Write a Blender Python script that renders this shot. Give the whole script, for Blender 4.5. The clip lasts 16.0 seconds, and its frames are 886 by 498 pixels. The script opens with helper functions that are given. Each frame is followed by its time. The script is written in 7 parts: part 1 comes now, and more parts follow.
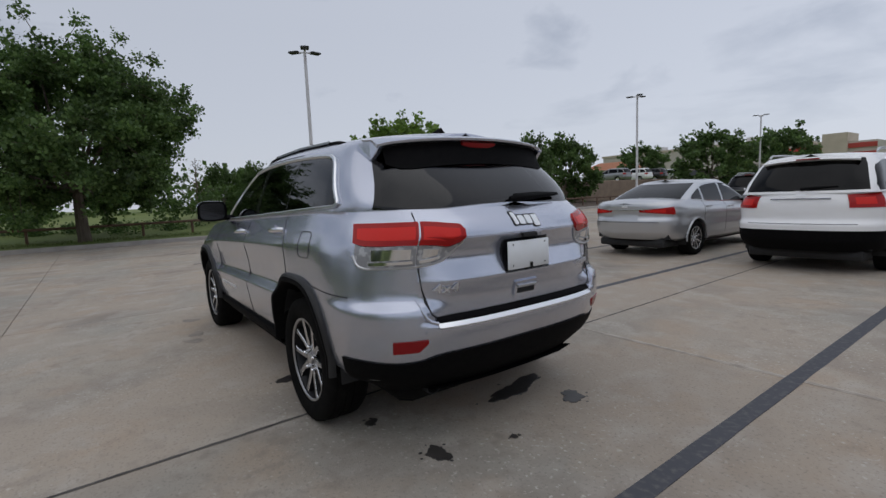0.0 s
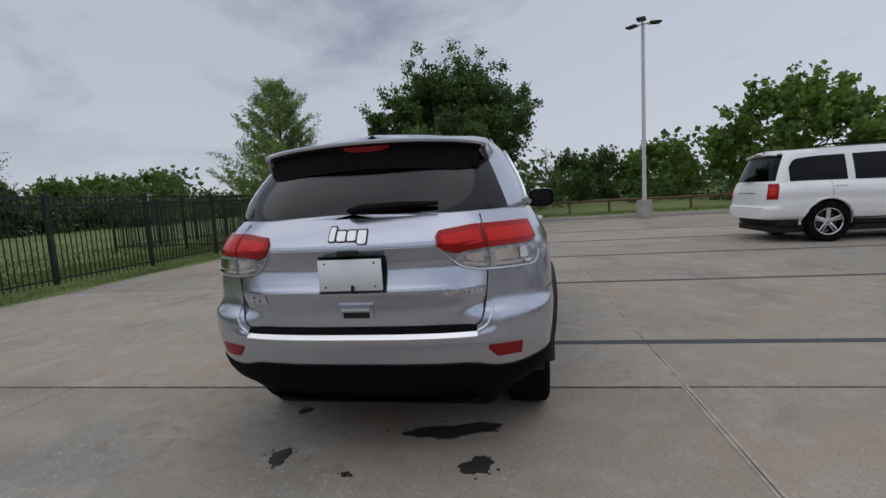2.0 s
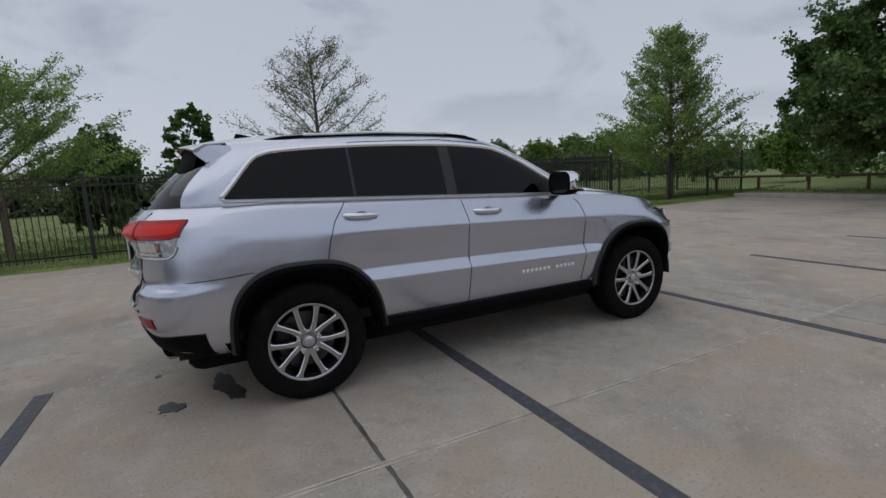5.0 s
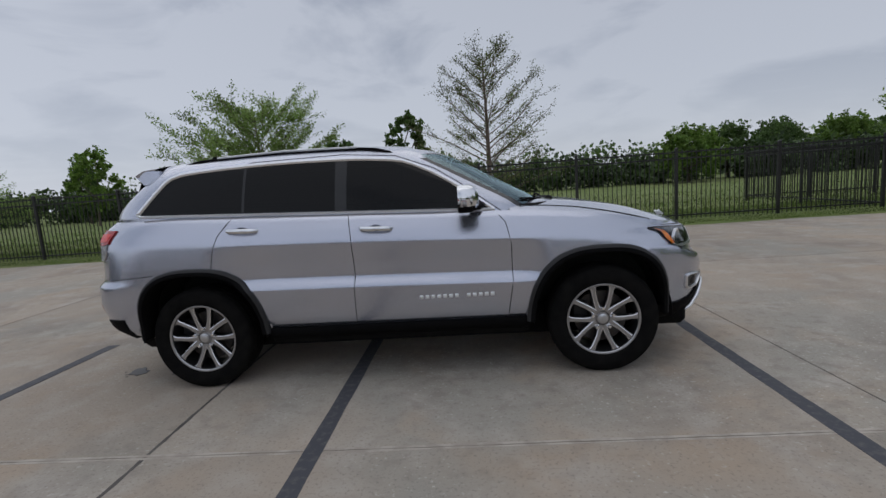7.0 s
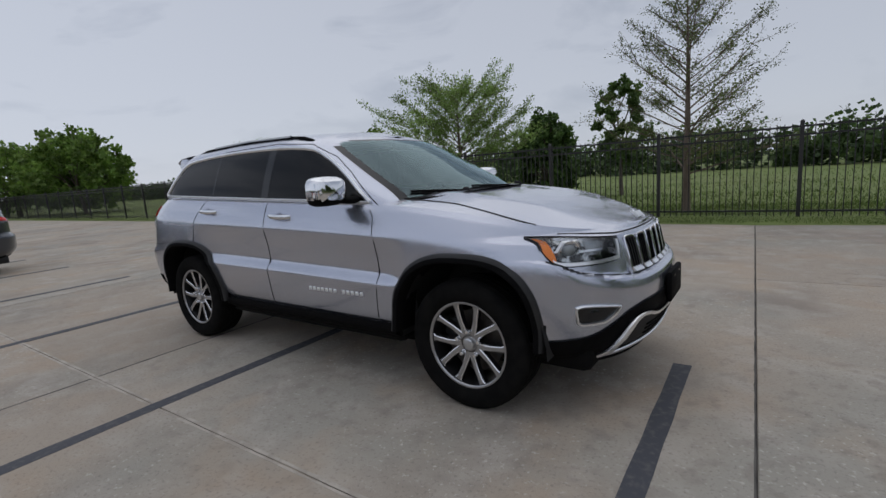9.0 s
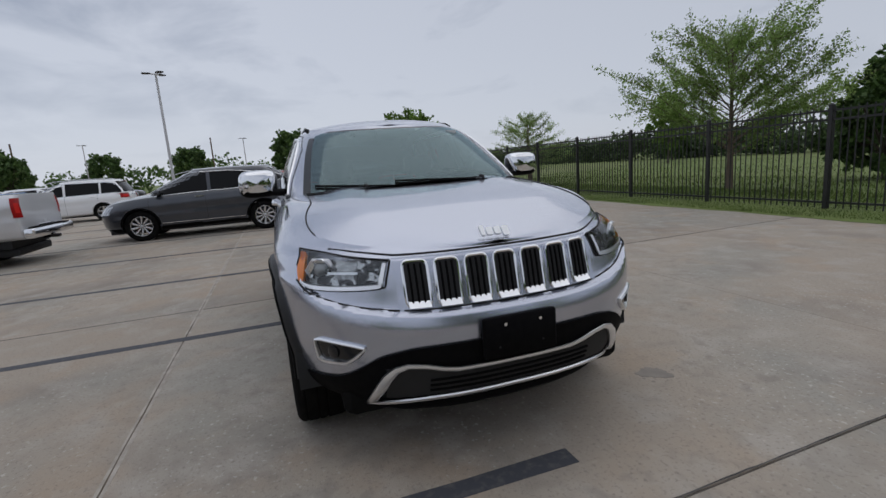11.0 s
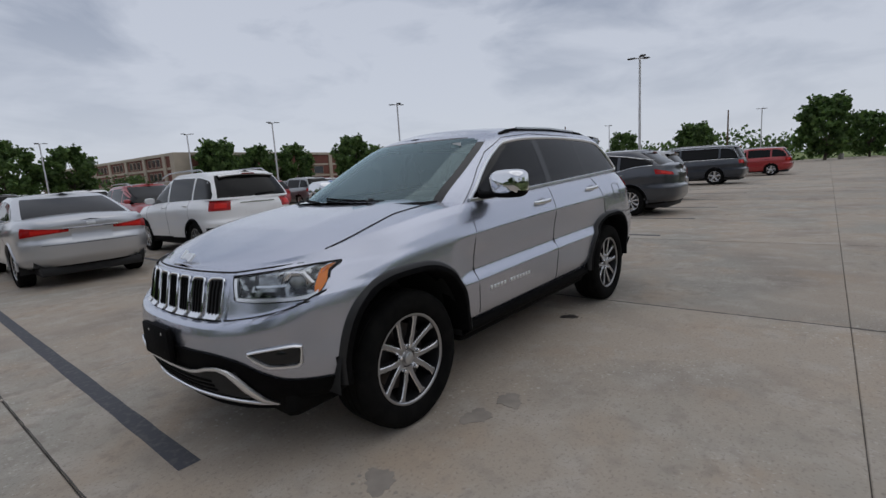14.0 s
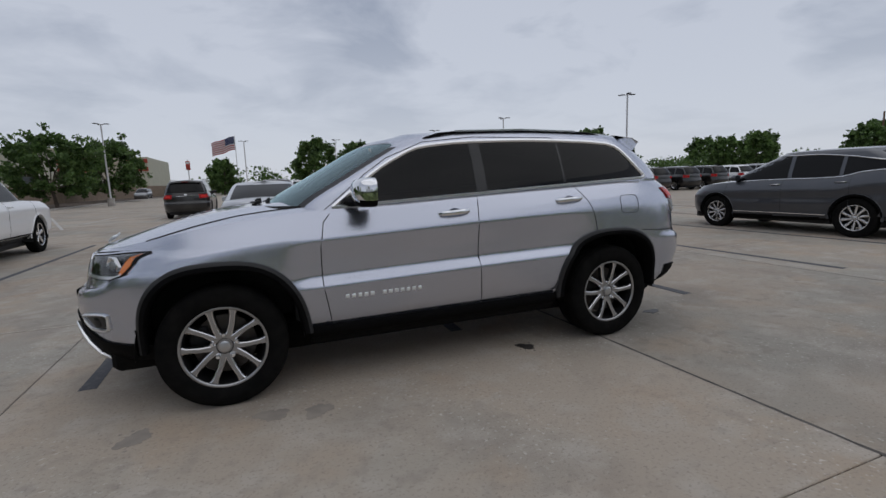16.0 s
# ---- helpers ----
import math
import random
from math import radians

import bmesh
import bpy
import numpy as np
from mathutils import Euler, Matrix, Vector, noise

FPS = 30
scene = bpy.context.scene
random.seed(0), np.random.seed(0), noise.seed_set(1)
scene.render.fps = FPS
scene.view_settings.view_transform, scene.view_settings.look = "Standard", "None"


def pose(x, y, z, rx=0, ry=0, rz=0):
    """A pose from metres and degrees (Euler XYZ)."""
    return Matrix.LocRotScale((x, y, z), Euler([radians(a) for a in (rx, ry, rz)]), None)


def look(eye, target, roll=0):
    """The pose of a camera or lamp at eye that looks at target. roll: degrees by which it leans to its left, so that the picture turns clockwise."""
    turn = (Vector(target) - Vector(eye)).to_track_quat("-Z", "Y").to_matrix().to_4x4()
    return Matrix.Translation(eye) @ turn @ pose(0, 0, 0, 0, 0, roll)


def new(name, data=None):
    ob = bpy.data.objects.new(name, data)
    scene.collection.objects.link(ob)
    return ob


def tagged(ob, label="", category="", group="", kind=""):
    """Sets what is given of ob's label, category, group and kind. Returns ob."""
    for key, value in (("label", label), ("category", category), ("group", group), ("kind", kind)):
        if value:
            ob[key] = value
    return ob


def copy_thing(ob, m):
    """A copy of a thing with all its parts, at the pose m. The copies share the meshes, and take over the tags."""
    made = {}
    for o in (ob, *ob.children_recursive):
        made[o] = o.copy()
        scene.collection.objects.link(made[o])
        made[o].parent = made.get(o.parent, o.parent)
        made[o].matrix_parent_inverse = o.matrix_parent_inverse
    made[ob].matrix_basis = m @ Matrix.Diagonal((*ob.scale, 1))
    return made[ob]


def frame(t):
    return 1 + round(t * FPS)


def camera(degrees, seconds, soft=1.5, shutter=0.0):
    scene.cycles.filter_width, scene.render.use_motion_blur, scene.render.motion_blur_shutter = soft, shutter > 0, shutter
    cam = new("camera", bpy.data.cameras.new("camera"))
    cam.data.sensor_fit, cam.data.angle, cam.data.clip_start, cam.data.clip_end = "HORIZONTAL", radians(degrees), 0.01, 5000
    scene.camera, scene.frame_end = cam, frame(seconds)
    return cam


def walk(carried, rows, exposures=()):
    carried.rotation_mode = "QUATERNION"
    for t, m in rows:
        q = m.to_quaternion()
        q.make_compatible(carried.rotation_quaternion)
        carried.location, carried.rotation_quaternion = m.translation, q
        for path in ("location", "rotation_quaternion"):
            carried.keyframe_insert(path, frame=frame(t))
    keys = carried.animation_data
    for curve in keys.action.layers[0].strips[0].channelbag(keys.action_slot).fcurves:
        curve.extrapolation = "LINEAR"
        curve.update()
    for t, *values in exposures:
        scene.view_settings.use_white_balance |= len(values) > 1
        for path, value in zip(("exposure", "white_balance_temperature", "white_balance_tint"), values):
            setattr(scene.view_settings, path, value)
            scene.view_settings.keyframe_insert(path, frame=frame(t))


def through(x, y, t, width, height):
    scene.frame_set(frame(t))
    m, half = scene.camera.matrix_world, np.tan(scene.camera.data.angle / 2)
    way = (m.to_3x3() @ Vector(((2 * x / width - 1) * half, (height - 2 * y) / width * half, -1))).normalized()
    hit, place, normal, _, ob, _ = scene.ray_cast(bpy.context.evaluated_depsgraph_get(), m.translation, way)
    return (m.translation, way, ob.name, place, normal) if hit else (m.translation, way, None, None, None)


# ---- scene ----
cam = camera(86.8, 16.0)
PATH = [
    (0, (-4.203, 1.837, 1.334), (-2.593, 0.673, 1.109), -2.4),
    (0.5, (-4.444, 1.266, 1.341), (-2.665, 0.38, 1.119), -2.3),
    (1, (-4.543, 0.554, 1.338), (-2.617, 0.062, 1.116), -2.6),
    (1.5, (-4.615, -0.088, 1.345), (-2.632, -0.2, 1.116), -2.8),
    (2, (-4.5, -0.794, 1.348), (-2.54, -0.462, 1.126), -3.3),
    (2.5, (-4.378, -1.445, 1.366), (-2.504, -0.779, 1.151), -3.4),
    (3, (-4.035, -2.081, 1.363), (-2.3, -1.11, 1.144), -4.1),
    (3.5, (-3.686, -2.655, 1.363), (-2.115, -1.441, 1.125), -3.8),
    (4, (-3.138, -3.142, 1.369), (-1.784, -1.694, 1.108), -3.7),
    (4.2, (-2.924, -3.325, 1.355), (-1.66, -1.798, 1.086), -3.5),
    (6.3, (-0.256, -4.246, 1.417), (-0.04, -2.28, 1.12), -3.5),
    (6.5, (-0.032, -4.254, 1.409), (0.088, -2.278, 1.123), -3.6),
    (7, (0.612, -4.134, 1.39), (0.465, -2.158, 1.115), -4.1),
    (7.5, (1.26, -3.993, 1.366), (0.845, -2.055, 1.096), -4.0),
    (8, (1.808, -3.703, 1.345), (1.15, -1.833, 1.082), -3.9),
    (8.2, (2.036, -3.604, 1.357), (1.281, -1.773, 1.076), -3.8),
    (10.3, (3.8, -1.674, 1.325), (2.131, -0.622, 0.995), -3.5),
    (10.5, (3.912, -1.46, 1.341), (2.182, -0.515, 1.001), -3.3),
    (11, (4.046, -0.858, 1.326), (2.176, -0.244, 0.97), -4.2),
    (11.5, (4.195, -0.291, 1.339), (2.241, -0.041, 0.991), -3.9),
    (12, (4.162, 0.326, 1.335), (2.194, 0.173, 1.01), -4.4),
    (12.5, (4.093, 0.946, 1.35), (2.187, 0.434, 1.023), -4.3),
    (13, (3.865, 1.555, 1.362), (2.073, 0.725, 1.049), -4.3),
    (13.5, (3.607, 2.146, 1.374), (1.939, 1.089, 1.056), -3.9),
    (14, (3.195, 2.65, 1.369), (1.686, 1.376, 1.054), -3.7),
    (14.5, (2.775, 3.095, 1.375), (1.448, 1.632, 1.065), -2.9),
    (15, (2.225, 3.433, 1.366), (1.101, 1.807, 1.061), -2.7),
    (15.5, (1.727, 3.757, 1.363), (0.804, 2.007, 1.068), -2.3),
    (16, (1.173, 3.961, 1.343), (0.467, 2.113, 1.051), -2.1),
]
walk(cam, [(t, look(eye, target, roll)) for t, eye, target, roll in PATH], [(0.0, 0.02), (4.0, 0.02), (8.0, -0.02), (10.5, -0.03), (12.0, -0.10), (16.0, -0.12)])

# ---------- world and light: an overcast noon ----------
world = bpy.data.worlds.new("overcast_sky")
scene.world = world
world.use_nodes = True
wn, wl = world.node_tree.nodes, world.node_tree.links
wn.clear()


def wnode(kind, **kw):
    n = wn.new(kind)
    for k, v in kw.items():
        n.inputs[k].default_value = v
    return n


w_out = wn.new("ShaderNodeOutputWorld")
w_sky = wn.new("ShaderNodeTexSky")
w_sky.sky_type = "NISHITA"
w_sky.sun_disc = False
w_sky.sun_elevation, w_sky.sun_rotation = radians(58), radians(200)
w_bg1 = wnode("ShaderNodeBackground", Strength=0.06)
w_bg2 = wnode("ShaderNodeBackground", Strength=1.0)
w_mix = wn.new("ShaderNodeMixShader")
w_mix.inputs[0].default_value = 0.86
w_co = wn.new("ShaderNodeTexCoord")
w_sep = wn.new("ShaderNodeSeparateXYZ")
w_add = wn.new("ShaderNodeMath")
w_add.operation, w_add.inputs[1].default_value = "ADD", 0.22
w_dx, w_dy = wn.new("ShaderNodeMath"), wn.new("ShaderNodeMath")
w_dx.operation = w_dy.operation = "DIVIDE"
w_com = wn.new("ShaderNodeCombineXYZ")
w_n1 = wnode("ShaderNodeTexNoise", Scale=1.5, Detail=6.0, Roughness=0.55, Distortion=0.4)
w_n2 = wnode("ShaderNodeTexNoise", Scale=0.55, Detail=3.0)
w_nadd = wn.new("ShaderNodeMath")
w_nadd.operation = "ADD"
w_r1 = wn.new("ShaderNodeValToRGB")
w_r1.color_ramp.elements[0].position, w_r1.color_ramp.elements[1].position = 0.80, 1.17
w_r1.color_ramp.elements[0].color = (0.34, 0.385, 0.485, 1)
w_r1.color_ramp.elements[1].color = (0.60, 0.64, 0.735, 1)
w_hz = wn.new("ShaderNodeMapRange")
for i, v in enumerate((0.0, 0.32, 1.0, 0.0)):
    w_hz.inputs[1 + i].default_value = v
w_hmix = wn.new("ShaderNodeMix")
w_hmix.data_type = "RGBA"
w_hmix.inputs[7].default_value = (0.655, 0.695, 0.785, 1)
w_low = wn.new("ShaderNodeMapRange")
for i, v in enumerate((-0.15, 0.0, 0.0, 1.0)):
    w_low.inputs[1 + i].default_value = v
wl.new(w_co.outputs["Generated"], w_sep.inputs[0])
wl.new(w_sep.outputs[2], w_add.inputs[0])
wl.new(w_sep.outputs[0], w_dx.inputs[0])
wl.new(w_sep.outputs[1], w_dy.inputs[0])
wl.new(w_add.outputs[0], w_dx.inputs[1])
wl.new(w_add.outputs[0], w_dy.inputs[1])
wl.new(w_dx.outputs[0], w_com.inputs[0])
wl.new(w_dy.outputs[0], w_com.inputs[1])
wl.new(w_com.outputs[0], w_n1.inputs["Vector"])
wl.new(w_com.outputs[0], w_n2.inputs["Vector"])
wl.new(w_n1.outputs["Fac"], w_nadd.inputs[0])
wl.new(w_n2.outputs["Fac"], w_nadd.inputs[1])
wl.new(w_nadd.outputs[0], w_r1.inputs[0])
wl.new(w_sep.outputs[2], w_hz.inputs[0])
wl.new(w_hz.outputs[0], w_hmix.inputs[0])
wl.new(w_r1.outputs[0], w_hmix.inputs[6])
wl.new(w_hmix.outputs[2], w_bg2.inputs[0])
w_dot = wn.new("ShaderNodeVectorMath")
w_dot.operation, w_dot.inputs[1].default_value = "DOT_PRODUCT", (0.62, 0.78, 0.0)
w_thick = wn.new("ShaderNodeMapRange")
for i, v in enumerate((-0.6, 0.9, 1.03, 0.86)):
    w_thick.inputs[1 + i].default_value = v
wl.new(w_co.outputs["Generated"], w_dot.inputs[0])
wl.new(w_dot.outputs["Value"], w_thick.inputs[0])
wl.new(w_thick.outputs[0], w_bg2.inputs["Strength"])
wl.new(w_sky.outputs[0], w_bg1.inputs[0])
wl.new(w_bg1.outputs[0], w_mix.inputs[1])
wl.new(w_bg2.outputs[0], w_mix.inputs[2])
wl.new(w_mix.outputs[0], w_out.inputs[0])

sun = new("sun", bpy.data.lights.new("sun", "SUN"))
sun.data.energy, sun.data.angle, sun.data.color = 0.6, radians(85), (1.0, 0.96, 0.9)
sun.matrix_world = look((0, 0, 30), (4, -10, 0))


# ---------- materials ----------
def shader(name, color, rough=0.6, metal=0.0, coat=0.0, spec=0.5):
    m = bpy.data.materials.new(name)
    m.use_nodes = True
    b = m.node_tree.nodes["Principled BSDF"]
    b.inputs["Base Color"].default_value = (*color, 1)
    b.inputs["Roughness"].default_value = rough
    b.inputs["Metallic"].default_value = metal
    b.inputs["Coat Weight"].default_value = coat
    b.inputs["Coat Roughness"].default_value = 0.04
    b.inputs["Specular IOR Level"].default_value = spec
    return m


def varied(m, color2, scale, detail=4.0, amount=0.5, bump=0.0, bump_scale=None, stretch=None, low=0.35, high=0.65, rough=None, world=False, patchy=0.0):
    """Adds a second colour in noise, and a fine relief, to a shader."""
    nt = m.node_tree
    b = nt.nodes["Principled BSDF"]
    co = nt.nodes.new("ShaderNodeTexCoord")
    vec = co.outputs["Object"]
    if world:
        vec = nt.nodes.new("ShaderNodeNewGeometry").outputs["Position"]
    if stretch:
        mp = nt.nodes.new("ShaderNodeMapping")
        mp.inputs["Scale"].default_value = stretch
        nt.links.new(vec, mp.inputs[0])
        vec = mp.outputs[0]
    n = nt.nodes.new("ShaderNodeTexNoise")
    n.inputs["Scale"].default_value, n.inputs["Detail"].default_value = scale, detail
    nt.links.new(vec, n.inputs["Vector"])
    r = nt.nodes.new("ShaderNodeMapRange")
    for i, v in enumerate((low, high, 0.0, amount)):
        r.inputs[1 + i].default_value = v
    nt.links.new(n.outputs["Fac"], r.inputs[0])
    mix = nt.nodes.new("ShaderNodeMix")
    mix.data_type = "RGBA"
    fac = r.outputs[0]
    if patchy:
        big_n = nt.nodes.new("ShaderNodeTexNoise")
        big_n.inputs["Scale"].default_value, big_n.inputs["Detail"].default_value = patchy, 5.0
        nt.links.new(vec, big_n.inputs["Vector"])
        br = nt.nodes.new("ShaderNodeMapRange")
        for i, v in enumerate((0.44, 0.60, 0.12, 1.0)):
            br.inputs[1 + i].default_value = v
        nt.links.new(big_n.outputs["Fac"], br.inputs[0])
        mul = nt.nodes.new("ShaderNodeMath")
        mul.operation = "MULTIPLY"
        nt.links.new(fac, mul.inputs[0])
        nt.links.new(br.outputs[0], mul.inputs[1])
        fac = mul.outputs[0]
    nt.links.new(fac, mix.inputs[0])
    src = b.inputs["Base Color"]
    if src.links:
        nt.links.new(src.links[0].from_socket, mix.inputs[6])
    else:
        mix.inputs[6].default_value = src.default_value
    mix.inputs[7].default_value = (*color2, 1)
    nt.links.new(mix.outputs[2], src)
    if bump:
        n2 = nt.nodes.new("ShaderNodeTexNoise")
        n2.inputs["Scale"].default_value, n2.inputs["Detail"].default_value = bump_scale or scale * 4, 5.0
        nt.links.new(vec, n2.inputs["Vector"])
        bp = nt.nodes.new("ShaderNodeBump")
        bp.inputs["Strength"].default_value, bp.inputs["Distance"].default_value = bump, 0.02
        nt.links.new(n2.outputs["Fac"], bp.inputs["Height"])
        nt.links.new(bp.outputs[0], b.inputs["Normal"])
    if rough:
        rr = nt.nodes.new("ShaderNodeMapRange")
        for i, v in enumerate((0.3, 0.7, rough[0], rough[1])):
            rr.inputs[1 + i].default_value = v
        nt.links.new(n.outputs["Fac"], rr.inputs[0])
        nt.links.new(rr.outputs[0], b.inputs["Roughness"])
    return m


def by_object(m, amount):
    """Lightens or darkens a material a little from piece to piece."""
    nt = m.node_tree
    b = nt.nodes["Principled BSDF"]
    info = nt.nodes.new("ShaderNodeObjectInfo")
    hsv = nt.nodes.new("ShaderNodeHueSaturation")
    r = nt.nodes.new("ShaderNodeMapRange")
    for i, v in enumerate((0.0, 1.0, 1 - amount, 1 + amount)):
        r.inputs[1 + i].default_value = v
    nt.links.new(info.outputs["Random"], r.inputs[0])
    nt.links.new(r.outputs[0], hsv.inputs["Value"])
    src = b.inputs["Base Color"]
    nt.links.new(src.links[0].from_socket, hsv.inputs["Color"])
    nt.links.new(hsv.outputs[0], src)
    return m


def car_paint(name, color, metal=0.0, rough=0.35, dust=(0.30, 0.28, 0.25)):
    m = shader(name, color, rough, metal, coat=0.9)
    return varied(m, dust, 2.2, 7.0, 0.045, low=0.45, high=0.75)


def tinted_glass(name, tint, gloss=0.02, ior=1.5, sheen=(1, 1, 1)):
    """Tinted pane: clear body with a surface gloss that follows Fresnel."""
    m = bpy.data.materials.new(name)
    m.use_nodes = True
    nt = m.node_tree
    nt.nodes.clear()
    out = nt.nodes.new("ShaderNodeOutputMaterial")
    tr = nt.nodes.new("ShaderNodeBsdfTransparent")
    tr.inputs[0].default_value = (*tint, 1)
    gl = nt.nodes.new("ShaderNodeBsdfGlossy")
    gl.inputs["Roughness"].default_value = gloss
    gl.inputs["Color"].default_value = (*sheen, 1)
    fr = nt.nodes.new("ShaderNodeFresnel")
    fr.inputs[0].default_value = ior
    mix = nt.nodes.new("ShaderNodeMixShader")
    nt.links.new(fr.outputs[0], mix.inputs[0])
    nt.links.new(tr.outputs[0], mix.inputs[1])
    nt.links.new(gl.outputs[0], mix.inputs[2])
    nt.links.new(mix.outputs[0], out.inputs[0])
    return m


SILVER = car_paint("billet_silver_paint", (0.525, 0.550, 0.632), 0.92, 0.27)
SEDAN_SILVER = car_paint("silver_sedan_paint", (0.56, 0.57, 0.59), 0.7, 0.3)
TRUCK_SILVER = car_paint("silver_truck_paint", (0.74, 0.74, 0.755), 0.40, 0.33)
WHITE = car_paint("white_car_paint", (0.92, 0.92, 0.92), 0.0, 0.35)
GREY_PAINT = car_paint("gunmetal_car_paint", (0.055, 0.060, 0.072), 0.6, 0.3)
LIGHT_GREY = car_paint("light_grey_car_paint", (0.28, 0.285, 0.29), 0.7, 0.3)
NAVY = car_paint("dark_slate_car_paint", (0.030, 0.036, 0.048), 0.4, 0.3)
BLACK_PAINT = car_paint("black_car_paint", (0.012, 0.011, 0.011), 0.1, 0.3)
RED_PAINT = car_paint("red_car_paint", (0.36, 0.022, 0.025), 0.2, 0.3)
BLUE_PAINT = car_paint("blue_car_paint", (0.03, 0.16, 0.42), 0.3, 0.3)
PLASTIC = varied(shader("black_textured_plastic", (0.004, 0.004, 0.0045), 0.7, spec=0.06), (0.008, 0.0075, 0.0075), 30.0, 4, 0.5, 0.08, 400)
FLARE = varied(shader("dark_grey_flare_plastic", (0.022, 0.022, 0.023), 0.5, spec=0.35), (0.032, 0.031, 0.030), 20.0, 4, 0.5, 0.04, 400)
GLOSS_BLACK = shader("gloss_black_trim", (0.01, 0.01, 0.011), 0.12)
GAP = shader("panel_gap_shadow", (0.012, 0.012, 0.013), 0.8)
RUBBER = varied(shader("tyre_rubber", (0.007, 0.007, 0.007), 0.9, spec=0.05), (0.016, 0.015, 0.014), 14.0, 5, 0.5, 0.15, 120)
CHROME = shader("chrome", (0.82, 0.83, 0.85), 0.08, 1.0)
BRIGHT_TRIM = shader("bright_window_trim", (0.88, 0.89, 0.91), 0.28, 1.0)
SATIN = shader("satin_silver_trim", (0.62, 0.63, 0.65), 0.3, 1.0)
ALLOY = varied(shader("machined_alloy", (0.74, 0.74, 0.75), 0.25, 0.9), (0.42, 0.40, 0.38), 18.0, 5, 0.3)
ALLOY_GREY = varied(shader("grey_painted_alloy", (0.40, 0.40, 0.41), 0.28, 0.85), (0.38, 0.37, 0.36), 18.0, 5, 0.4)
ALLOY_DARK = shader("dark_alloy_pocket", (0.035, 0.035, 0.037), 0.4, 0.7)
BRAKE = varied(shader("brake_disc_steel", (0.09, 0.088, 0.085), 0.45, 0.8), (0.07, 0.05, 0.04), 25.0, 4, 0.5)
DARK_GLASS = tinted_glass("privacy_glass", (0.006, 0.0065, 0.0075), 0.02, 1.33)
FRONT_GLASS = tinted_glass("front_door_glass", (0.012, 0.013, 0.015), 0.02, 1.33)
REAR_GLASS = tinted_glass("rear_window_glass", (0.010, 0.011, 0.012), 0.02, 1.5)
SCREEN_GLASS = tinted_glass("windshield_glass", (0.50, 0.64, 0.63), 0.02, 2.15, (0.72, 0.93, 0.97))
CABIN = varied(shader("dark_cabin_trim", (0.012, 0.012, 0.013), 0.7), (0.02, 0.02, 0.02), 12.0)
SEAT = shader("black_leather_seat", (0.04, 0.038, 0.036), 0.5)
RED_LENS = shader("red_lamp_lens", (0.36, 0.008, 0.008), 0.14, 0.0, 0.0, 0.3)
RED_GLOW = shader("bright_red_lamp_band", (0.66, 0.026, 0.020), 0.22, 0.0, 0.0, 0.2)
RED_DEEP = shader("dark_red_reflector", (0.26, 0.008, 0.010), 0.2, 0.0, 0.0, 0.3)
CLEAR_LENS = tinted_glass("clear_lamp_lens", (0.86, 0.88, 0.88))
AMBER = shader("amber_lamp_lens", (0.75, 0.20, 0.02), 0.15, 0.0, 0.5)
CAR_SCREEN = tinted_glass("green_windscreen_glass", (0.36, 0.46, 0.44), 0.02, 1.7)
LAMP_INNER = varied(shader("lamp_reflector_bowl", (0.55, 0.56, 0.57), 0.18, 0.9), (0.15, 0.15, 0.16), 25.0, 3, 0.7)
PLATE_WHITE = varied(shader("blank_white_plate", (0.78, 0.80, 0.82), 0.4), (0.70, 0.72, 0.73), 8.0)
PAPER = shader("white_paper_sheet", (0.80, 0.80, 0.80), 0.7)
EMBLEM = shader("emblem_satin_metal", (0.86, 0.87, 0.88), 0.35, 0.6)
IRON = varied(shader("black_powder_coated_iron", (0.010, 0.010, 0.011), 0.45), (0.03, 0.028, 0.025), 6.0)
POLE_PAINT = varied(shader("pale_grey_pole_paint", (0.62, 0.62, 0.63), 0.45), (0.50, 0.49, 0.48), 3.0)
BRONZE = shader("dark_bronze_lamp_housing", (0.05, 0.05, 0.05), 0.5, 0.3)
WOOD = varied(shader("weathered_wood_rail", (0.15, 0.085, 0.05), 0.8), (0.08, 0.05, 0.035), 6.0, 5, 0.8, 0.3, 60)
BARK = varied(shader("grey_brown_bark", (0.085, 0.066, 0.05), 0.9), (0.16, 0.13, 0.105), 7.0, 6, 0.7, 0.6, 30, (1, 1, 0.25))
PALE_BARK = varied(shader("reddish_brown_bark", (0.12, 0.085, 0.065), 0.9), (0.20, 0.16, 0.13), 8.0, 6, 0.7, 0.5, 40, (1, 1, 0.25))


# ---------- building helpers ----------
def obj(name, verts, faces, mat, parent=None, smooth=True, label=""):
    me = bpy.data.meshes.new(name)
    me.from_pydata([tuple(map(float, v)) for v in verts], [], [tuple(map(int, f)) for f in faces])
    me.update()
    if smooth:
        me.polygons.foreach_set("use_smooth", [True] * len(me.polygons))
        me.set_sharp_from_angle(angle=radians(38))
    if mat:
        me.materials.append(mat)
    ob = new(name, me)
    if parent:
        ob.parent = parent
    if label:
        ob["label"] = label
    return ob


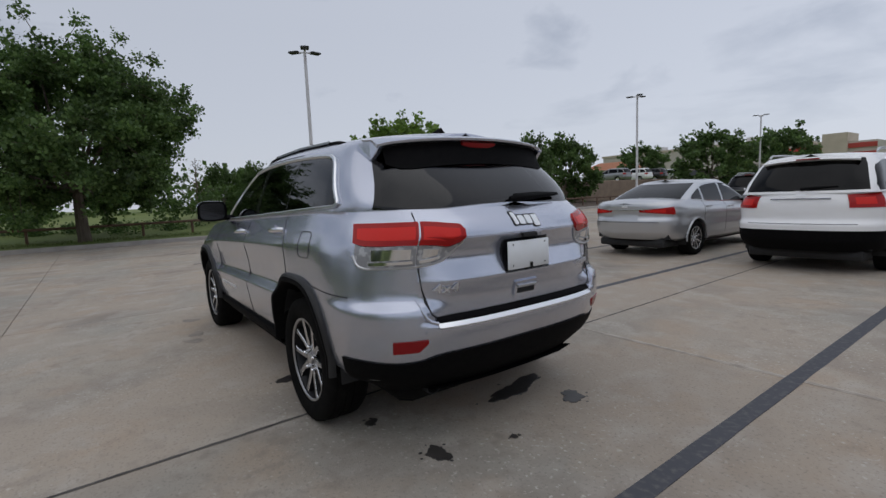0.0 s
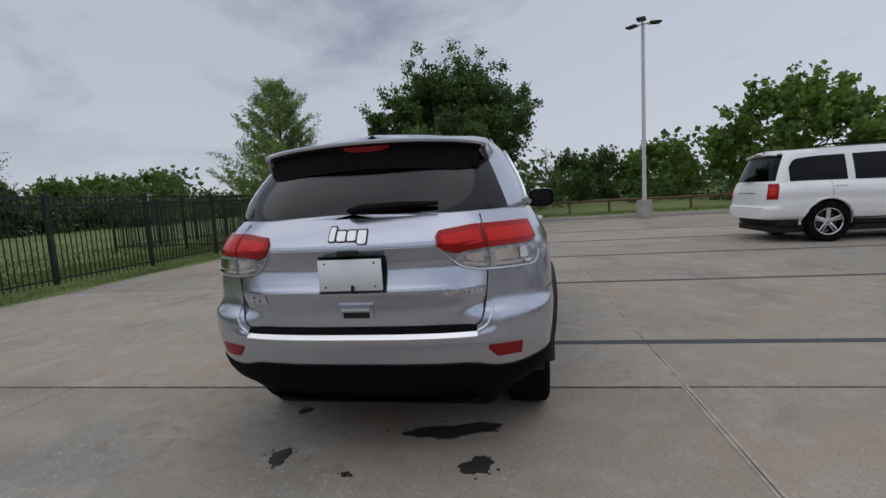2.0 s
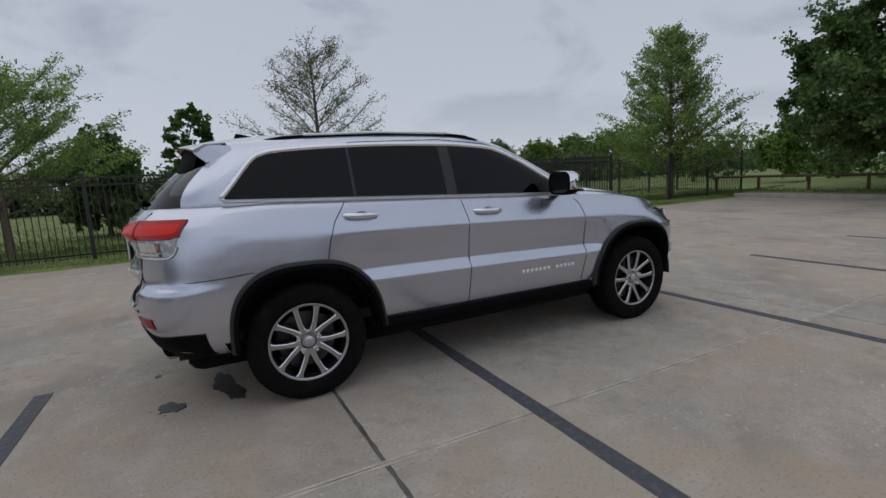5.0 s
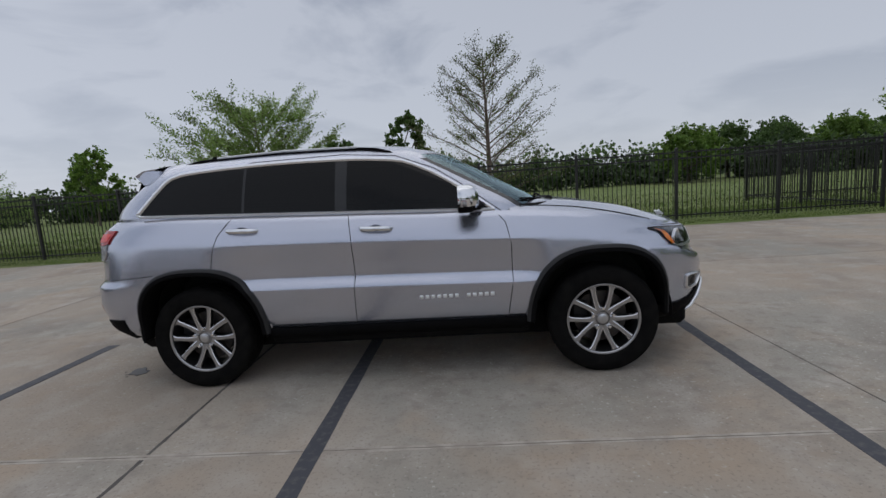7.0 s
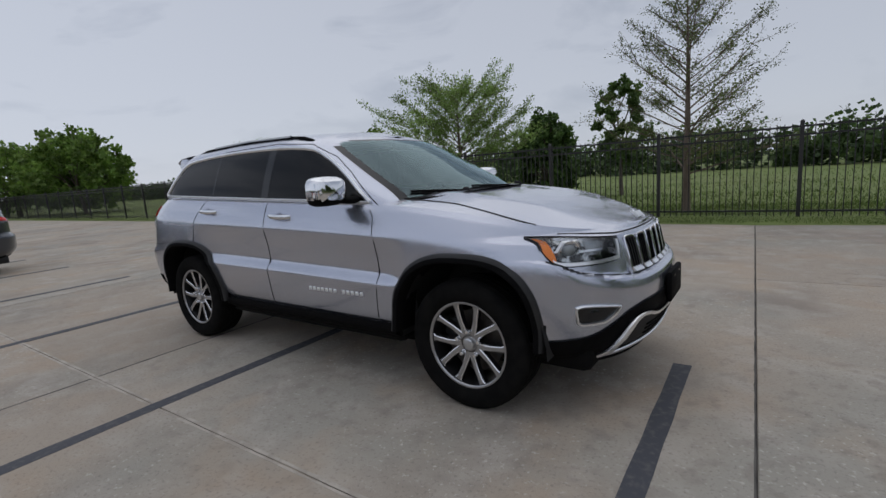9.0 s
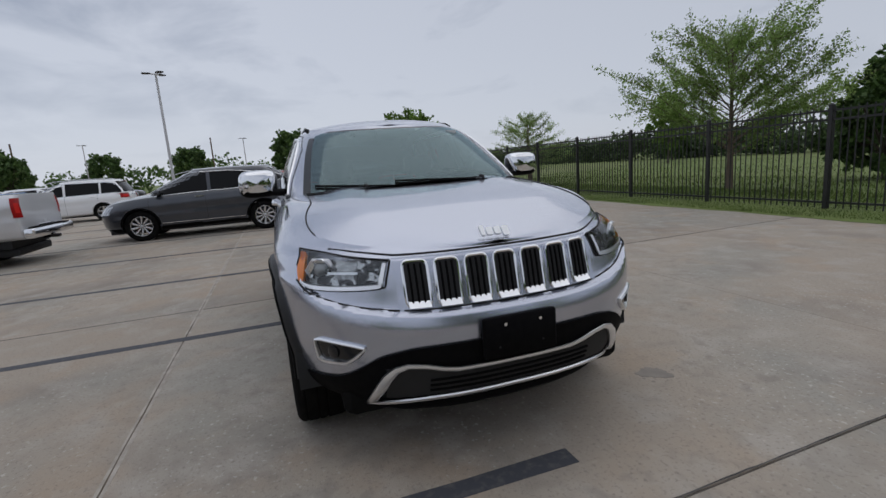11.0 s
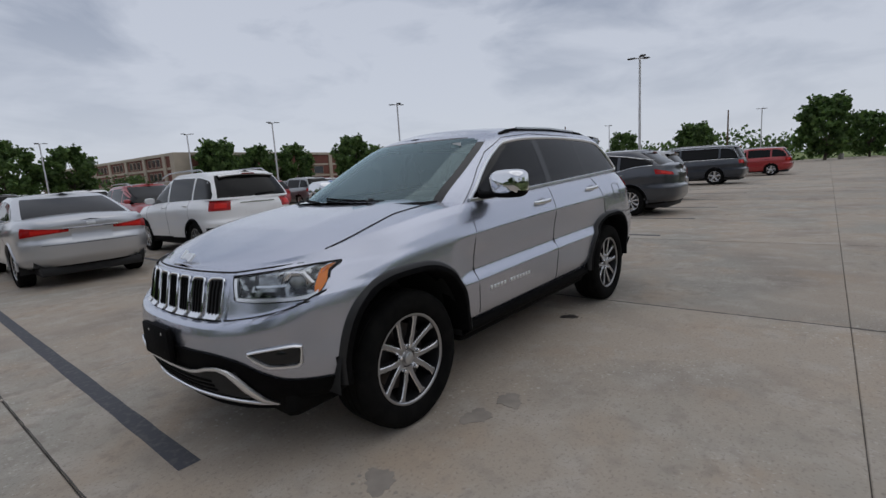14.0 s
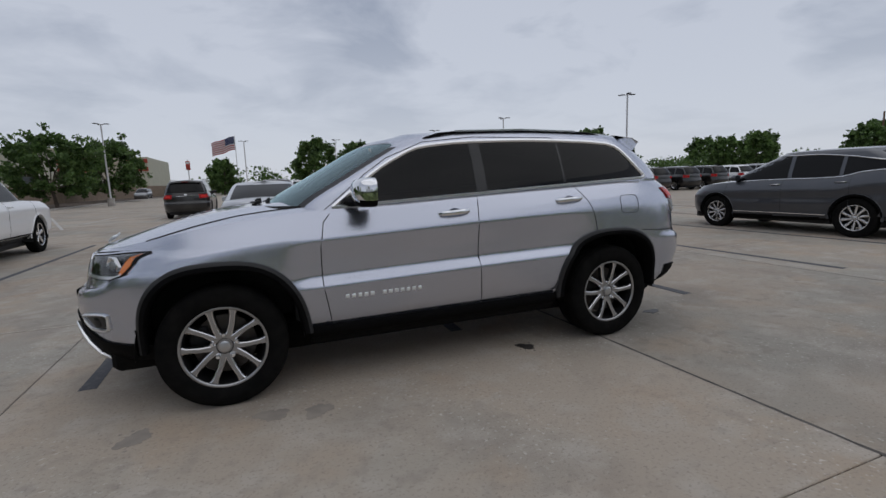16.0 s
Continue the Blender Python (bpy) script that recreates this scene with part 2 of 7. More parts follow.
def big(name, verts, faces, mat, parent=None, smooth=False):
    """As obj, for large arrays of equal faces."""
    verts, faces = np.asarray(verts, dtype=np.float32), np.asarray(faces, dtype=np.int32)
    me = bpy.data.meshes.new(name)
    k = faces.shape[1]
    me.vertices.add(len(verts))
    me.vertices.foreach_set("co", verts.ravel())
    me.loops.add(faces.size)
    me.loops.foreach_set("vertex_index", faces.ravel())
    me.polygons.add(len(faces))
    me.polygons.foreach_set("loop_start", np.arange(len(faces), dtype=np.int32) * k)
    me.polygons.foreach_set("loop_total", np.full(len(faces), k, dtype=np.int32))
    me.update(calc_edges=True)
    me.validate()
    if smooth:
        me.polygons.foreach_set("use_smooth", [True] * len(me.polygons))
    me.materials.append(mat)
    ob = new(name, me)
    if parent:
        ob.parent = parent
    return ob


def empty(name, m=None, label="", category="", group="", kind=""):
    ob = new(name)
    ob.empty_display_size = 0.2
    if m is not None:
        ob.matrix_world = m
    return tagged(ob, label, category, group, kind)


def grid_faces(r, c, wrap=False, base=0):
    out = []
    for i in range(r - 1):
        for j in range(c if wrap else c - 1):
            k = (j + 1) % c
            out.append((base + i * c + j, base + i * c + k, base + (i + 1) * c + k, base + (i + 1) * c + j))
    return out


def box_data(x0, x1, y0, y1, z0, z1, b=0.0):
    """A box with bevelled upright and top edges."""
    if b <= 0:
        v = [(x, y, z) for z in (z0, z1) for x, y in ((x0, y0), (x1, y0), (x1, y1), (x0, y1))]
        return v, [(3, 2, 1, 0), (4, 5, 6, 7), (0, 1, 5, 4), (1, 2, 6, 5), (2, 3, 7, 6), (3, 0, 4, 7)]
    def ring(d, z):
        return [(x0 + b + d, y0 + d, z), (x1 - b - d, y0 + d, z), (x1 - d, y0 + b + d, z), (x1 - d, y1 - b - d, z), (x1 - b - d, y1 - d, z), (x0 + b + d, y1 - d, z), (x0 + d, y1 - b - d, z), (x0 + d, y0 + b + d, z)]
    v = ring(b * 0.6, z0) + ring(0, z0 + b) + ring(0, z1 - b) + ring(b * 0.6, z1)
    f = grid_faces(4, 8, True)
    return v, f + [tuple(range(7, -1, -1)), tuple(range(24, 32))]


def box(name, x0, x1, y0, y1, z0, z1, mat, parent=None, b=0.0, label=""):
    v, f = box_data(x0, x1, y0, y1, z0, z1, b)
    return obj(name, v, f, mat, parent, b > 0, label)


def merge(*datas):
    v, f = [], []
    for dv, df in datas:
        n = len(v)
        v += list(dv)
        f += [tuple(i + n for i in q) for q in df]
    return v, f


def tube_data(pts, radius, n=8, closed=False, flat=1.0, up=None):
    """A tube along points. radius: one number or one for each point. flat: squash along the second axis; up: a fixed second axis."""
    pts = [Vector(p) for p in pts]
    m = len(pts)
    rad = radius if hasattr(radius, "__len__") else [radius] * m
    verts, prev = [], None
    for i, p in enumerate(pts):
        a = pts[(i - 1) % m] if closed or i else pts[0]
        b = pts[(i + 1) % m] if closed or i < m - 1 else pts[-1]
        t = (b - a)
        t = t.normalized() if t.length > 1e-9 else Vector((0, 0, 1))
        u = Vector(up) if up is not None else (prev or (Vector((0, 0, 1)) if abs(t.z) < 0.9 else Vector((1, 0, 0))))
        u = u - t * u.dot(t)
        u = u.normalized() if u.length > 1e-6 else t.orthogonal().normalized()
        prev = u
        s = t.cross(u)
        for k in range(n):
            g = 2 * math.pi * (k + 0.5) / n
            verts.append(p + (s * math.cos(g) + u * math.sin(g) * flat) * rad[i])
    f = []
    for i in range(m if closed else m - 1):
        j = (i + 1) % m
        for k in range(n):
            l = (k + 1) % n
            f.append((i * n + k, i * n + l, j * n + l, j * n + k))
    if not closed:
        f += [tuple(range(n - 1, -1, -1)), tuple((m - 1) * n + k for k in range(n))]
    return verts, f


def tube(name, pts, radius, mat, parent=None, n=8, closed=False, flat=1.0, up=None, label=""):
    v, f = tube_data(pts, radius, n, closed, flat, up)
    return obj(name, v, f, mat, parent, True, label)


def lathe_data(profile, n=48, axis="y"):
    """Turns (radius, along) pairs round the y axis (or z)."""
    v = []
    for r, a in profile:
        for k in range(n):
            g = 2 * math.pi * k / n
            c, s = r * math.cos(g), r * math.sin(g)
            v.append((c, a, s) if axis == "y" else (c, s, a))
    return v, grid_faces(len(profile), n, True)


def lathe(name, profile, mat, parent=None, n=48, axis="y", label=""):
    v, f = lathe_data(profile, n, axis)
    return obj(name, v, f, mat, parent, True, label)


def knots(pairs):
    xs, ys = [p[0] for p in pairs], [p[1] for p in pairs]
    return lambda x: float(np.interp(x, xs, ys))


def smooth_knots(pairs):
    """A monotone cubic through the knots."""
    xs, ys = np.array([p[0] for p in pairs], float), np.array([p[1] for p in pairs], float)
    d = np.diff(ys) / np.diff(xs)
    m = np.concatenate(([d[0]], np.where(d[:-1] * d[1:] > 0, 2 * d[:-1] * d[1:] / (d[:-1] + d[1:] + 1e-12), 0), [d[-1]]))

    def f(x):
        x = min(max(x, xs[0]), xs[-1])
        i = min(int(np.searchsorted(xs, x, side="right")) - 1, len(xs) - 2)
        i = max(i, 0)
        h = xs[i + 1] - xs[i]
        t = (x - xs[i]) / h
        return float((1 + 2 * t) * (1 - t) ** 2 * ys[i] + t * (1 - t) ** 2 * h * m[i] + t * t * (3 - 2 * t) * ys[i + 1] + t * t * (t - 1) * h * m[i + 1])
    return f


class Shell:
    """A car's skin as rings laid over one another: rows from zlo(x) to zhi(x), straight flanks, rounded ends."""

    def __init__(self, zlo, zhi, rows, xf, xr, df, dr, nf, nr, ws=None):
        self.zlo, self.zhi, self.xf, self.xr = zlo, zhi, xf, xr
        self.df, self.nf, self.nr = df, nf, nr
        self.drf = dr if callable(dr) else (lambda z: dr)
        self.dr = self.drf(1.2)
        self.f, self.w = [r[0] for r in rows], [r[1] for r in rows]
        self.ws = ws or (lambda x: 1.0)
        self.calm = None
        self.rear = lambda z, y: (self.xr(z), self.drf(z))
        self.front = lambda z, y: self.xf(z)

    def z(self, x, f):
        a = self.zlo(x)
        return a + f * (self.zhi(x) - a)

    def frac(self, x, z):
        a = self.zlo(x)
        return (z - a) / max(self.zhi(x) - a, 1e-4)

    def width(self, x, f):
        w = float(np.interp(f, self.f, self.w))
        if self.calm:
            k, w2 = self.calm
            t = k(x)
            w = w * (1 - t) + float(np.interp(f, self.f, w2)) * t
        return w * self.ws(x)

    def y(self, x, z):
        """Half width of the skin at (x, z)."""
        w = self.width(x, self.frac(x, z))
        q = max((x - self.front(z, 0.8) + self.df) / self.df, 0)
        xr, dr = self.rear(z, 0.8)
        p = max((xr + dr - x) / dr, 0)
        w *= max(1 - min(q, 1) ** self.nf, 0) ** (1 / self.nf)
        return w * max(1 - min(p, 1) ** self.nr, 0) ** (1 / self.nr)

    def fx(self, y, z):
        """Where the front end lies at (y, z)."""
        x = self.xf(z)
        for _ in range(6):
            w = self.width(x, self.frac(x, z))
            x = self.front(z, y) - self.df + self.df * max(1 - min(abs(y) / w, 1) ** self.nf, 0) ** (1 / self.nf)
        return x

    def rx(self, y, z):
        x = self.xr(z)
        for _ in range(6):
            w = self.width(x, self.frac(x, z))
            xr, dr = self.rear(z, y)
            x = xr + dr - dr * max(1 - min(abs(y) / w, 1) ** self.nr, 0) ** (1 / self.nr)
        return x

    def half(self, fs, ncap, nside):
        """Points [row][column] of the left half, front middle to rear middle."""
        grid = []
        for f in fs:
            row = []
            for i in range(ncap):
                a = math.pi / 2 * i / ncap
                c, s = math.cos(a) ** (2 / self.nf), math.sin(a) ** (2 / self.nf)
                x = 2.0
                for _ in range(8):
                    z = self.z(x, f)
                    x = self.front(z, self.width(x, f) * s) - self.df + self.df * c
                row.append((x, self.width(x, f) * s, self.z(x, f)))
            xa = xb = 0.0
            for _ in range(8):
                xa = self.xf(self.z(xa, f)) - self.df
                zb = self.z(xb, f)
                xb = self.xr(zb) + self.drf(zb)
            for i in range(nside + 1):
                x = xa + (xb - xa) * i / nside
                row.append((x, self.width(x, f), self.z(x, f)))
            for i in range(1, ncap + 1):
                a = math.pi / 2 * (1 - i / ncap)
                c, s = math.cos(a) ** (2 / self.nr), max(math.sin(a), 0) ** (2 / self.nr)
                x = -2.0
                for _ in range(8):
                    z = self.z(x, f)
                    xr, dr = self.rear(z, self.width(x, f) * s)
                    x = xr + dr * (1 - c)
                row.append((x, self.width(x, f) * s, self.z(x, f)))
            grid.append(row)
        return grid

    def build(self, fs, ncap=14, nside=60, sort=None):
        """Full ring mesh. sort(x, y, z of a face's middle) names the part that it belongs to, or None to leave it out."""
        half = self.half(fs, ncap, nside)
        c = len(half[0])
        verts = []
        for row in half:
            verts += row + [(x, -y, z) for x, y, z in row[-2:0:-1]]
        n = 2 * c - 2
        out = {}
        va = np.array(verts)
        for q in grid_faces(len(fs), n, True):
            m = va[list(q)].mean(axis=0)
            key = sort(*m) if sort else "body"
            if key:
                out.setdefault(key, []).append(q)
        return verts, out, half

    @staticmethod
    def lid(half_row, crown, m=12, keep=None):
        """A crowned cover from side to side over a half ring."""
        verts, c = [], 2 * m + 1
        for x, y, z in half_row:
            for k in range(c):
                g = 1 - k / m
                verts.append((x, y * g, z + crown(x, y * g, y)))
        faces = [tuple(reversed(q)) for q in grid_faces(len(half_row), c)]
        if keep:
            faces = [q for q in faces if keep(*np.mean([verts[i] for i in q], axis=0))]
        return verts, faces


def compact(verts, faces):
    used = sorted({i for q in faces for i in q})
    idx = {k: i for i, k in enumerate(used)}
    return [verts[i] for i in used], [tuple(idx[i] for i in q) for q in faces]


def patch_data(us, lo, hi, put, nv=6, lift=0.004, depth=0.012):
    """A panel between two curves lo(u) and hi(u), laid on a skin by put(u, z, lift), with turned-in edges."""
    outer, nu = [], len(us)
    for i in range(nv + 1):
        for u in us:
            a, b = lo(u), hi(u)
            outer.append(put(u, a + (b - a) * i / nv, lift))
    faces = grid_faces(nv + 1, nu)
    rim = [k for k in range(nu)] + [i * nu + nu - 1 for i in range(1, nv + 1)] + [nv * nu + k for k in range(nu - 2, -1, -1)] + [i * nu for i in range(nv - 1, 0, -1)]
    base = len(outer)
    for k in rim:
        i, j = divmod(k, nu)
        u = us[j]
        a, b = lo(u), hi(u)
        outer.append(put(u, a + (b - a) * i / nv, lift - depth))
    m = len(rim)
    for k in range(m):
        l = (k + 1) % m
        faces.append((rim[l], rim[k], base + k, base + l))
    u, w = us[nu // 2], (lo(us[nu // 2]) + hi(us[nu // 2])) / 2
    e = (us[-1] - us[0]) * 0.02
    c = Vector(put(u, w, 0.0))
    nrm = (Vector(put(u + e, w, 0.0)) - c).cross(Vector(put(u, w + 0.004, 0.0)) - c)
    if nrm.dot(Vector(put(u, w, 0.05)) - c) < 0:
        faces = [tuple(reversed(q)) for q in faces]
    return outer, faces


def mirror_data(d):
    v, f = d
    return [(x, -y, z) for x, y, z in v], [tuple(reversed(q)) for q in f]


def span(a, b, n):
    return [a + (b - a) * i / n for i in range(n + 1)]


def text_data(words, size, depth, spacing=1.0):
    """Letters of the built-in font as mesh data in the xy plane, centred."""
    cu = bpy.data.curves.new("lettering", "FONT")
    cu.body, cu.size, cu.extrude, cu.align_x, cu.align_y, cu.space_character = words, size, depth, "CENTER", "CENTER", spacing
    cu.resolution_u = 2
    tmp = bpy.data.objects.new("lettering", cu)
    me = bpy.data.meshes.new_from_object(tmp)
    v, f = [tuple(p.co) for p in me.vertices], [tuple(p.vertices) for p in me.polygons]
    bpy.data.objects.remove(tmp)
    bpy.data.meshes.remove(me)
    bpy.data.curves.remove(cu)
    return v, f


# ---------- ground, paving, verge ----------
CONCRETE = shader("weathered_concrete", (0.397, 0.336, 0.270), 0.85)
varied(CONCRETE, (0.296, 0.300, 0.270), 0.42, 6.0, 0.55, low=0.47, high=0.60, world=True)
varied(CONCRETE, (0.255, 0.217, 0.180), 0.75, 8.0, 0.80, low=0.50, high=0.68, world=True)
varied(CONCRETE, (0.417, 0.319, 0.229), 1.3, 6.0, 0.55, low=0.52, high=0.66, world=True)
varied(CONCRETE, (0.455, 0.412, 0.359), 3.1, 9.0, 0.60, low=0.50, high=0.68, world=True)
varied(CONCRETE, (0.584, 0.544, 0.484), 34.0, 5.0, 0.85, low=0.60, high=0.70, world=True, patchy=0.9)
varied(CONCRETE, (0.175, 0.153, 0.134), 55.0, 4.0, 0.55, 0.22, 140, low=0.55, high=0.72, world=True)
varied(CONCRETE, (0.235, 0.205, 0.172), 9.0, 9.0, 0.50, low=0.52, high=0.66, world=True, patchy=0.5)
by_object(CONCRETE, 0.09)
JOINT = varied(shader("dark_joint_sealant", (0.055, 0.05, 0.046), 0.9), (0.16, 0.145, 0.13), 5.0, 6, 0.7)
STRIPE = varied(shader("blacked_out_stall_line", (0.062, 0.064, 0.075), 0.75), (0.17, 0.16, 0.15), 24.0, 7, 0.55, low=0.5, high=0.75)
WHITE_LINE = varied(shader("worn_white_stall_line", (0.55, 0.54, 0.52), 0.8), (0.36, 0.33, 0.3), 14.0, 6, 0.8)
STAIN = varied(shader("dark_fluid_stain", (0.035, 0.032, 0.03), 0.45), (0.07, 0.06, 0.055), 12.0)
STAIN_DRY = varied(shader("dry_tyre_mark", (0.255, 0.225, 0.195), 0.8), (0.33, 0.29, 0.245), 9.0, 6, 1.0)
KERB = varied(shader("pale_kerb_concrete", (0.40, 0.375, 0.34), 0.85), (0.28, 0.26, 0.24), 3.0, 6, 0.7, 0.2, 60)
GRASS_SOIL = varied(shader("meadow_ground", (0.125, 0.175, 0.040), 0.95), (0.18, 0.22, 0.062), 0.35, 7, 0.9, 0.5, 6)
varied(GRASS_SOIL, (0.17, 0.16, 0.07), 0.06, 4, 0.35, low=0.45, high=0.7)
MULCH = varied(shader("brown_bed_mulch", (0.06, 0.042, 0.03), 0.95), (0.12, 0.09, 0.065), 9.0, 6, 0.8, 0.6, 40)

ground = obj("ground", *box_data(-1500, 1500, -1500, 1500, -0.6, -0.055), GRASS_SOIL, None, False)
tagged(ground, "wide green meadow ground round the car park", "ground", kind="structure")

YJ = [8.9, 2.80, -1.83, -5.20] + [-9.8 - 4.6 * i for i in range(28)]
XJ = [-1.38 + 4.1 * i + (0.06 if i == 1 else 0) for i in range(-22, 5)] + [17.0]
paving = obj("pavement", *box_data(-91.6, 17.0, YJ[-1], 8.9, -0.3, -0.012), JOINT, None, False)
tagged(paving, "stained pale concrete car park slabs with dark joints", "pavement", kind="structure")
slab_mesh = {}
SKEW, TURN = 0.027, 0.012


def slab_data(w, d):
    b = 0.005
    v = []
    for i, (e, z) in enumerate(((0, -0.012), (0, -b), (b, 0.0))):
        x, y = w / 2 - 0.004 - e, d / 2 - 0.0025 - e
        v += [(px - SKEW * py, py + TURN * px, z) for px, py in ((-x, -y), (x, -y), (x, y), (-x, y))]
    return v, grid_faces(3, 4, True) + [(8, 9, 10, 11)]


rest_v, rest_f = [], []
for i in range(len(XJ) - 1):
    for j in range(len(YJ) - 1):
        w, d = XJ[i + 1] - XJ[i], YJ[j] - YJ[j + 1]
        cx, cy = (XJ[i] + XJ[i + 1]) / 2, (YJ[j] + YJ[j + 1]) / 2
        cx, cy = cx - SKEW * (cy - 1.0), cy + TURN * (cx + 1.38)
        if -32 < cx and cy > -42:
            key = (round(w, 2), round(d, 2))
            if key not in slab_mesh:
                o = obj("slab", *slab_data(w, d), CONCRETE, None, False)
                slab_mesh[key] = o.data
                bpy.data.objects.remove(o)
            o = new("slab", slab_mesh[key])
            o.location = (cx, cy, random.uniform(-0.0015, 0.0015))
            o.parent = paving
        else:
            v, f = slab_data(w, d)
            n = len(rest_v)
            rest_v += [(x + cx, y + cy, z) for x, y, z in v]
            rest_f += [tuple(k + n for k in q) for q in f]
o = obj("far_slabs", rest_v, rest_f, CONCRETE, paving, False)
tagged(o, kind="stuff")


def line_on_ground(name, x0, y0, x1, y1, w, mat, label, cat, z=0.003):
    a, b = Vector((x0, y0, 0)), Vector((x1, y1, 0))
    t = (b - a).normalized()
    n = Vector((-t.y, t.x, 0))
    k = max(int((b - a).length / 0.25), 1)
    v = []
    for i in range(k + 1):
        p = a + (b - a) * i / k
        e = w / 2 + random.uniform(-0.003, 0.003)
        for s, z2 in ((-1, -0.004), (-1, z), (1, z), (1, -0.004)):
            q = p + n * s * e
            v.append((q.x, q.y, z2))
    return tagged(obj(name, v, grid_faces(k + 1, 4), mat, None, False), label, cat, "stall lines", "structure")


for i in range(-9, 4):
    x = 2.40 + 2.765 * i
    line_on_ground("stall_line", x, 0.22, x + 0.10, -10.45, 0.105, STRIPE, "dark overpainted stall line on the concrete", "stall line")
for i in range(-9, 5):
    x = 2.95 + 2.75 * i
    line_on_ground("stall_line", x, -20.6, x - 0.1, -25.6, 0.10, WHITE_LINE, "worn white stall line on the concrete", "stall line")
for x0, y0, x1, y1 in ((8.2, -17.5, 12.4, -29.0),):
    line_on_ground("stall_line", x0, y0, x1, y1, 0.10, WHITE_LINE, "worn white stall line on the concrete", "stall line")


def crack(y0, y1, x, w, seed):
    """A dark, slightly ragged joint across the slabs."""
    rnd = random.Random(seed)
    v, k = [], int((y1 - y0) / 0.06)
    for i in range(k + 1):
        y = y0 + (y1 - y0) * i / k
        c = x - SKEW * (y - 1.0) + rnd.gauss(0, 0.0012)
        e = w / 2 * rnd.uniform(0.7, 1.15)
        v += [(c - e, y, 0.0015), (c + e, y, 0.0015)]
    return tagged(obj("joint", v, grid_faces(k + 1, 2), JOINT, None, False), "dark ragged joint between concrete slabs", "joint", kind="structure")


crack(-12.0, 7.3, -1.38, 0.026, 1)
crack(-9.0, 7.3, 2.775, 0.008, 2)
crack(-9.0, 4.0, -5.48, 0.012, 3)
PALE_EDGE = varied(shader("pale_joint_edge", (0.48, 0.43, 0.37), 0.85), (0.37, 0.325, 0.275), 9.0, 7, 1.0, low=0.42, high=0.58)
for yj, w in ((-1.83, 0.018),):
    for sg in (-1, 1):
        yy = yj + sg * (w / 2 + 0.004)
        line_on_ground("joint_edge", -32, yy + TURN * (-32 + 1.38), 16, yy + TURN * (16 + 1.38), w, PALE_EDGE, "pale worn edge along a concrete joint", "joint", 0.0022)


def blot(name, x, y, rx, ry, seed, mat, label, turn=0.0):
    rnd = random.Random(seed)
    ph = [rnd.uniform(0, 6.28) for _ in range(6)]
    v, n = [], 72
    for k in range(n):
        a = 2 * math.pi * k / n
        r = 0.8 + 0.16 * math.sin(2 * a + ph[0]) + 0.10 * math.sin(3 * a + ph[1]) + 0.07 * math.sin(5 * a + ph[2]) + 0.05 * math.sin(9 * a + ph[3]) + 0.04 * math.sin(15 * a + ph[4])
        px, py = r * rx * math.cos(a), r * ry * math.sin(a)
        v.append((x + px * math.cos(turn) - py * math.sin(turn), y + px * math.sin(turn) + py * math.cos(turn)))
    vv = [(a, b, 0.0032) for a, b in v] + [(a + (a - x) * 0.03, b + (b - y) * 0.03, -0.003) for a, b in v]
    f = [tuple(range(n))] + [(k, n + k, n + (k + 1) % n, (k + 1) % n) for k in range(n)]
    for q in range(5):
        a, d = rnd.uniform(0, 6.28), rnd.uniform(1.0, 1.3)
        cx, cy, r = x + rx * d * math.cos(a), y + ry * d * math.sin(a), rnd.uniform(0.004, 0.012)
        m = len(vv)
        vv += [(cx + r * math.cos(g), cy + r * math.sin(g), 0.0028) for g in span(0, 5.5, 7)]
        f.append(tuple(range(m, m + 8)))
    return tagged(obj(name, vv, f, mat, None, False), label, "stain", "stains on the concrete", "structure")


blot("fluid_stain", -2.29, 0.54, 0.085, 0.075, 3, STAIN, "small dark oil stain on the concrete")
blot("fluid_stain", -1.96, -0.36, 0.10, 0.30, 5, STAIN, "long dark wet stain behind the car", 0.15)
blot("fluid_stain", -2.30, -0.53, 0.09, 0.10, 9, STAIN, "small dark wet stain on the concrete")
blot("fluid_stain", -0.70, 0.83, 0.07, 0.09, 12, STAIN, "small dark stain beside the car")
blot("tyre_mark", 0.96, 1.21, 0.09, 0.11, 14, STAIN_DRY, "dry greyish scuff mark on the concrete")
blot("tyre_mark", 1.93, 1.11, 0.10, 0.10, 15, STAIN_DRY, "dry greyish scuff mark on the concrete")
blot("tyre_mark", 1.22, 1.15, 0.10, 0.10, 16, STAIN_DRY, "dry greyish scuff mark on the concrete")
blot("tyre_mark", -1.75, 0.65, 0.04, 0.05, 17, STAIN, "tiny dark oil spot on the concrete")
blot("tyre_mark", -2.42, 0.12, 0.02, 0.03, 18, STAIN, "tiny dark oil spot on the concrete")

# kerbs: the far edge of the lot and the worn edge by the fence
KERB_LINE = [(16.6, 7.6), (16.4, 0.0), (16.3, -10.0), (16.6, -20.0), (17.0, -40.0), (17.6, -62.0), (17.0, -80.0), (13.5, -104.0), (4.0, -121.0)]


def sweep(line, prof):
    v = []
    for i, (x, y) in enumerate(line):
        a, b = line[max(i - 1, 0)], line[min(i + 1, len(line) - 1)]
        t = Vector((b[0] - a[0], b[1] - a[1], 0)).normalized()
        n = Vector((-t.y, t.x, 0))
        for o, z in prof:
            v.append((x + n.x * o, y + n.y * o, z))
    return v, grid_faces(len(line), len(prof))


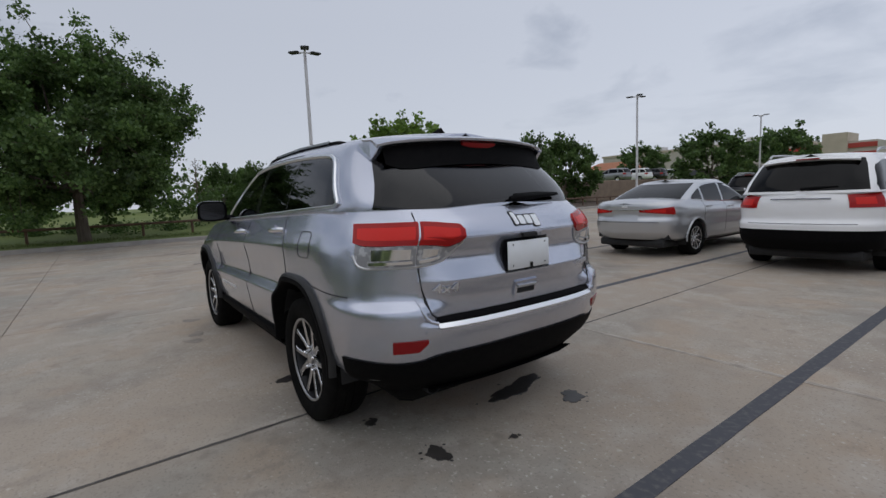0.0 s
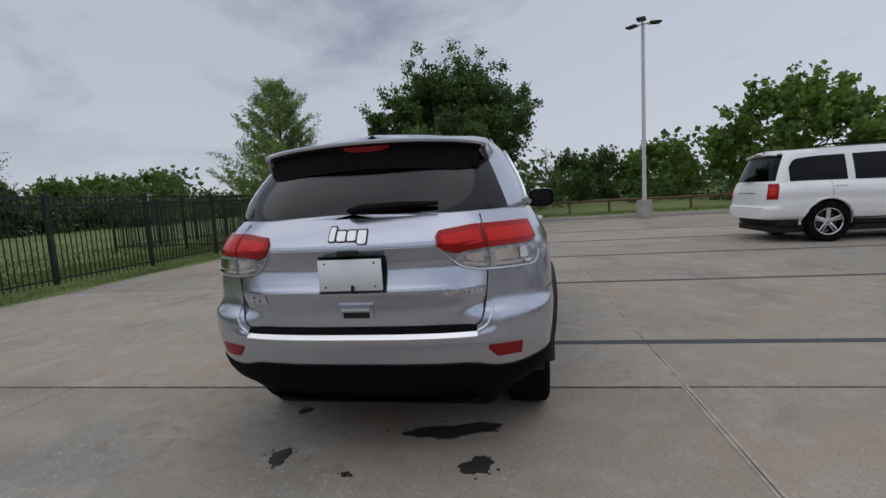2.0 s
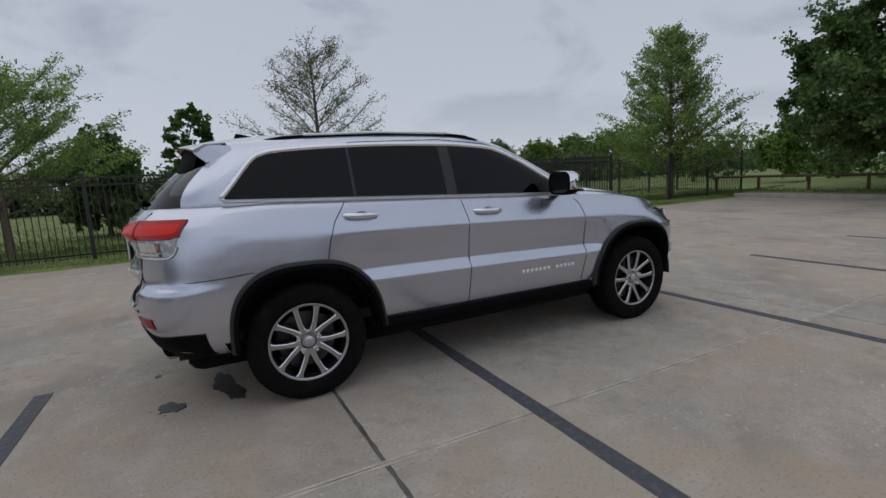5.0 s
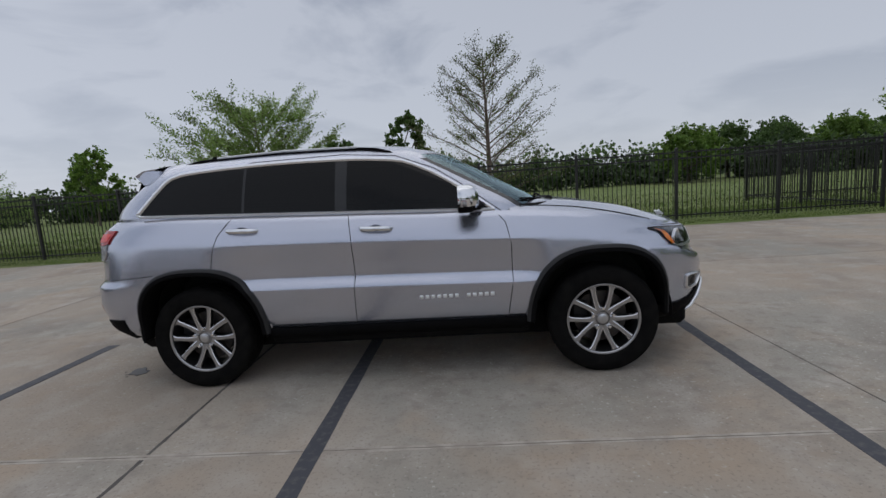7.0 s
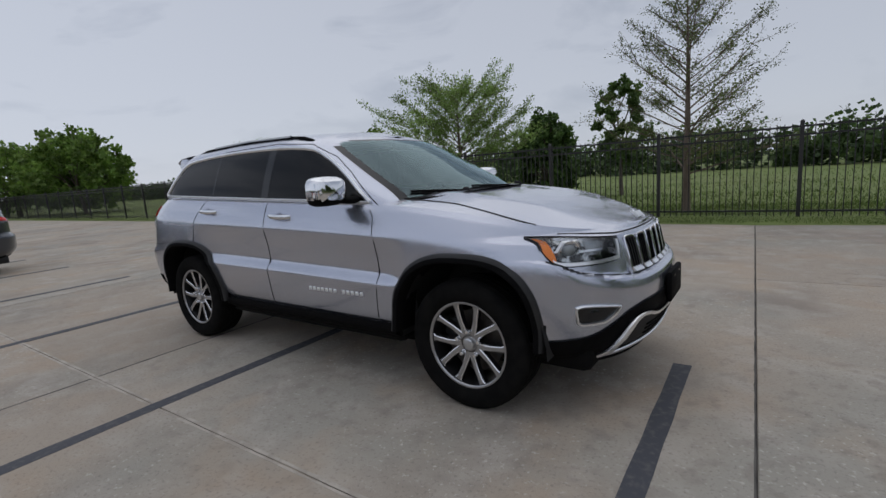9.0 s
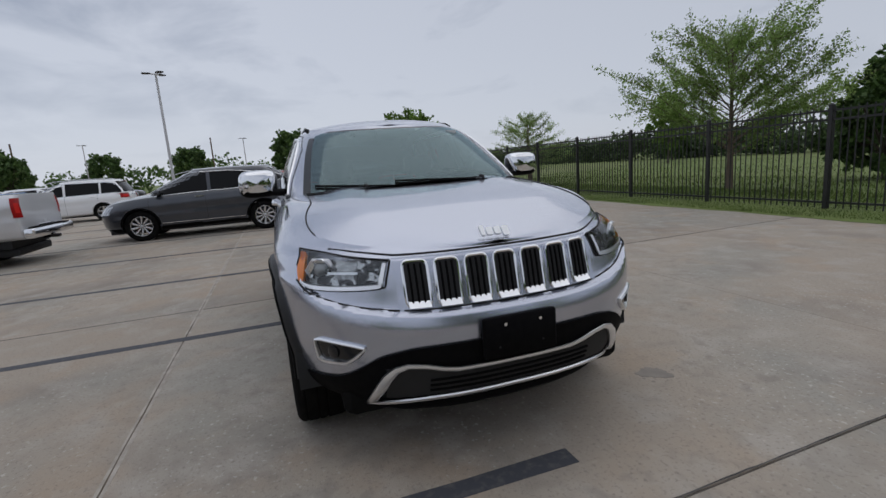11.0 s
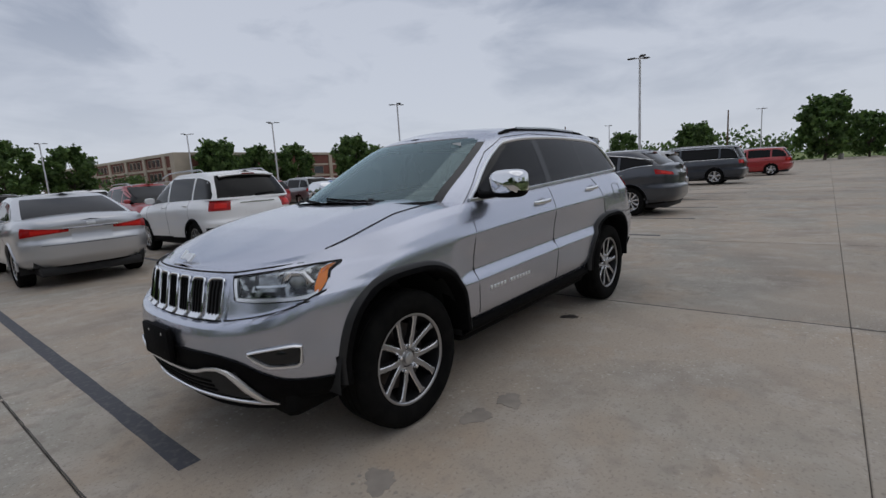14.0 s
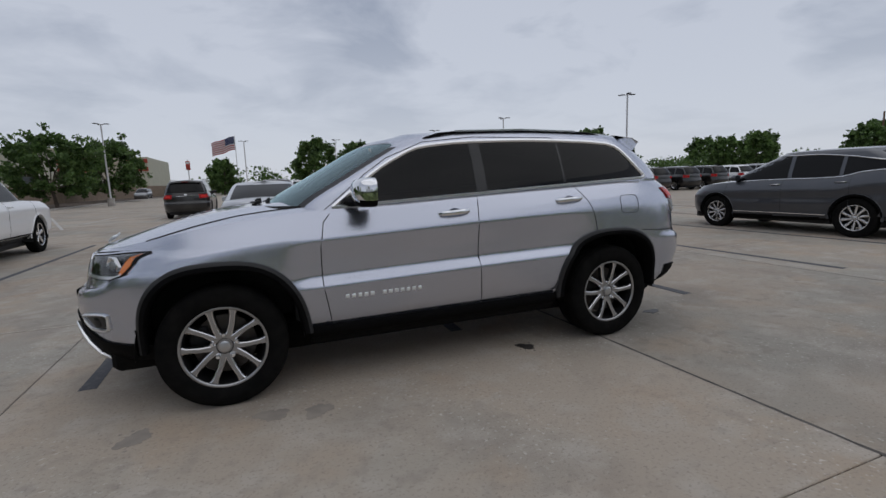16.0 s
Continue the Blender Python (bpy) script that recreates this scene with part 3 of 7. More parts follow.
kv, kf = sweep(KERB_LINE, [(0.0, -0.1), (0.02, 0.13), (0.05, 0.15), (0.18, 0.15), (0.2, 0.05)])
kerb = tagged(obj("kerb", kv, kf, KERB, None, True), "pale concrete kerb along the lot's far edge", "kerb", kind="structure")
bv, bf = sweep(KERB_LINE[:4] + [(16.7, -24.0)], [(0.19, 0.06), (0.6, 0.14), (2.5, 0.22), (9.0, 0.6), (26.0, 1.1)])
bank = tagged(obj("bank", bv, bf, GRASS_SOIL, None, True), "low grassy bank behind the kerb", "bank", kind="structure")
bv, bf = sweep([(16.7, -24.0)] + KERB_LINE[4:], [(0.19, 0.06), (0.6, 0.12), (2.5, 0.16), (12.0, 0.25)])
tagged(obj("planting_bed", bv, bf, MULCH, None, True), "brown mulch bed between the kerb and the wall", "planting bed", kind="structure")
vv = []
for x in span(-92, 17, 160):
    w = 0.10 * math.sin(x * 1.7) + 0.06 * math.sin(x * 4.1)
    vv += [(x, 7.36 + w * 0.5, 0.004), (x, 7.55 + w, 0.035), (x, 8.6, 0.05), (x, 9.6, -0.03), (x, 11.5, -0.06)]
verge = tagged(obj("verge", vv, grid_faces(161, 5), GRASS_SOIL, None, True), "worn grass verge between concrete and fence", "verge", kind="structure")



# ---------- wheels ----------
WHEELS = {}


def wheel_meshes(key, r, rim, half, style, face, dark):
    """Meshes of one kind of wheel, turned round the y axis with the outer face towards +y."""
    if key in WHEELS:
        return WHEELS[key]
    k = half
    tyre = lathe_data([(rim * 0.99, k * 0.72), (rim * 1.03, k * 0.82), (rim * 1.10, k * 0.93), (rim + (r - rim) * 0.45, k), (rim + (r - rim) * 0.72, k * 0.98), (r * 0.955, k * 0.90), (r * 0.985, k * 0.80), (r * 0.995, k * 0.66), (r * 0.982, k * 0.64), (r * 0.982, k * 0.58), (r * 0.998, k * 0.56), (r, k * 0.22), (r * 0.982, k * 0.20), (r * 0.982, k * 0.13), (r, k * 0.11), (r, -k * 0.11), (r * 0.982, -k * 0.13), (r * 0.982, -k * 0.2), (r, -k * 0.22), (r * 0.99, -k * 0.75), (r * 0.95, -k * 0.92), (rim * 1.2, -k), (rim * 0.99, -k * 0.75)], 56)
    barrel = lathe_data([(rim * 0.985, k * 0.80), (rim * 1.035, k * 0.84), (rim * 1.035, k * 0.80), (rim * 1.0, k * 0.76), (rim * 0.965, k * 0.74), (rim * 0.945, k * 0.60), (rim * 0.92, k * 0.30), (rim * 0.90, -k * 0.6)], 56)
    spokes, edges, flanks = [], [], []
    def spoke(a0, a1, r0, r1, w0, w1, y0, y1):
        pts = []
        for t, k2 in ((0, 1.6), (0.14, 1.1), (0.45, 0.95), (0.82, 1.0), (0.93, 1.25), (1, 1.9)) if style == "vee" else ((0, 1), (0.2, 1), (0.4, 1), (0.6, 1), (0.8, 1), (1, 1)):
            a, rr, w, y = a0 + (a1 - a0) * t, r0 + (r1 - r0) * t, (w0 + (w1 - w0) * t) * k2, y0 + (y1 - y0) * t
            cx, cz, tx, tz = math.cos(a) * rr, math.sin(a) * rr, -math.sin(a), math.cos(a)
            for o, dy in ((-0.62, -0.035), (-0.5, -0.004), (-0.30, 0.0), (0.30, 0.0), (0.5, -0.004), (0.62, -0.035)):
                pts.append((cx + tx * w * o, y + dy, cz + tz * w * o))
        g = grid_faces(6, 6)
        spokes.append((pts, [q for i, q in enumerate(g) if i % 5 == 2]))
        edges.append((pts, [q for i, q in enumerate(g) if i % 5 in (1, 3)]))
        flanks.append((pts, [q for i, q in enumerate(g) if i % 5 in (0, 4)]))
    nuts = 5
    if style == "vee":
        for i in range(5):
            p = math.pi / 2 + i * 2 * math.pi / 5
            for sg in (-1, 1):
                spoke(p + sg * 0.44, p + sg * 0.275, rim * 0.20, rim * 0.975, 0.034, 0.031, k * 0.60, k * 0.74)
    elif style == "five":
        for i in range(5):
            p = math.pi / 2 + i * 2 * math.pi / 5
            spoke(p, p, rim * 0.15, rim * 0.985, 0.075, 0.085, k * 0.6, k * 0.72)
    elif style == "ten":
        for i in range(10):
            p = math.pi / 2 + i * 2 * math.pi / 10
            spoke(p, p + 0.1, rim * 0.2, rim * 0.985, 0.03, 0.045, k * 0.6, k * 0.72)
    else:
        for i in range(6):
            p = math.pi / 2 + i * 2 * math.pi / 6
            spoke(p, p, rim * 0.15, rim * 0.985, 0.06, 0.05, k * 0.6, k * 0.72)
        nuts = 6
    hub = lathe_data([(rim * 0.19, k * 0.30), (rim * 0.19, k * 0.57), (rim * 0.175, k * 0.60), (rim * 0.14, k * 0.60), (rim * 0.14, k * 0.66), (rim * 0.0, k * 0.66)], 24)
    cap = lathe_data([(rim * 0.135, k * 0.62), (rim * 0.135, k * 0.70), (rim * 0.11, k * 0.725), (0.0, k * 0.735)], 24)
    lug = []
    for i in range(nuts):
        p = math.pi / 2 + i * 2 * math.pi / nuts
        d = lathe_data([(0.013, k * 0.52), (0.013, k * 0.70), (0.010, k * 0.73), (0.0, k * 0.735)], 8)
        lug.append(([(x + math.cos(p) * rim * 0.30, y + k * 0.06, z + math.sin(p) * rim * 0.30) for x, y, z in d[0]], d[1]))
    disc = lathe_data([(rim * 0.2, k * 0.1), (rim * 0.74, k * 0.1), (rim * 0.76, k * 0.05), (rim * 0.74, -k * 0.1)], 40)
    caliper = box_data(rim * 0.35, rim * 0.80, -k * 0.2, k * 0.25, rim * 0.05, rim * 0.5, 0.01)

    def me(name, d, mat):
        o = obj(name, d[0], d[1], mat)
        data = o.data
        bpy.data.objects.remove(o)
        return data
    lip = lathe_data([(rim * 0.99, k * 0.80), (rim * 1.03, k * 0.855), (rim * 1.01, k * 0.865), (rim * 0.985, k * 0.85), (rim * 0.965, k * 0.80)], 56)
    WHEELS[key] = [("wheel", me("wheel", barrel, dark)), ("rim_lip", me("rim_lip", lip, ALLOY_GREY if style == "vee" else face)), ("tyre", me("tyre", tyre, RUBBER)), ("rim_face", me("rim_face", merge(*spokes, hub), ALLOY_GREY if style == "vee" else face)), ("spoke_edge", me("spoke_edge", compact(*merge(*edges)), face)), ("spoke_flank", me("spoke_flank", compact(*merge(*flanks)), dark)), ("centre_cap", me("centre_cap", cap, SATIN)), *[("lug_nut", me("lug_nut", d, CHROME)) for d in lug], ("brake_disc", me("brake_disc", disc, BRAKE)), ("brake_caliper", me("brake_caliper", caliper, CABIN))]
    return WHEELS[key]


def put_wheel(meshes, car, x, y, z, spin=0.0):
    top = None
    for name, me in meshes:
        o = new(name, me)
        if top is None:
            top = o
            o.parent = car
            o.matrix_basis = pose(x, y, z, 0, spin, 0 if y > 0 else 180)
        else:
            o.parent = top
    return top


# ---------- the silver SUV ----------
def build_main_suv():
    car = empty("suv", pose(0, 0, 0), "silver SUV with chrome mirrors, seven-slot grille and black flares", "car")
    HX, HY, HZ = 1.4575, 0.80, 0.372
    # near-black base puts the deep shade beneath the car into the colour
    UNDER = varied(shader("sooty_underbody", (0.006, 0.006, 0.006), 0.9, spec=0.1), (0.012, 0.011, 0.010), 8.0)
    REVERSE = varied(shader("smoked_reversing_lens", (0.30, 0.30, 0.31), 0.35, 0.3), (0.55, 0.55, 0.56), 30.0, 2, 0.8, low=0.48, high=0.56)
    PROJECTOR = shader("grey_projector_glass", (0.30, 0.32, 0.33), 0.06, 0.3)
    DASH = varied(shader("grey_dashboard", (0.05, 0.05, 0.05), 0.7), (0.07, 0.07, 0.068), 20.0)
    LAMP_BOWL = varied(shader("smoked_lamp_bowl", (0.055, 0.056, 0.06), 0.15, 0.8), (0.80, 0.81, 0.82), 30.0, 2, 0.8, low=0.53, high=0.57)

    GATE = smooth_knots([(0.33, -2.26), (0.40, -2.34), (0.55, -2.412), (0.66, -2.452), (0.70, -2.458), (0.715, -2.455), (0.735, -2.405), (0.80, -2.402), (0.895, -2.430), (0.92, -2.438), (0.95, -2.424), (1.03, -2.398), (1.115, -2.438), (1.137, -2.456), (1.148, -2.452), (1.2, -2.42), (1.29, -2.32)])
    FLANK_END = smooth_knots([(0.33, -1.80), (0.45, -1.88), (0.60, -1.892), (0.785, -1.885), (0.80, -1.878), (0.838, -1.808), (0.85, -1.80), (1.0, -1.735), (1.1, -1.655), (1.2, -1.55), (1.3, -1.46)])

    low = Shell(
        knots([(-2.46, 0.40), (-1.9, 0.37), (-1.0, 0.38), (1.0, 0.37), (1.9, 0.31), (2.3, 0.27)]),
        smooth_knots([(-2.46, 1.262), (-1.85, 1.285), (-1.2, 1.262), (-0.3, 1.232), (0.73, 1.182), (1.1, 1.158), (1.5, 1.110), (1.9, 1.030), (2.1, 0.99), (2.27, 0.962)]),
        [(0.0, 0.80), (0.05, 0.875), (0.11, 0.912), (0.20, 0.928), (0.30, 0.940), (0.385, 0.950), (0.405, 0.948), (0.425, 0.938), (0.465, 0.914), (0.485, 0.909), (0.60, 0.917), (0.70, 0.934), (0.755, 0.943), (0.775, 0.943), (0.80, 0.936), (0.87, 0.912), (0.95, 0.876), (1.0, 0.843)],
        smooth_knots([(0.26, 2.17), (0.34, 2.265), (0.45, 2.318), (0.56, 2.346), (0.66, 2.357), (0.712, 2.346), (0.729, 2.335), (0.739, 2.296), (0.77, 2.284), (0.93, 2.25), (0.955, 2.235), (0.99, 2.17)]),
        GATE,
        0.86, lambda z: FLANK_END(z) - GATE(z), 2.55, 2.9)
    # the ledge of the rear bumper lies below the gate alone; that of the front bumper climbs with the seam
    CORNER = smooth_knots([(0.33, -2.26), (0.40, -2.34), (0.55, -2.412), (0.68, -2.452), (0.76, -2.446), (0.79, -2.438), (0.84, -2.402), (0.87, -2.398), (1.0, -2.405), (1.1, -2.432), (1.14, -2.440), (1.2, -2.42), (1.29, -2.32)])
    ACROSS = smooth_knots([(0.50, 0.0), (0.66, 1.0)])
    SEAM_Z = smooth_knots([(0.0, 0.732), (0.40, 0.738), (0.58, 0.757), (0.72, 0.788), (0.795, 0.822), (0.84, 0.862), (0.95, 0.88)])
    CLIMB = smooth_knots([(0.42, 0.0), (0.72, 1.0), (0.87, 1.0), (0.98, 0.0)])

    def rear_end(z, y):
        k = ACROSS(abs(y))
        g = GATE(z) * (1 - k) + CORNER(z) * k
        return g, FLANK_END(z) - g
    low.front = lambda z, y: low.xf(z - max(0.0, SEAM_Z(abs(y)) - 0.732) * CLIMB(z))
    low.rear = rear_end
    # the door creases fade out towards the wheel arches
    low.calm = (smooth_knots([(-1.35, 1.0), (-0.92, 0.0), (0.86, 0.0), (1.10, 1.0)]), [0.80, 0.875, 0.912, 0.930, 0.942, 0.950, 0.951, 0.952, 0.953, 0.953, 0.951, 0.947, 0.944, 0.942, 0.938, 0.914, 0.877, 0.843])
    green = Shell(
        lambda x: low.zhi(x) - 0.012,
        smooth_knots([(-2.2, 1.625), (-1.9, 1.655), (-1.4, 1.688), (-0.8, 1.702), (-0.4, 1.696), (0.0, 1.672), (0.2, 1.655), (1.2, 1.655)]),
        [(0.0, 0.846), (0.08, 0.838), (0.25, 0.812), (0.5, 0.768), (0.72, 0.722), (0.86, 0.685), (0.94, 0.650), (1.0, 0.605)],
        smooth_knots([(1.10, 1.27), (1.24, 1.10), (1.37, 0.87), (1.51, 0.62), (1.60, 0.45), (1.66, 0.31)]),
        smooth_knots([(1.24, -2.352), (1.30, -2.315), (1.38, -2.245), (1.54, -2.06), (1.62, -1.97), (1.67, -1.93)]),
        0.52, smooth_knots([(1.24, 0.84), (1.32, 0.66), (1.45, 0.50), (1.66, 0.38)]), 2.4, 2.8)
    green.ws = knots([(-1.2, 1.0), (0.3, 1.0), (1.1, 0.97)])

    def in_arch(x, z, a, b):
        if abs(x) < HX:
            a = a * (1 + 0.12 * max(0.0, 1 - (z - 0.40) / 0.5))
        return min((abs(abs(x) - HX) / a), 9) ** 2.7 + max((z - 0.36) / b, 0) ** 2.7 < 1

    # lower skin
    def sort_low(x, y, z):
        if abs(y) > 0.62 and in_arch(x, z, 0.455, 0.535):
            return None
        if -1.27 < x < -0.27 and z > 0.43:
            return "rear_door_left" if y > 0 else "rear_door_right"
        if -0.27 < x < 0.83 and z > 0.43:
            return "front_door_left" if y > 0 else "front_door_right"
        if x < -2.16 and abs(y) < 0.628 and z > 0.738:
            return "tailgate"
        if x > 1.9 and z < 0.72 and z > 0.5:
            return "front_bumper"
        if x < -2.0 and z < 0.9:
            return "rear_bumper"
        return "body"
    fs = sorted(set([0, 0.05, 0.11, 0.15, 0.2, 0.25, 0.3, 0.33] + [round(0.35 + 0.0125 * i, 4) for i in range(49)] + [0.97, 0.985, 1.0]))
    verts, parts, half = low.build(fs, 34, 110, sort_low)
    for key, faces in parts.items():
        v, f = compact(verts, faces)
        obj(key.replace("_left", "").replace("_right", ""), v, f, SILVER, car)

    # bonnet and shoulder cover
    def crown(x, y, ye):
        t = 1 - min(abs(y) / max(ye, 1e-3), 1) ** 3.4
        front = min(max((2.26 - x) / 0.5, 0), 1) ** 0.7
        bulge = 0.010 * math.exp(-((abs(y) - 0.50) / 0.09) ** 2) * min(max((2.1 - x) / 0.4, 0), 1)
        return (0.068 * t * front + bulge * t) if x > 0.6 else 0.02 * t
    v, f = Shell.lid(half[-1], crown, 16, lambda x, y, z: x > 0.86)
    v, f = compact(v, f)
    obj("bonnet", v, f, SILVER, car)
    v, f = Shell.lid(half[-1], crown, 16, lambda x, y, z: x < -2.2)
    obj("gate_shoulder", *compact(v, f), SILVER, car)

    # greenhouse skin
    TOP = smooth_knots([(-1.87, 1.318), (-1.82, 1.372), (-1.74, 1.468), (-1.67, 1.545), (-1.62, 1.576), (-1.54, 1.593), (-1.22, 1.614), (-0.78, 1.624), (-0.36, 1.618), (0.06, 1.585), (0.3, 1.49), (0.46, 1.395), (0.74, 1.19)])
    def BOT(x):
        return 1.223 - 0.043 * x + 0.004

    def sort_green(x, y, z):
        f = green.frac(x, z)
        w = green.width(x, f)
        if x > green.xf(z) - green.df * 0.9 and abs(y) / w < 0.90 and 0.05 < f < 0.955 and x > 0.25:
            return "screen_border" if abs(y) / w > 0.85 or f < 0.10 or f > 0.92 else "windshield"
        if x < -1.9 and abs(y) / w < 0.86 and 0.03 < f < 0.9:
            return "rear_window"
        if -1.84 < x < 0.72 and abs(y) > 0.5 and BOT(x) + 0.03 < z < TOP(x) - 0.03:
            return None
        return "roof"
    gf = [0, 0.025, 0.05, 0.08, 0.16, 0.25, 0.37, 0.5, 0.62, 0.72, 0.8, 0.86, 0.90, 0.93, 0.955, 0.98, 1.0]
    verts, parts, ghalf = green.build(gf, 26, 80, sort_green)
    for key, faces in parts.items():
        v, f = compact(verts, faces)
        mat = {"windshield": SCREEN_GLASS, "screen_border": GLOSS_BLACK, "rear_window": REAR_GLASS}.get(key, SILVER)
        o = obj({"roof": "upper_body"}.get(key, key), v, f, mat, car)
    v, f = Shell.lid(ghalf[-1], lambda x, y, ye: 0.055 * (1 - min(abs(y) / max(ye, 1e-3), 1) ** 2.4) * min(1, max(0.35 - x, 0) / 0.3 + 0.05), 14)
    obj("roof", v, f, SILVER, car)

    def lowput(s):
        return lambda x, z, l: (x, s * (low.y(x, z) + l), z)

    def greenput(s):
        return lambda x, z, l: (x, s * (green.y(x, z) + l), z)

    def both(x, z):
        return green.y(x, z) if z > low.zhi(x) - 0.01 else low.y(x, z)

    def capF(s):
        def put(a, z, l):
            c, q = math.cos(radians(a)) ** (2 / low.nf), math.sin(radians(a)) ** (2 / low.nf)
            x = 2.1
            for _ in range(5):
                y = low.width(x, low.frac(x, z)) * q
                x = low.front(z, y) - low.df + low.df * c
            return (x + l * math.cos(radians(a)), s * (y + l * math.sin(radians(a))), z)
        return put

    def capR(s):
        def put(a, z, l):
            c, q = math.cos(radians(a)) ** (2 / low.nr), math.sin(radians(a)) ** (2 / low.nr)
            x = -2.2
            for _ in range(4):
                y = low.width(x, low.frac(x, z)) * q
                xr, dr = low.rear(z, y)
                x = xr + dr * (1 - c)
            return (x - l * math.cos(radians(a)), s * (y + l * math.sin(radians(a))), z)
        return put

    def side_pts(pairs, l=0.0, step=0.04):
        """A line on the flank through (x, z) pairs, as a function of the side."""
        out = []
        for (xa, za), (xb, zb) in zip(pairs, pairs[1:]):
            n = max(int(math.hypot(xb - xa, zb - za) / step), 1)
            out += [(xa + (xb - xa) * i / n, za + (zb - za) * i / n) for i in range(n)]
        out.append(pairs[-1])
        return lambda s: [(x, s * (both(x, z) + l), z) for x, z in out]

    for s in (1, -1):
        # side windows
        for nm, xa, xb, lean, mat in (("rear_quarter_window", -1.848, -1.075, 0.10, DARK_GLASS), ("rear_door_window", -1.055, -0.385, 0.02, DARK_GLASS), ("front_door_window", -0.300, 0.715, 0.0, FRONT_GLASS)):
            us = span(xa, xb, 26)
            base = greenput(s)
            def put(x, z, l, base=base):
                return base(x, z, l)
            d = patch_data(us, lambda x: min(BOT(x) + 0.008, TOP(x) - 0.012), lambda x: TOP(x) - 0.010, put, 10, 0.0035, 0.02)
            obj(nm, *d, mat, car)
        # black pillar covers
        for nm, xa, xb in (("centre_pillar_cover", -0.385, -0.300), ("rear_pillar_cover", -1.075, -1.055)):
            d = patch_data(span(xa, xb, 3), lambda x: BOT(x) + 0.006, lambda x: TOP(x) - 0.008, greenput(s), 8, 0.005, 0.02)
            obj(nm, *d, GLOSS_BLACK, car)
        # bright window surround
        line = [(x, BOT(x) - 0.004) for x in span(0.745, -1.845, 40)] + [(-1.872, BOT(-1.87) + 0.014)]
        line += [(x, TOP(x) + 0.002) for x in [-1.862, -1.84, -1.80, -1.75, -1.71, -1.68] + span(-1.64, 0.74, 34)]
        tube("window_surround", [(x, s * (green.y(x, z) + 0.008), z) for x, z in line], 0.015, BRIGHT_TRIM, car, 6, True, 0.7, None, "bright chrome window surround")
        # gaps
        for pts in (
            [(-1.30, 0.90), (-1.275, 1.02), (-1.235, 1.13), (-1.14, 1.255)],
            [(-0.29, 1.225), (-0.265, 1.05), (-0.265, 0.8), (-0.285, 0.435)],
            [(0.80, 0.425), (0.845, 0.70), (0.845, 0.95), (0.815, 1.10), (0.74, 1.185)],
            [(-0.84, 0.435), (-0.3, 0.43), (0.80, 0.42)],
            [(-2.10, 0.858), (-1.95, 0.864), (-1.74, 0.878)],
            [(1.90, 0.872), (1.80, 0.862), (1.74, 0.855)],
            [(-1.14, 1.60), (-1.03, 1.645), (-0.35, 1.655), (0.05, 1.62), (0.33, 1.51), (0.50, 1.40), (0.80, 1.17)],
        ):
            tube("panel_gap", side_pts(pts, -0.0005)(s), 0.0035, GAP, car, 5)
        seam = []
        for x in span(1.83, 0.93, 24):
            ye = low.y(x, low.zhi(x) - 0.002)
            y = ye * (1.0 - 0.15 * min(1.0, (1.83 - x) / 0.5))
            seam.append((x, s * y, low.zhi(x) + crown(x, y, ye) + 0.001))
        tube("panel_gap", seam, 0.0035, GAP, car, 5)
        # door handles: cup, grip and end caps
        for hx, hz in ((-1.055, 1.157), (-0.088, 1.114)):
            y = low.y(hx, hz)
            h = tube("door_handle", [(hx - 0.115, s * (y - 0.002), hz + 0.006), (hx - 0.10, s * (y + 0.022), hz + 0.006), (hx - 0.05, s * (y + 0.036), hz + 0.003), (hx + 0.05, s * (y + 0.036), hz - 0.001), (hx + 0.10, s * (y + 0.024), hz - 0.004), (hx + 0.115, s * (y - 0.002), hz - 0.005)], [0.013, 0.016, 0.017, 0.017, 0.016, 0.013], CHROME, car, 10, False, 0.62, (0, 1, 0), "chrome door handle")
            cup = lathe_data([(0.046, 0.003), (0.043, 0.005), (0.03, 0.0015), (0.0, 0.001)], 24)
            v = [(hx + x * 1.15, s * (y + yy), hz - 0.006 + z * 0.85) for x, yy, z in cup[0]]
            obj("handle_cup", v, cup[1], SILVER, h)
        # bright edge on the door ledge: the lettering strip as plain bars
        for i in range(13):
            if i == 5:
                continue
            x = 0.698 - 0.0415 * i
            y = low.y(x, 0.612)
            box("badge_bar", x - 0.013, x + 0.013, min(s * (y - 0.004), s * (y + 0.004)), max(s * (y - 0.004), s * (y + 0.004)), 0.600, 0.626, EMBLEM, car, 0.002)
        # wheel arch flares
        for sx in (-1, 1):
            def arch(a, b, n, l, extra):
                out = []
                for i in range(n + 1):
                    g = math.pi * i / n
                    c, q = math.cos(g), math.sin(g)
                    dx = math.copysign(abs(c) ** (2 / 2.7), c) * a
                    dz = abs(q) ** (2 / 2.7) * b
                    inner = dx * sx < 0
                    dx *= 1 + (0.10 if inner else -0.04) * max(0, 1 - dz / b) * 1.2
                    z = 0.40 - (0.0 if inner else 0.0) + dz * 0.94
                    out.append((sx * HX + dx, z))
                return out
            nn = 44
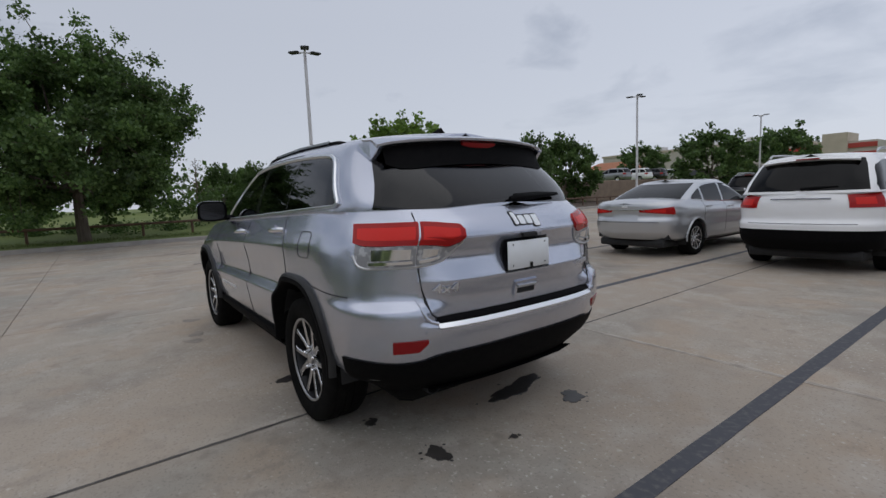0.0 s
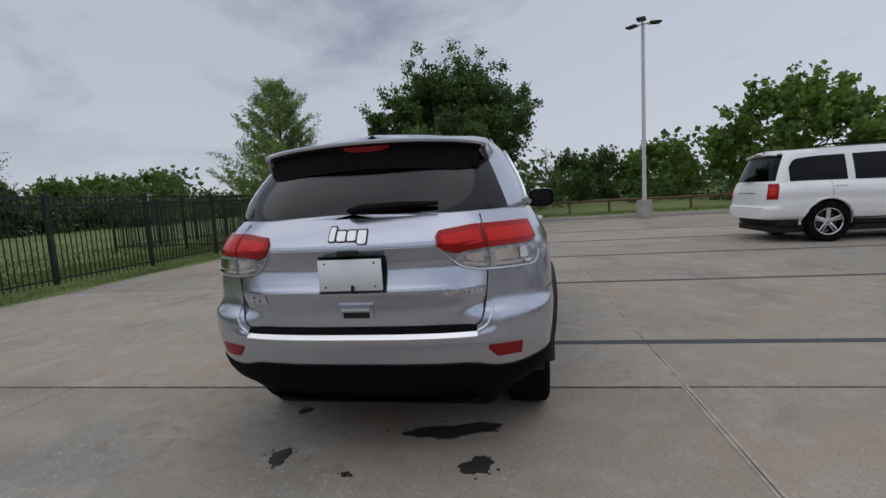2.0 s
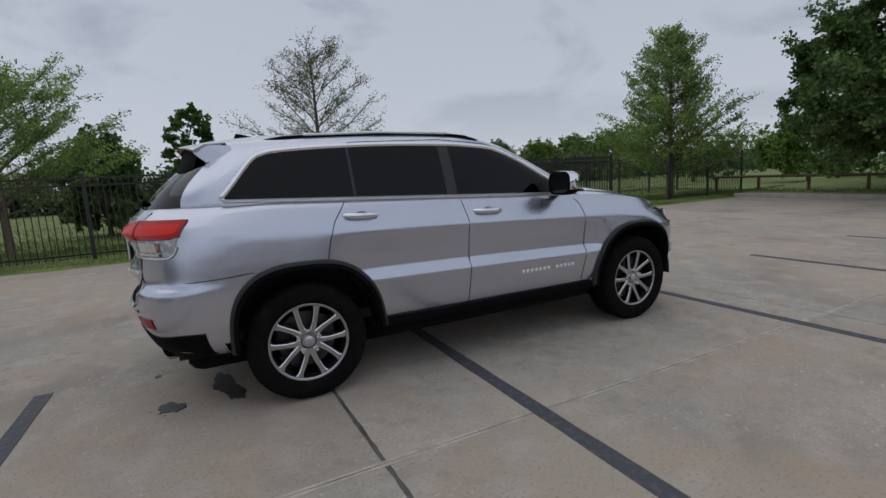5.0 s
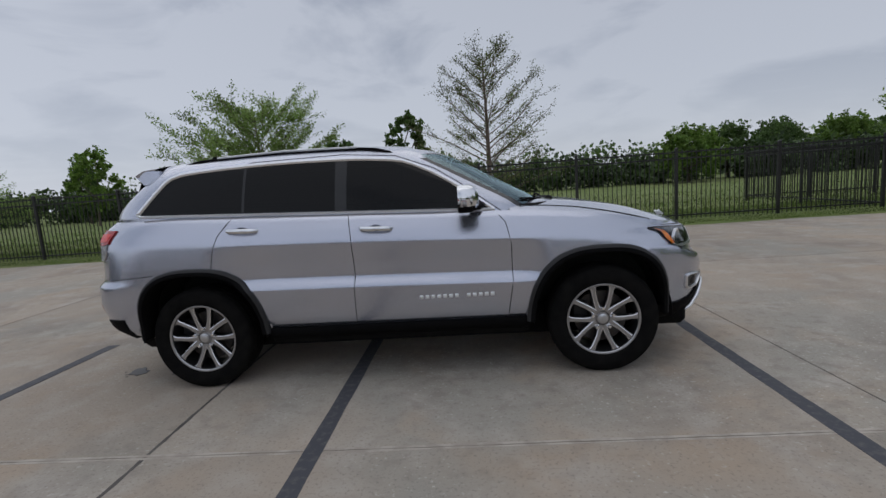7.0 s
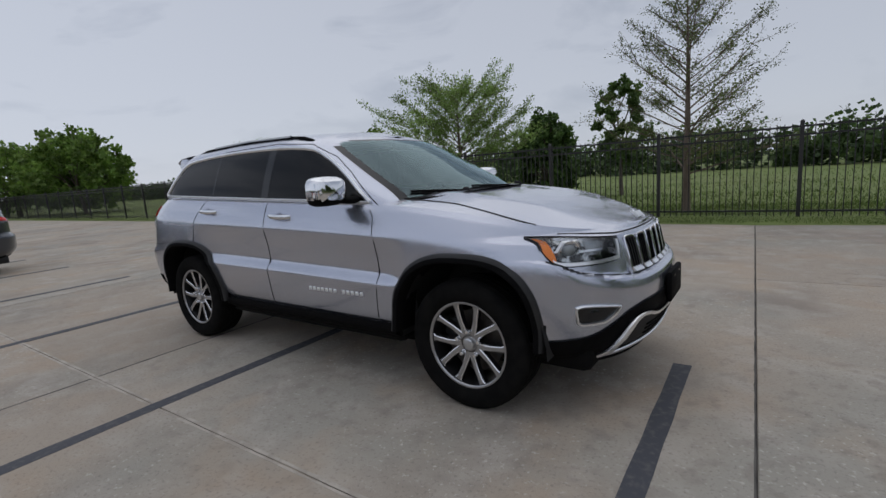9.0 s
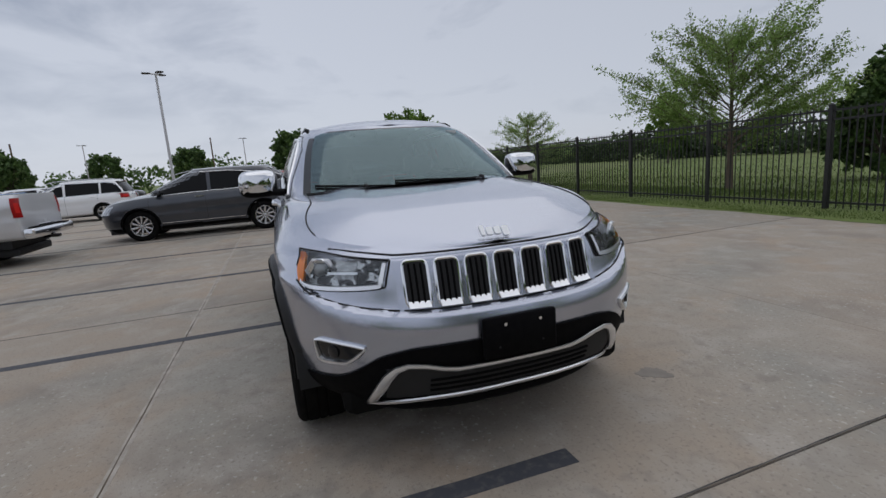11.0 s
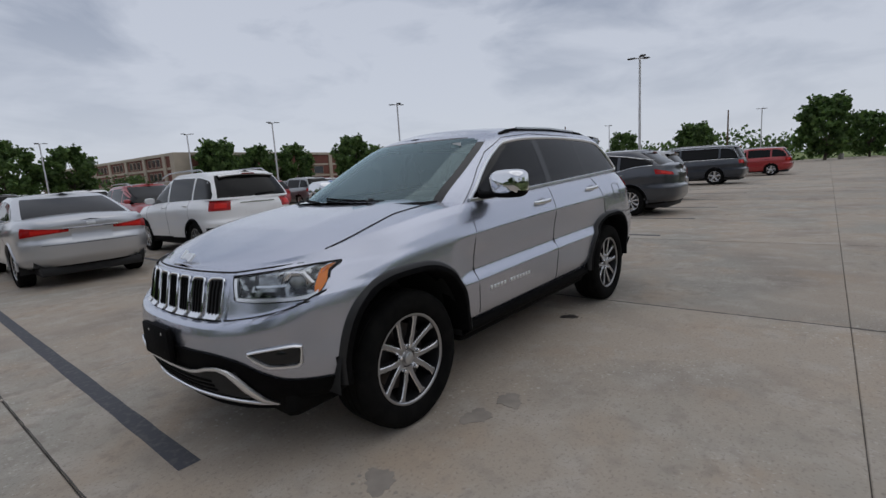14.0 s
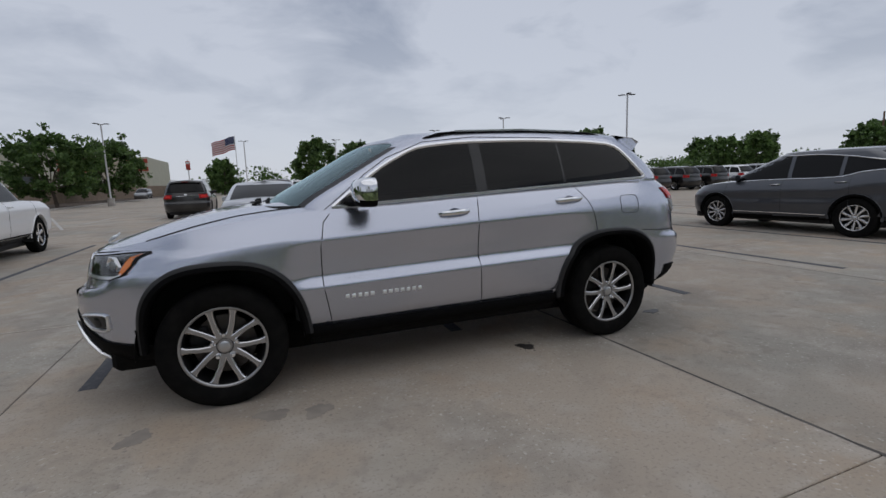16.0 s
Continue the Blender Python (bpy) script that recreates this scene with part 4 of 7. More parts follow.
            for nm, mat, prof in (("wheel_arch_flare", FLARE, ((0.474, -0.012), (0.474, 0.006), (0.471, 0.016), (0.464, 0.022), (0.452, 0.026), (0.446, 0.010))), ("wheel_arch_moulding", PLASTIC, ((0.455, 0.012), (0.454, 0.029), (0.450, 0.031), (0.430, 0.029), (0.424, 0.018), (0.418, -0.05), (0.416, -0.14)))):
                rings = []
                for a, l in prof:
                    r = []
                    for x, z in arch(a, a * 1.152, nn, l, 0):
                        zz = max(z, 0.36)
                        r.append((x, s * (min(max(low.y(x, max(zz, 0.52)), 0.86), 0.96) + l), zz))
                    rings.append(r)
                v = [p for r in rings for p in r]
                obj(nm, v, grid_faces(len(rings), nn + 1), mat, car)
            # inner wheel house
            r0 = [(sx * HX + 0.475 * math.cos(g), 0.37 + 0.53 * math.sin(g)) for g in span(-0.02, math.pi + 0.02, 24)]
            v = [(x, s * 0.895, z) for x, z in r0] + [(x, s * 0.45, z) for x, z in r0] + [(sx * HX + (x - sx * HX) * 0.1, s * 0.44, 0.4 + (z - 0.4) * 0.1) for x, z in r0]
            obj("wheel_house", v, grid_faces(3, 25), CABIN, car)
            put_wheel(wheel_meshes("vee", 0.380, 0.246, 0.132, "vee", ALLOY, ALLOY_DARK), car, sx * HX, s * HY, 0.379)
        # sill
        v = []
        for x in span(-0.93, 0.93, 20):
            for y, z in ((0.70, 0.33), (0.86, 0.335), (0.905, 0.37), (0.918, 0.405), (0.912, 0.428), (0.88, 0.43)):
                v.append((x, s * y, z))
        obj("side_sill", v, grid_faces(21, 6), PLASTIC, car)
        # mirror
        m0 = Vector((0.55, s * 1.012, 1.282))
        shell_v, seg = [], 20
        for u, (dx, sc) in enumerate(((-0.050, 0.82), (-0.045, 0.97), (-0.02, 1.0), (0.03, 0.97), (0.065, 0.85), (0.085, 0.6), (0.09, 0.0))):
            for k in range(seg):
                g = 2 * math.pi * k / seg
                cy, cz = math.copysign(abs(math.cos(g)) ** 0.55, math.cos(g)), math.copysign(abs(math.sin(g)) ** 0.55, math.sin(g))
                shell_v.append((m0.x + dx, m0.y + s * 0.128 * sc * cy, m0.z + 0.094 * sc * cz))
        cap = grid_faces(7, seg, True)
        upper = [q for q in cap if np.mean([shell_v[i][2] for i in q]) > m0.z - 0.045 and np.mean([shell_v[i][0] for i in q]) > m0.x - 0.036]
        lower_f = [q for q in cap if q not in upper]
        mir = obj("side_mirror", *compact(shell_v, lower_f), PLASTIC, car)
        obj("mirror_cap", *compact(shell_v, upper), CHROME, mir, True, "polished chrome mirror cap")
        gl = [(m0.x - 0.043, m0.y + s * 0.11 * math.copysign(abs(math.cos(g)) ** 0.55, math.cos(g)), m0.z + 0.08 * math.copysign(abs(math.sin(g)) ** 0.55, math.sin(g))) for g in span(0, 2 * math.pi * 19 / 20, 19)]
        obj("mirror_glass", gl, [tuple(range(20))], GLOSS_BLACK, mir, False)
        tube("mirror_stalk", [(0.63, s * 0.83, 1.215), (0.60, s * 0.90, 1.215), (0.57, s * 0.97, 1.225), (0.56, s * 1.02, 1.24)], [0.045, 0.038, 0.034, 0.03], PLASTIC, mir, 10, False, 0.6, (0, 0, 1))
        # roof rails
        rail = [(0.04, 1.632), (0.0, 1.652), (-0.10, 1.678), (-0.24, 1.696), (-0.8, 1.708), (-1.32, 1.694), (-1.46, 1.682), (-1.58, 1.662), (-1.64, 1.640)]
        rr = tube("roof_rail", [(x, s * 0.605, z) for x, z in rail], [0.010, 0.017, 0.020, 0.013, 0.012, 0.013, 0.020, 0.018, 0.010], PLASTIC, car, 8, False, 0.75)
        tube("rail_strip", [(x, s * 0.612, z + 0.008) for x, z in rail[3:6]], 0.012, SATIN, rr, 6, False, 0.8)

        # tail lamps: gate half and body half
        ENDA = 62.5
        TT = smooth_knots([(20, 1.198), (34, 1.216), (60, 1.215), (74, 1.205)])
        for nm, a0, a1 in (("tail_lamp_inner", 18.2, 34.2), ("tail_lamp_outer", 34.9, ENDA)):
            us = span(a0, a1, 14)
            RB = smooth_knots([(18.2, 1.125), (19.5, 1.108), (23, 1.09), (28, 1.100), (34, 1.105), (57, 1.110), (ENDA, 1.125)])
            CB = smooth_knots([(18.2, 1.122), (21, 1.065), (25, 1.022), (33, 1.006), (55, 1.004), (59, 1.012), (61, 1.030), (ENDA, 1.07)])
            lamp = obj(nm, *patch_data(us, RB, lambda a: TT(a) if a > 19.6 else 1.17 + (a - 18.2) * 0.02, capR(s), 6, 0.012, 0.03), RED_LENS, car)
            ub = span(a0 + (1.8 if "inner" in nm else 1.2), a1 - (1.0 if "inner" in nm else 2.0), 12)
            obj("lamp_band", *patch_data(ub, lambda a: RB(a) + 0.026, lambda a: TT(a) - 0.022, capR(s), 3, 0.0135, 0.004), RED_GLOW, lamp)
            uc = span(a0 + (1.6 if "inner" in nm else 0), a1 - (0.0 if "inner" in nm else 1.0), 12)
            rev = obj("reversing_lamp", *patch_data(uc, lambda a: min(CB(a), RB(a) - 0.012), lambda a: RB(a) - 0.004, capR(s), 4, 0.007, 0.025), REVERSE, lamp)
            ue = span(a0 + (7 if "inner" in nm else 1), a1 - (1 if "inner" in nm else 8), 8)
            obj("chrome_strip", *patch_data(ue, lambda a: CB(a) + 0.012, lambda a: CB(a) + 0.026, capR(s), 1, 0.016, 0.02), CHROME, rev)
            obj("reflector_block", *patch_data(span(ue[0] + 1, ue[-1] - 1, 6), lambda a: CB(a) + 0.034, lambda a: RB(a) - 0.018, capR(s), 1, 0.012, 0.02), CHROME, rev)
        edge = [capR(s)(a, CB2, 0.006) for a, CB2 in [(a, CB(a) - 0.004) for a in span(18.4, ENDA, 30)]]
        tube("lamp_edge", edge, 0.006, SATIN, car, 5)
        if s > 0:
            fl = [(-1.625 + 0.088 * math.copysign(abs(math.cos(g)) ** 0.4, math.cos(g)), 1.095 + 0.072 * math.copysign(abs(math.sin(g)) ** 0.4, math.sin(g))) for g in span(0, 2 * math.pi * 35 / 36, 35)]
            tube("fuel_flap", [(x, low.y(x, z) - 0.0005, z) for x, z in fl], 0.003, GAP, car, 5, True)
        # rear reflector and parking sensors
        obj("bumper_reflector", *patch_data(span(33.6, 49.5, 12), lambda a: 0.588 + 0.012 * max(0.0, 37.2 - a), lambda a: 0.650, capR(s), 3, 0.006, 0.02), RED_DEEP, car)
        p = capR(s)(34, 0.70 - 0.02, 0.001)
        obj("parking_sensor", [(p[0] - 0.002 + 0 * k, p[1] + 0.011 * math.cos(k), p[2] + 0.011 * math.sin(k)) for k in span(0, 5.9, 15)], [tuple(range(16))], SILVER, car, False)

        # head lamps
        SEAM = smooth_knots([(0, 0.732), (20, 0.738), (33, 0.757), (46, 0.788), (55, 0.822), (61, 0.862)])
        HT = smooth_knots([(28, 0.952), (40, 0.966), (52, 0.982), (63, 0.990)])
        HB = smooth_knots([(27.8, 0.850), (29.5, 0.843), (40, 0.838), (50, 0.840), (55.5, 0.847), (58.5, 0.868), (60.5, 0.905), (61.8, 0.945)])
        us = span(28.2, 61.5, 24)
        hl = obj("head_lamp", *patch_data(us, HB, HT, capF(s), 6, 0.002, 0.03), LAMP_BOWL, car)
        obj("lamp_lens", *patch_data(us, HB, HT, capF(s), 6, 0.013, 0.02), CLEAR_LENS, hl)
        obj("amber_marker", *patch_data(span(56.6, 60.9, 10), lambda a: HB(a) + 0.004, lambda a: max(min(HT(a) - 0.008, 0.885 + (a - 56.4) * 0.042), HB(a) + 0.006), capF(s), 3, 0.0145, 0.02), AMBER, hl)
        obj("reflector", *patch_data(span(37.5, 44, 8), lambda a: HB(a) + 0.045, lambda a: HT(a) - 0.016, capF(s), 4, 0.008, 0.01), LAMP_INNER, hl)
        obj("lamp_bar", *patch_data(span(36.5, 47, 8), lambda a: 0.902, lambda a: 0.912, capF(s), 1, 0.011, 0.01), CHROME, hl)
        obj("light_guide", *patch_data(span(28.6, 58, 26), lambda a: HB(a) + 0.002, lambda a: HB(a) + 0.018, capF(s), 2, 0.0150, 0.012), BRIGHT_TRIM, hl, True, "bright strip along the lamp's lower edge")
        obj("light_guide", *patch_data(span(28.3, 29.5, 2), lambda a: HB(a) + 0.016, lambda a: HT(a) - 0.01, capF(s), 4, 0.0150, 0.012), BRIGHT_TRIM, hl)
        tube("panel_gap", [capF(s)(a, z, 0.003) for a, z in [(a, SEAM(a) + 0.010) for a in span(0, 61, 40)]], 0.0045, GAP, car, 5)
        c = Vector(capF(s)(50.5, 0.912, -0.004))
        nrm = Vector((math.cos(radians(38)), s * math.sin(radians(38)), 0))
        hexa = lathe_data([(0.078, 0.0), (0.068, 0.012), (0.054, 0.010)], 6, "z")
        bowl = lathe_data([(0.056, 0.0), (0.053, 0.014), (0.042, 0.008), (0.038, 0.004)], 28, "z")
        q = nrm.to_track_quat("Z", "Y")
        obj("projector_surround", [c + q @ Vector((p[0] * 1.1, p[1] * 0.8, p[2])) for p in hexa[0]], hexa[1], SATIN, hl, False)
        obj("projector_ring", [c + q @ Vector(p) for p in bowl[0]], bowl[1], CHROME, hl)
        ball = lathe_data([(0.038 * math.cos(g), 0.020 * math.sin(g)) for g in span(0, 1.56, 6)], 24, "z")
        obj("projector_lens", [c + q @ Vector(p) for p in ball[0]], ball[1], PROJECTOR, hl)
        tube("lamp_trim", [capF(s)(a, HB(a) - 0.003, 0.004) for a in span(27.6, 61.5, 30)], 0.003, GAP, hl, 6)
        tube("lamp_trim", [capF(s)(27.6, z, 0.004) for z in span(0.848, 0.952, 6)], 0.004, GAP, hl, 6)
        tube("lamp_brow", [capF(s)(a, HT(a) + 0.002, 0.010) for a in span(27.5, 61.6, 24)], 0.004, GAP, hl, 5)
        tube("lamp_brow", [capF(s)(61.6, z, 0.01) for z in span(0.93, 0.99, 4)], 0.006, GAP, hl, 5)
        # fog lamps
        FT = smooth_knots([(35.5, 0.616), (40, 0.628), (51, 0.640), (53.5, 0.632)])
        FB = smooth_knots([(35.5, 0.606), (38.5, 0.570), (42.5, 0.543), (50.5, 0.540), (52.6, 0.556), (53.5, 0.620)])
        fog = obj("fog_lamp", *patch_data(span(35.6, 53.4, 22), FB, FT, capF(s), 4, 0.003, 0.03), GLOSS_BLACK, car)
        loop = [capF(s)(a, FB(a), 0.006) for a in span(35.6, 53.4, 22)] + [capF(s)(a, FT(a), 0.006) for a in span(53.4, 35.6, 18)]
        tube("fog_surround", loop, [0.013 if 1 < i < 22 else 0.009 for i in range(len(loop))], BRIGHT_TRIM, fog, 6, True, 0.7)
        c = Vector(capF(s)(46.5, 0.590, 0.004))
        ball = lathe_data([(0.030, -0.01), (0.030, 0.003), (0.025, 0.005), (0.0, 0.006)], 20, "z")
        q = Vector((0.6, s * 0.8, 0)).to_track_quat("Z", "Y")
        obj("fog_lens", [c + q @ Vector(p) for p in ball[0]], ball[1], GLOSS_BLACK, fog)

    # front: grille, black lower bumper, bright loop, plate holder
    def frontput(y, z, l):
        return (low.fx(y, z) + l, y, z)

    def rearput(y, z, l):
        return (low.rx(y, z) - l, y, z)
    grille = obj("grille", *patch_data(span(-0.47, 0.47, 30), lambda y: 0.742 + 0.02 * y * y, lambda y: 0.958, frontput, 4, 0.002, 0.012), SILVER, car)
    for i in range(7):
        yc = -0.387 + 0.129 * i
        hw, z0, z1 = 0.0495, 0.757 + 0.03 * yc * yc, 0.944
        loop = []
        for cy, cz, g0 in ((hw, z1, 0), (-hw, z1, 90), (-hw, z0, 180), (hw, z0, 270)):
            for g in (0, 30, 60, 90):
                a = radians(g0 + g)
                loop.append((yc + cy - math.copysign(0.022, cy) + 0.022 * math.cos(a), cz - math.copysign(0.022, cz - 0.85) + 0.022 * math.sin(a)))
        slot = obj("grille_slot", *patch_data(span(yc - hw + 0.003, yc + hw - 0.003, 4), lambda y: z0 + 0.004, lambda y: z1 - 0.004, frontput, 3, 0.0045, 0.012), CABIN, grille)
        tube("slot_frame", [frontput(y, z, 0.006) for y, z in loop], 0.0065, CHROME, grille, 6, True, 0.8)
        for o in (-0.024, 0.0, 0.024):
            tube("slot_bar", [frontput(yc + o, z, 0.006) for z in span(z0 + 0.012, z1 - 0.012, 4)], 0.005, PLASTIC, grille, 5)
        obj("slot_foot", *patch_data(span(yc - hw + 0.006, yc + hw - 0.006, 4), lambda y: z0 - 0.002, lambda y: z0 + 0.020, lambda y, z, l: frontput(y, z, l + 0.8 * max(0.0, z0 + 0.020 - z)), 2, 0.006, 0.01), BRIGHT_TRIM, grille)
    tube("panel_gap", [frontput(y, 0.966 + 0.10 * max(abs(y) - 0.45, 0), 0.0) for y in span(-0.70, 0.70, 40)], 0.005, GAP, car, 5)
    ZC = smooth_knots([(0.0, 0.612), (0.40, 0.605), (0.55, 0.575), (0.66, 0.505), (0.74, 0.465), (0.90, 0.445)])
    clad = []
    for s in (1, -1):
        clad.append(patch_data(span(0.0, 76, 40), lambda a: 0.270, lambda a: ZC(abs(capF(1)(a, 0.5, 0)[1])), capF(s), 5, 0.010, 0.03))
    fb = obj("lower_front_bumper", *merge(*clad), PLASTIC, car)
    obj("lower_intake", *patch_data(span(-0.55, 0.55, 34), lambda y: 0.372 - 0.02 * y * y, lambda y: 0.490 + 0.03 * min(1.0, max(0.0, (abs(y) - 0.28) / 0.12)), frontput, 3, 0.016, 0.02), CABIN, fb)
    for z in (0.40, 0.427, 0.454):
        tube("intake_bar", [frontput(y, z, 0.018) for y in span(-0.38, 0.38, 24)], 0.006, PLASTIC, fb, 5)
    LOW = smooth_knots([(0.0, 0.362), (0.35, 0.358), (0.52, 0.342), (0.62, 0.322)])
    ends = [(0.605, 0.360), (0.575, 0.430), (0.55, 0.480), (0.515, 0.520), (0.47, 0.535), (0.40, 0.528), (0.33, 0.508), (0.27, 0.498)]
    loop = [(y, LOW(abs(y))) for y in span(-0.62, 0.62, 28)] + ends + [(y, 0.497) for y in span(0.22, -0.22, 8)] + [(-y, z) for y, z in reversed(ends)]
    thick = [0.013] * 29 + [0.020, 0.024, 0.022, 0.016, 0.012, 0.011, 0.011, 0.011] + [0.010] * 9 + [0.011, 0.011, 0.011, 0.012, 0.016, 0.022, 0.024, 0.020]
    tube("bumper_trim", [frontput(y, z, 0.026) for y, z in loop], thick, BRIGHT_TRIM, fb, 8, True, 0.7, None, "satin silver lower bumper trim")
    tube("tow_cover", [frontput(y, 0.30, 0.0) for y in span(-0.6, 0.6, 20)], 0.03, PLASTIC, fb, 8)
    hold = box("plate_holder", 2.362, 2.392, -0.168, 0.168, 0.528, 0.700, PLASTIC, car, 0.008, "black blank front plate holder")
    for y in (-0.07, 0.09):
        obj("screw", [(2.393, y + 0.007 * math.cos(g), 0.668 + 0.007 * math.sin(g)) for g in span(0, 5.6, 9)], [tuple(range(10))], CHROME, hold, False)
    for y in (-0.10, 0.10):
        obj("screw", [(2.393, y + 0.005 * math.cos(g), 0.575 + 0.005 * math.sin(g)) for g in span(0, 5.6, 9)], [tuple(range(10))], GAP, hold, False)

    # plain pieces stand for the maker's mark on bonnet and tailgate
    def mark(name, put, k, z0, s):
        blocks = ((-0.086, 0.030, 0.070, 0.004), (-0.036, 0.046, 0.050, -0.006), (0.020, 0.046, 0.050, -0.006), (0.076, 0.046, 0.066, -0.014))
        place = lambda u, z, l: put(s * u * k, z0 + (z - z0) * k, l)
        rims, tops = [], []
        for c, w, h, dz in blocks:
            for out, e, l in ((rims, 0.006, 0.005), (tops, 0.0, 0.008)):
                ww, hh = w / 2 + e, h / 2 + e
                out.append(patch_data(span(c - ww, c + ww, 8), lambda u: z0 + dz - hh * (1 - 0.22 * abs((u - c) / ww) ** 6), lambda u: z0 + dz + hh * (1 - 0.22 * abs((u - c) / ww) ** 6), place, 2, l, 0.012))
        rim = car if "bonnet" in name else obj(name, *merge(*rims), GAP, car)
        obj("emblem_face" if rim is not car else name, *merge(*tops), EMBLEM, rim)
    def onhood(y, z, l):
        d = z - 1.002
        return (2.17 - d * 0.8 + l * 0.7, y, low.zhi(2.17) + crown(2.17, y, 0.8) + 0.024 + d * 0.85 + l * 0.7)
    mark("tailgate_emblem", rearput, 0.90, 1.198, -1)
    mark("bonnet_emblem", onhood, 0.66, 1.002, 1)

    # rear: gate gaps, plate, handle, wiper, spoiler, lamps, lower bumper
    gate = [(0.60, 1.255), (0.616, 1.20), (0.630, 1.05), (0.632, 0.98), (0.622, 0.88), (0.608, 0.80), (0.592, 0.762), (0.565, 0.745), (0.53, 0.740)]
    loop = gate + [(y, 0.738) for y in span(0.44, -0.44, 20)] + [(-y, z) for y, z in reversed(gate)]
    tube("panel_gap", [rearput(y, z, 0.0) for y, z in loop], 0.0045, GAP, car, 5)
    tube("gate_crease", [rearput(y, 1.127 - 0.01 * y * y, 0.0) for y in span(-0.40, 0.40, 24)], 0.004, SILVER, car, 5)
    recess = obj("plate_recess", *patch_data(span(-0.168, 0.162, 10), lambda y: 0.920, lambda y: 1.094, rearput, 3, 0.003, 0.01), GLOSS_BLACK, car)
    plate = box("rear_plate", -2.452, -2.443, -0.155, 0.155, 0.935, 1.083, PLATE_WHITE, car, 0.003, "blank white rear plate")
    for y in (-0.12, 0.12):
        for z in (0.955, 1.065):
            obj("screw", [(-2.4535, y + 0.005 * math.cos(g), z + 0.005 * math.sin(g)) for g in span(0, 5.6, 9)], [tuple(reversed(range(10)))], GAP, plate, False)
    box("plate_clip", -2.462, -2.452, -0.020, -0.004, 0.925, 0.962, GAP, plate, 0.003)
    tube("plate_lamp", [(-2.455, y, 1.112) for y in (-0.05, 0.0, 0.05)], 0.012, GAP, car, 6)
    hb = obj("gate_handle", *patch_data(span(-0.09, 0.08, 8), lambda y: 0.785, lambda y: 0.862, rearput, 4, 0.012, 0.02), SILVER, car)
    obj("handle_recess", *patch_data(span(-0.07, 0.06, 6), lambda y: 0.795, lambda y: 0.822, rearput, 2, 0.0135, 0.004), GAP, hb)
    tube("handle_lip", [rearput(y, 0.835, 0.018) for y in span(-0.075, 0.065, 8)], 0.008, SATIN, hb, 6)
    v = []
    for y in span(-0.575, 0.575, 30):
        v += [(low.rx(y, 0.712) + 0.006, y, 0.722), (low.rx(y, 0.712) + 0.008, y, 0.733), (low.rx(y, 0.712) + 0.016, y, 0.741), (low.rx(y, 0.75) - 0.003, y, 0.750), (low.rx(y, 0.75) + 0.004, y, 0.752)]
    obj("load_step", v, grid_faces(31, 5), PLASTIC, car)
    for s in (1, -1):
        lip = [(0.575, 0.722), (0.605, 0.732), (0.628, 0.752), (0.642, 0.785), (0.650, 0.825), (0.655, 0.850)]
        tube("bumper_lip", [rearput(s * y, z, 0.002) for y, z in lip], [0.010, 0.010, 0.009, 0.008, 0.006, 0.003], SILVER, car, 8)
    v = []
    for y in span(-0.578, 0.578, 40):
        x = low.rx(y, 0.70)
        v += [(x - 0.002, y, 0.694), (x - 0.009, y, 0.699), (x - 0.009, y, 0.704), (x + 0.006, y, 0.722), (x + 0.012, y, 0.726), (x + 0.018, y, 0.720)]
    obj("bumper_strip", v, grid_faces(41, 6), BRIGHT_TRIM, car, True, "bright chrome bumper strip")
    RC = smooth_knots([(0.0, 0.562), (0.50, 0.560), (0.57, 0.552), (0.64, 0.534), (0.72, 0.530), (0.80, 0.538), (0.88, 0.550), (0.93, 0.552)])
    clad = [patch_data(span(0.0, 81, 40), lambda a: 0.338 + 0.0016 * max(0.0, a - 50), lambda a: RC(abs(capR(1)(a, 0.5, 0)[1])), capR(s), 4, 0.008, 0.03) for s in (1, -1)]
    rb = obj("lower_rear_bumper", *merge(*clad), PLASTIC, car)
    v, n = [], 30
    for y in span(-0.55, 0.55, n):
        for x, z in ((low.rx(y, 0.40) + 0.005, 0.345), (low.rx(y, 0.42) + 0.14, 0.325), (-2.0, 0.315)):
            v.append((x, y, z))
    obj("rear_valance", v, grid_faces(n + 1, 3), PLASTIC, rb)
    for s in (1, -1):
        pipe = lathe_data([(0.040, 0.0), (0.040, -0.16), (0.034, -0.16), (0.034, -0.02), (0.0, -0.01)], 20)
        v = [(-2.055 + p[1], s * 0.50 + p[0], 0.318 + p[2] * 0.75) for p in pipe[0]]
        obj("exhaust_tip", v, pipe[1], CABIN, car)
    # spoiler
    sp = []
    for y in span(-0.632, 0.632, 24):
        e = abs(y) / 0.632
        tip = -2.095 + 0.11 * e ** 2.5
        root = -1.80
        zt = 1.682 - 0.030 * e ** 2 - 0.012 * e ** 10
        sp += [(root, y * 1.0, zt + 0.018), (root - 0.12, y, zt + 0.008), (tip + 0.02, y, zt - 0.014), (tip, y, zt - 0.024), (tip + 0.004, y, zt - 0.036), (tip + 0.03, y * 0.99, zt - 0.044), (-1.93, y * 0.97, zt - 0.050)]
    spoiler = obj("rear_spoiler", sp, [tuple(reversed(q)) for q in grid_faces(25, 7)] + [tuple(range(7)), tuple(range(174, 167, -1))], SILVER, car)
    under = []
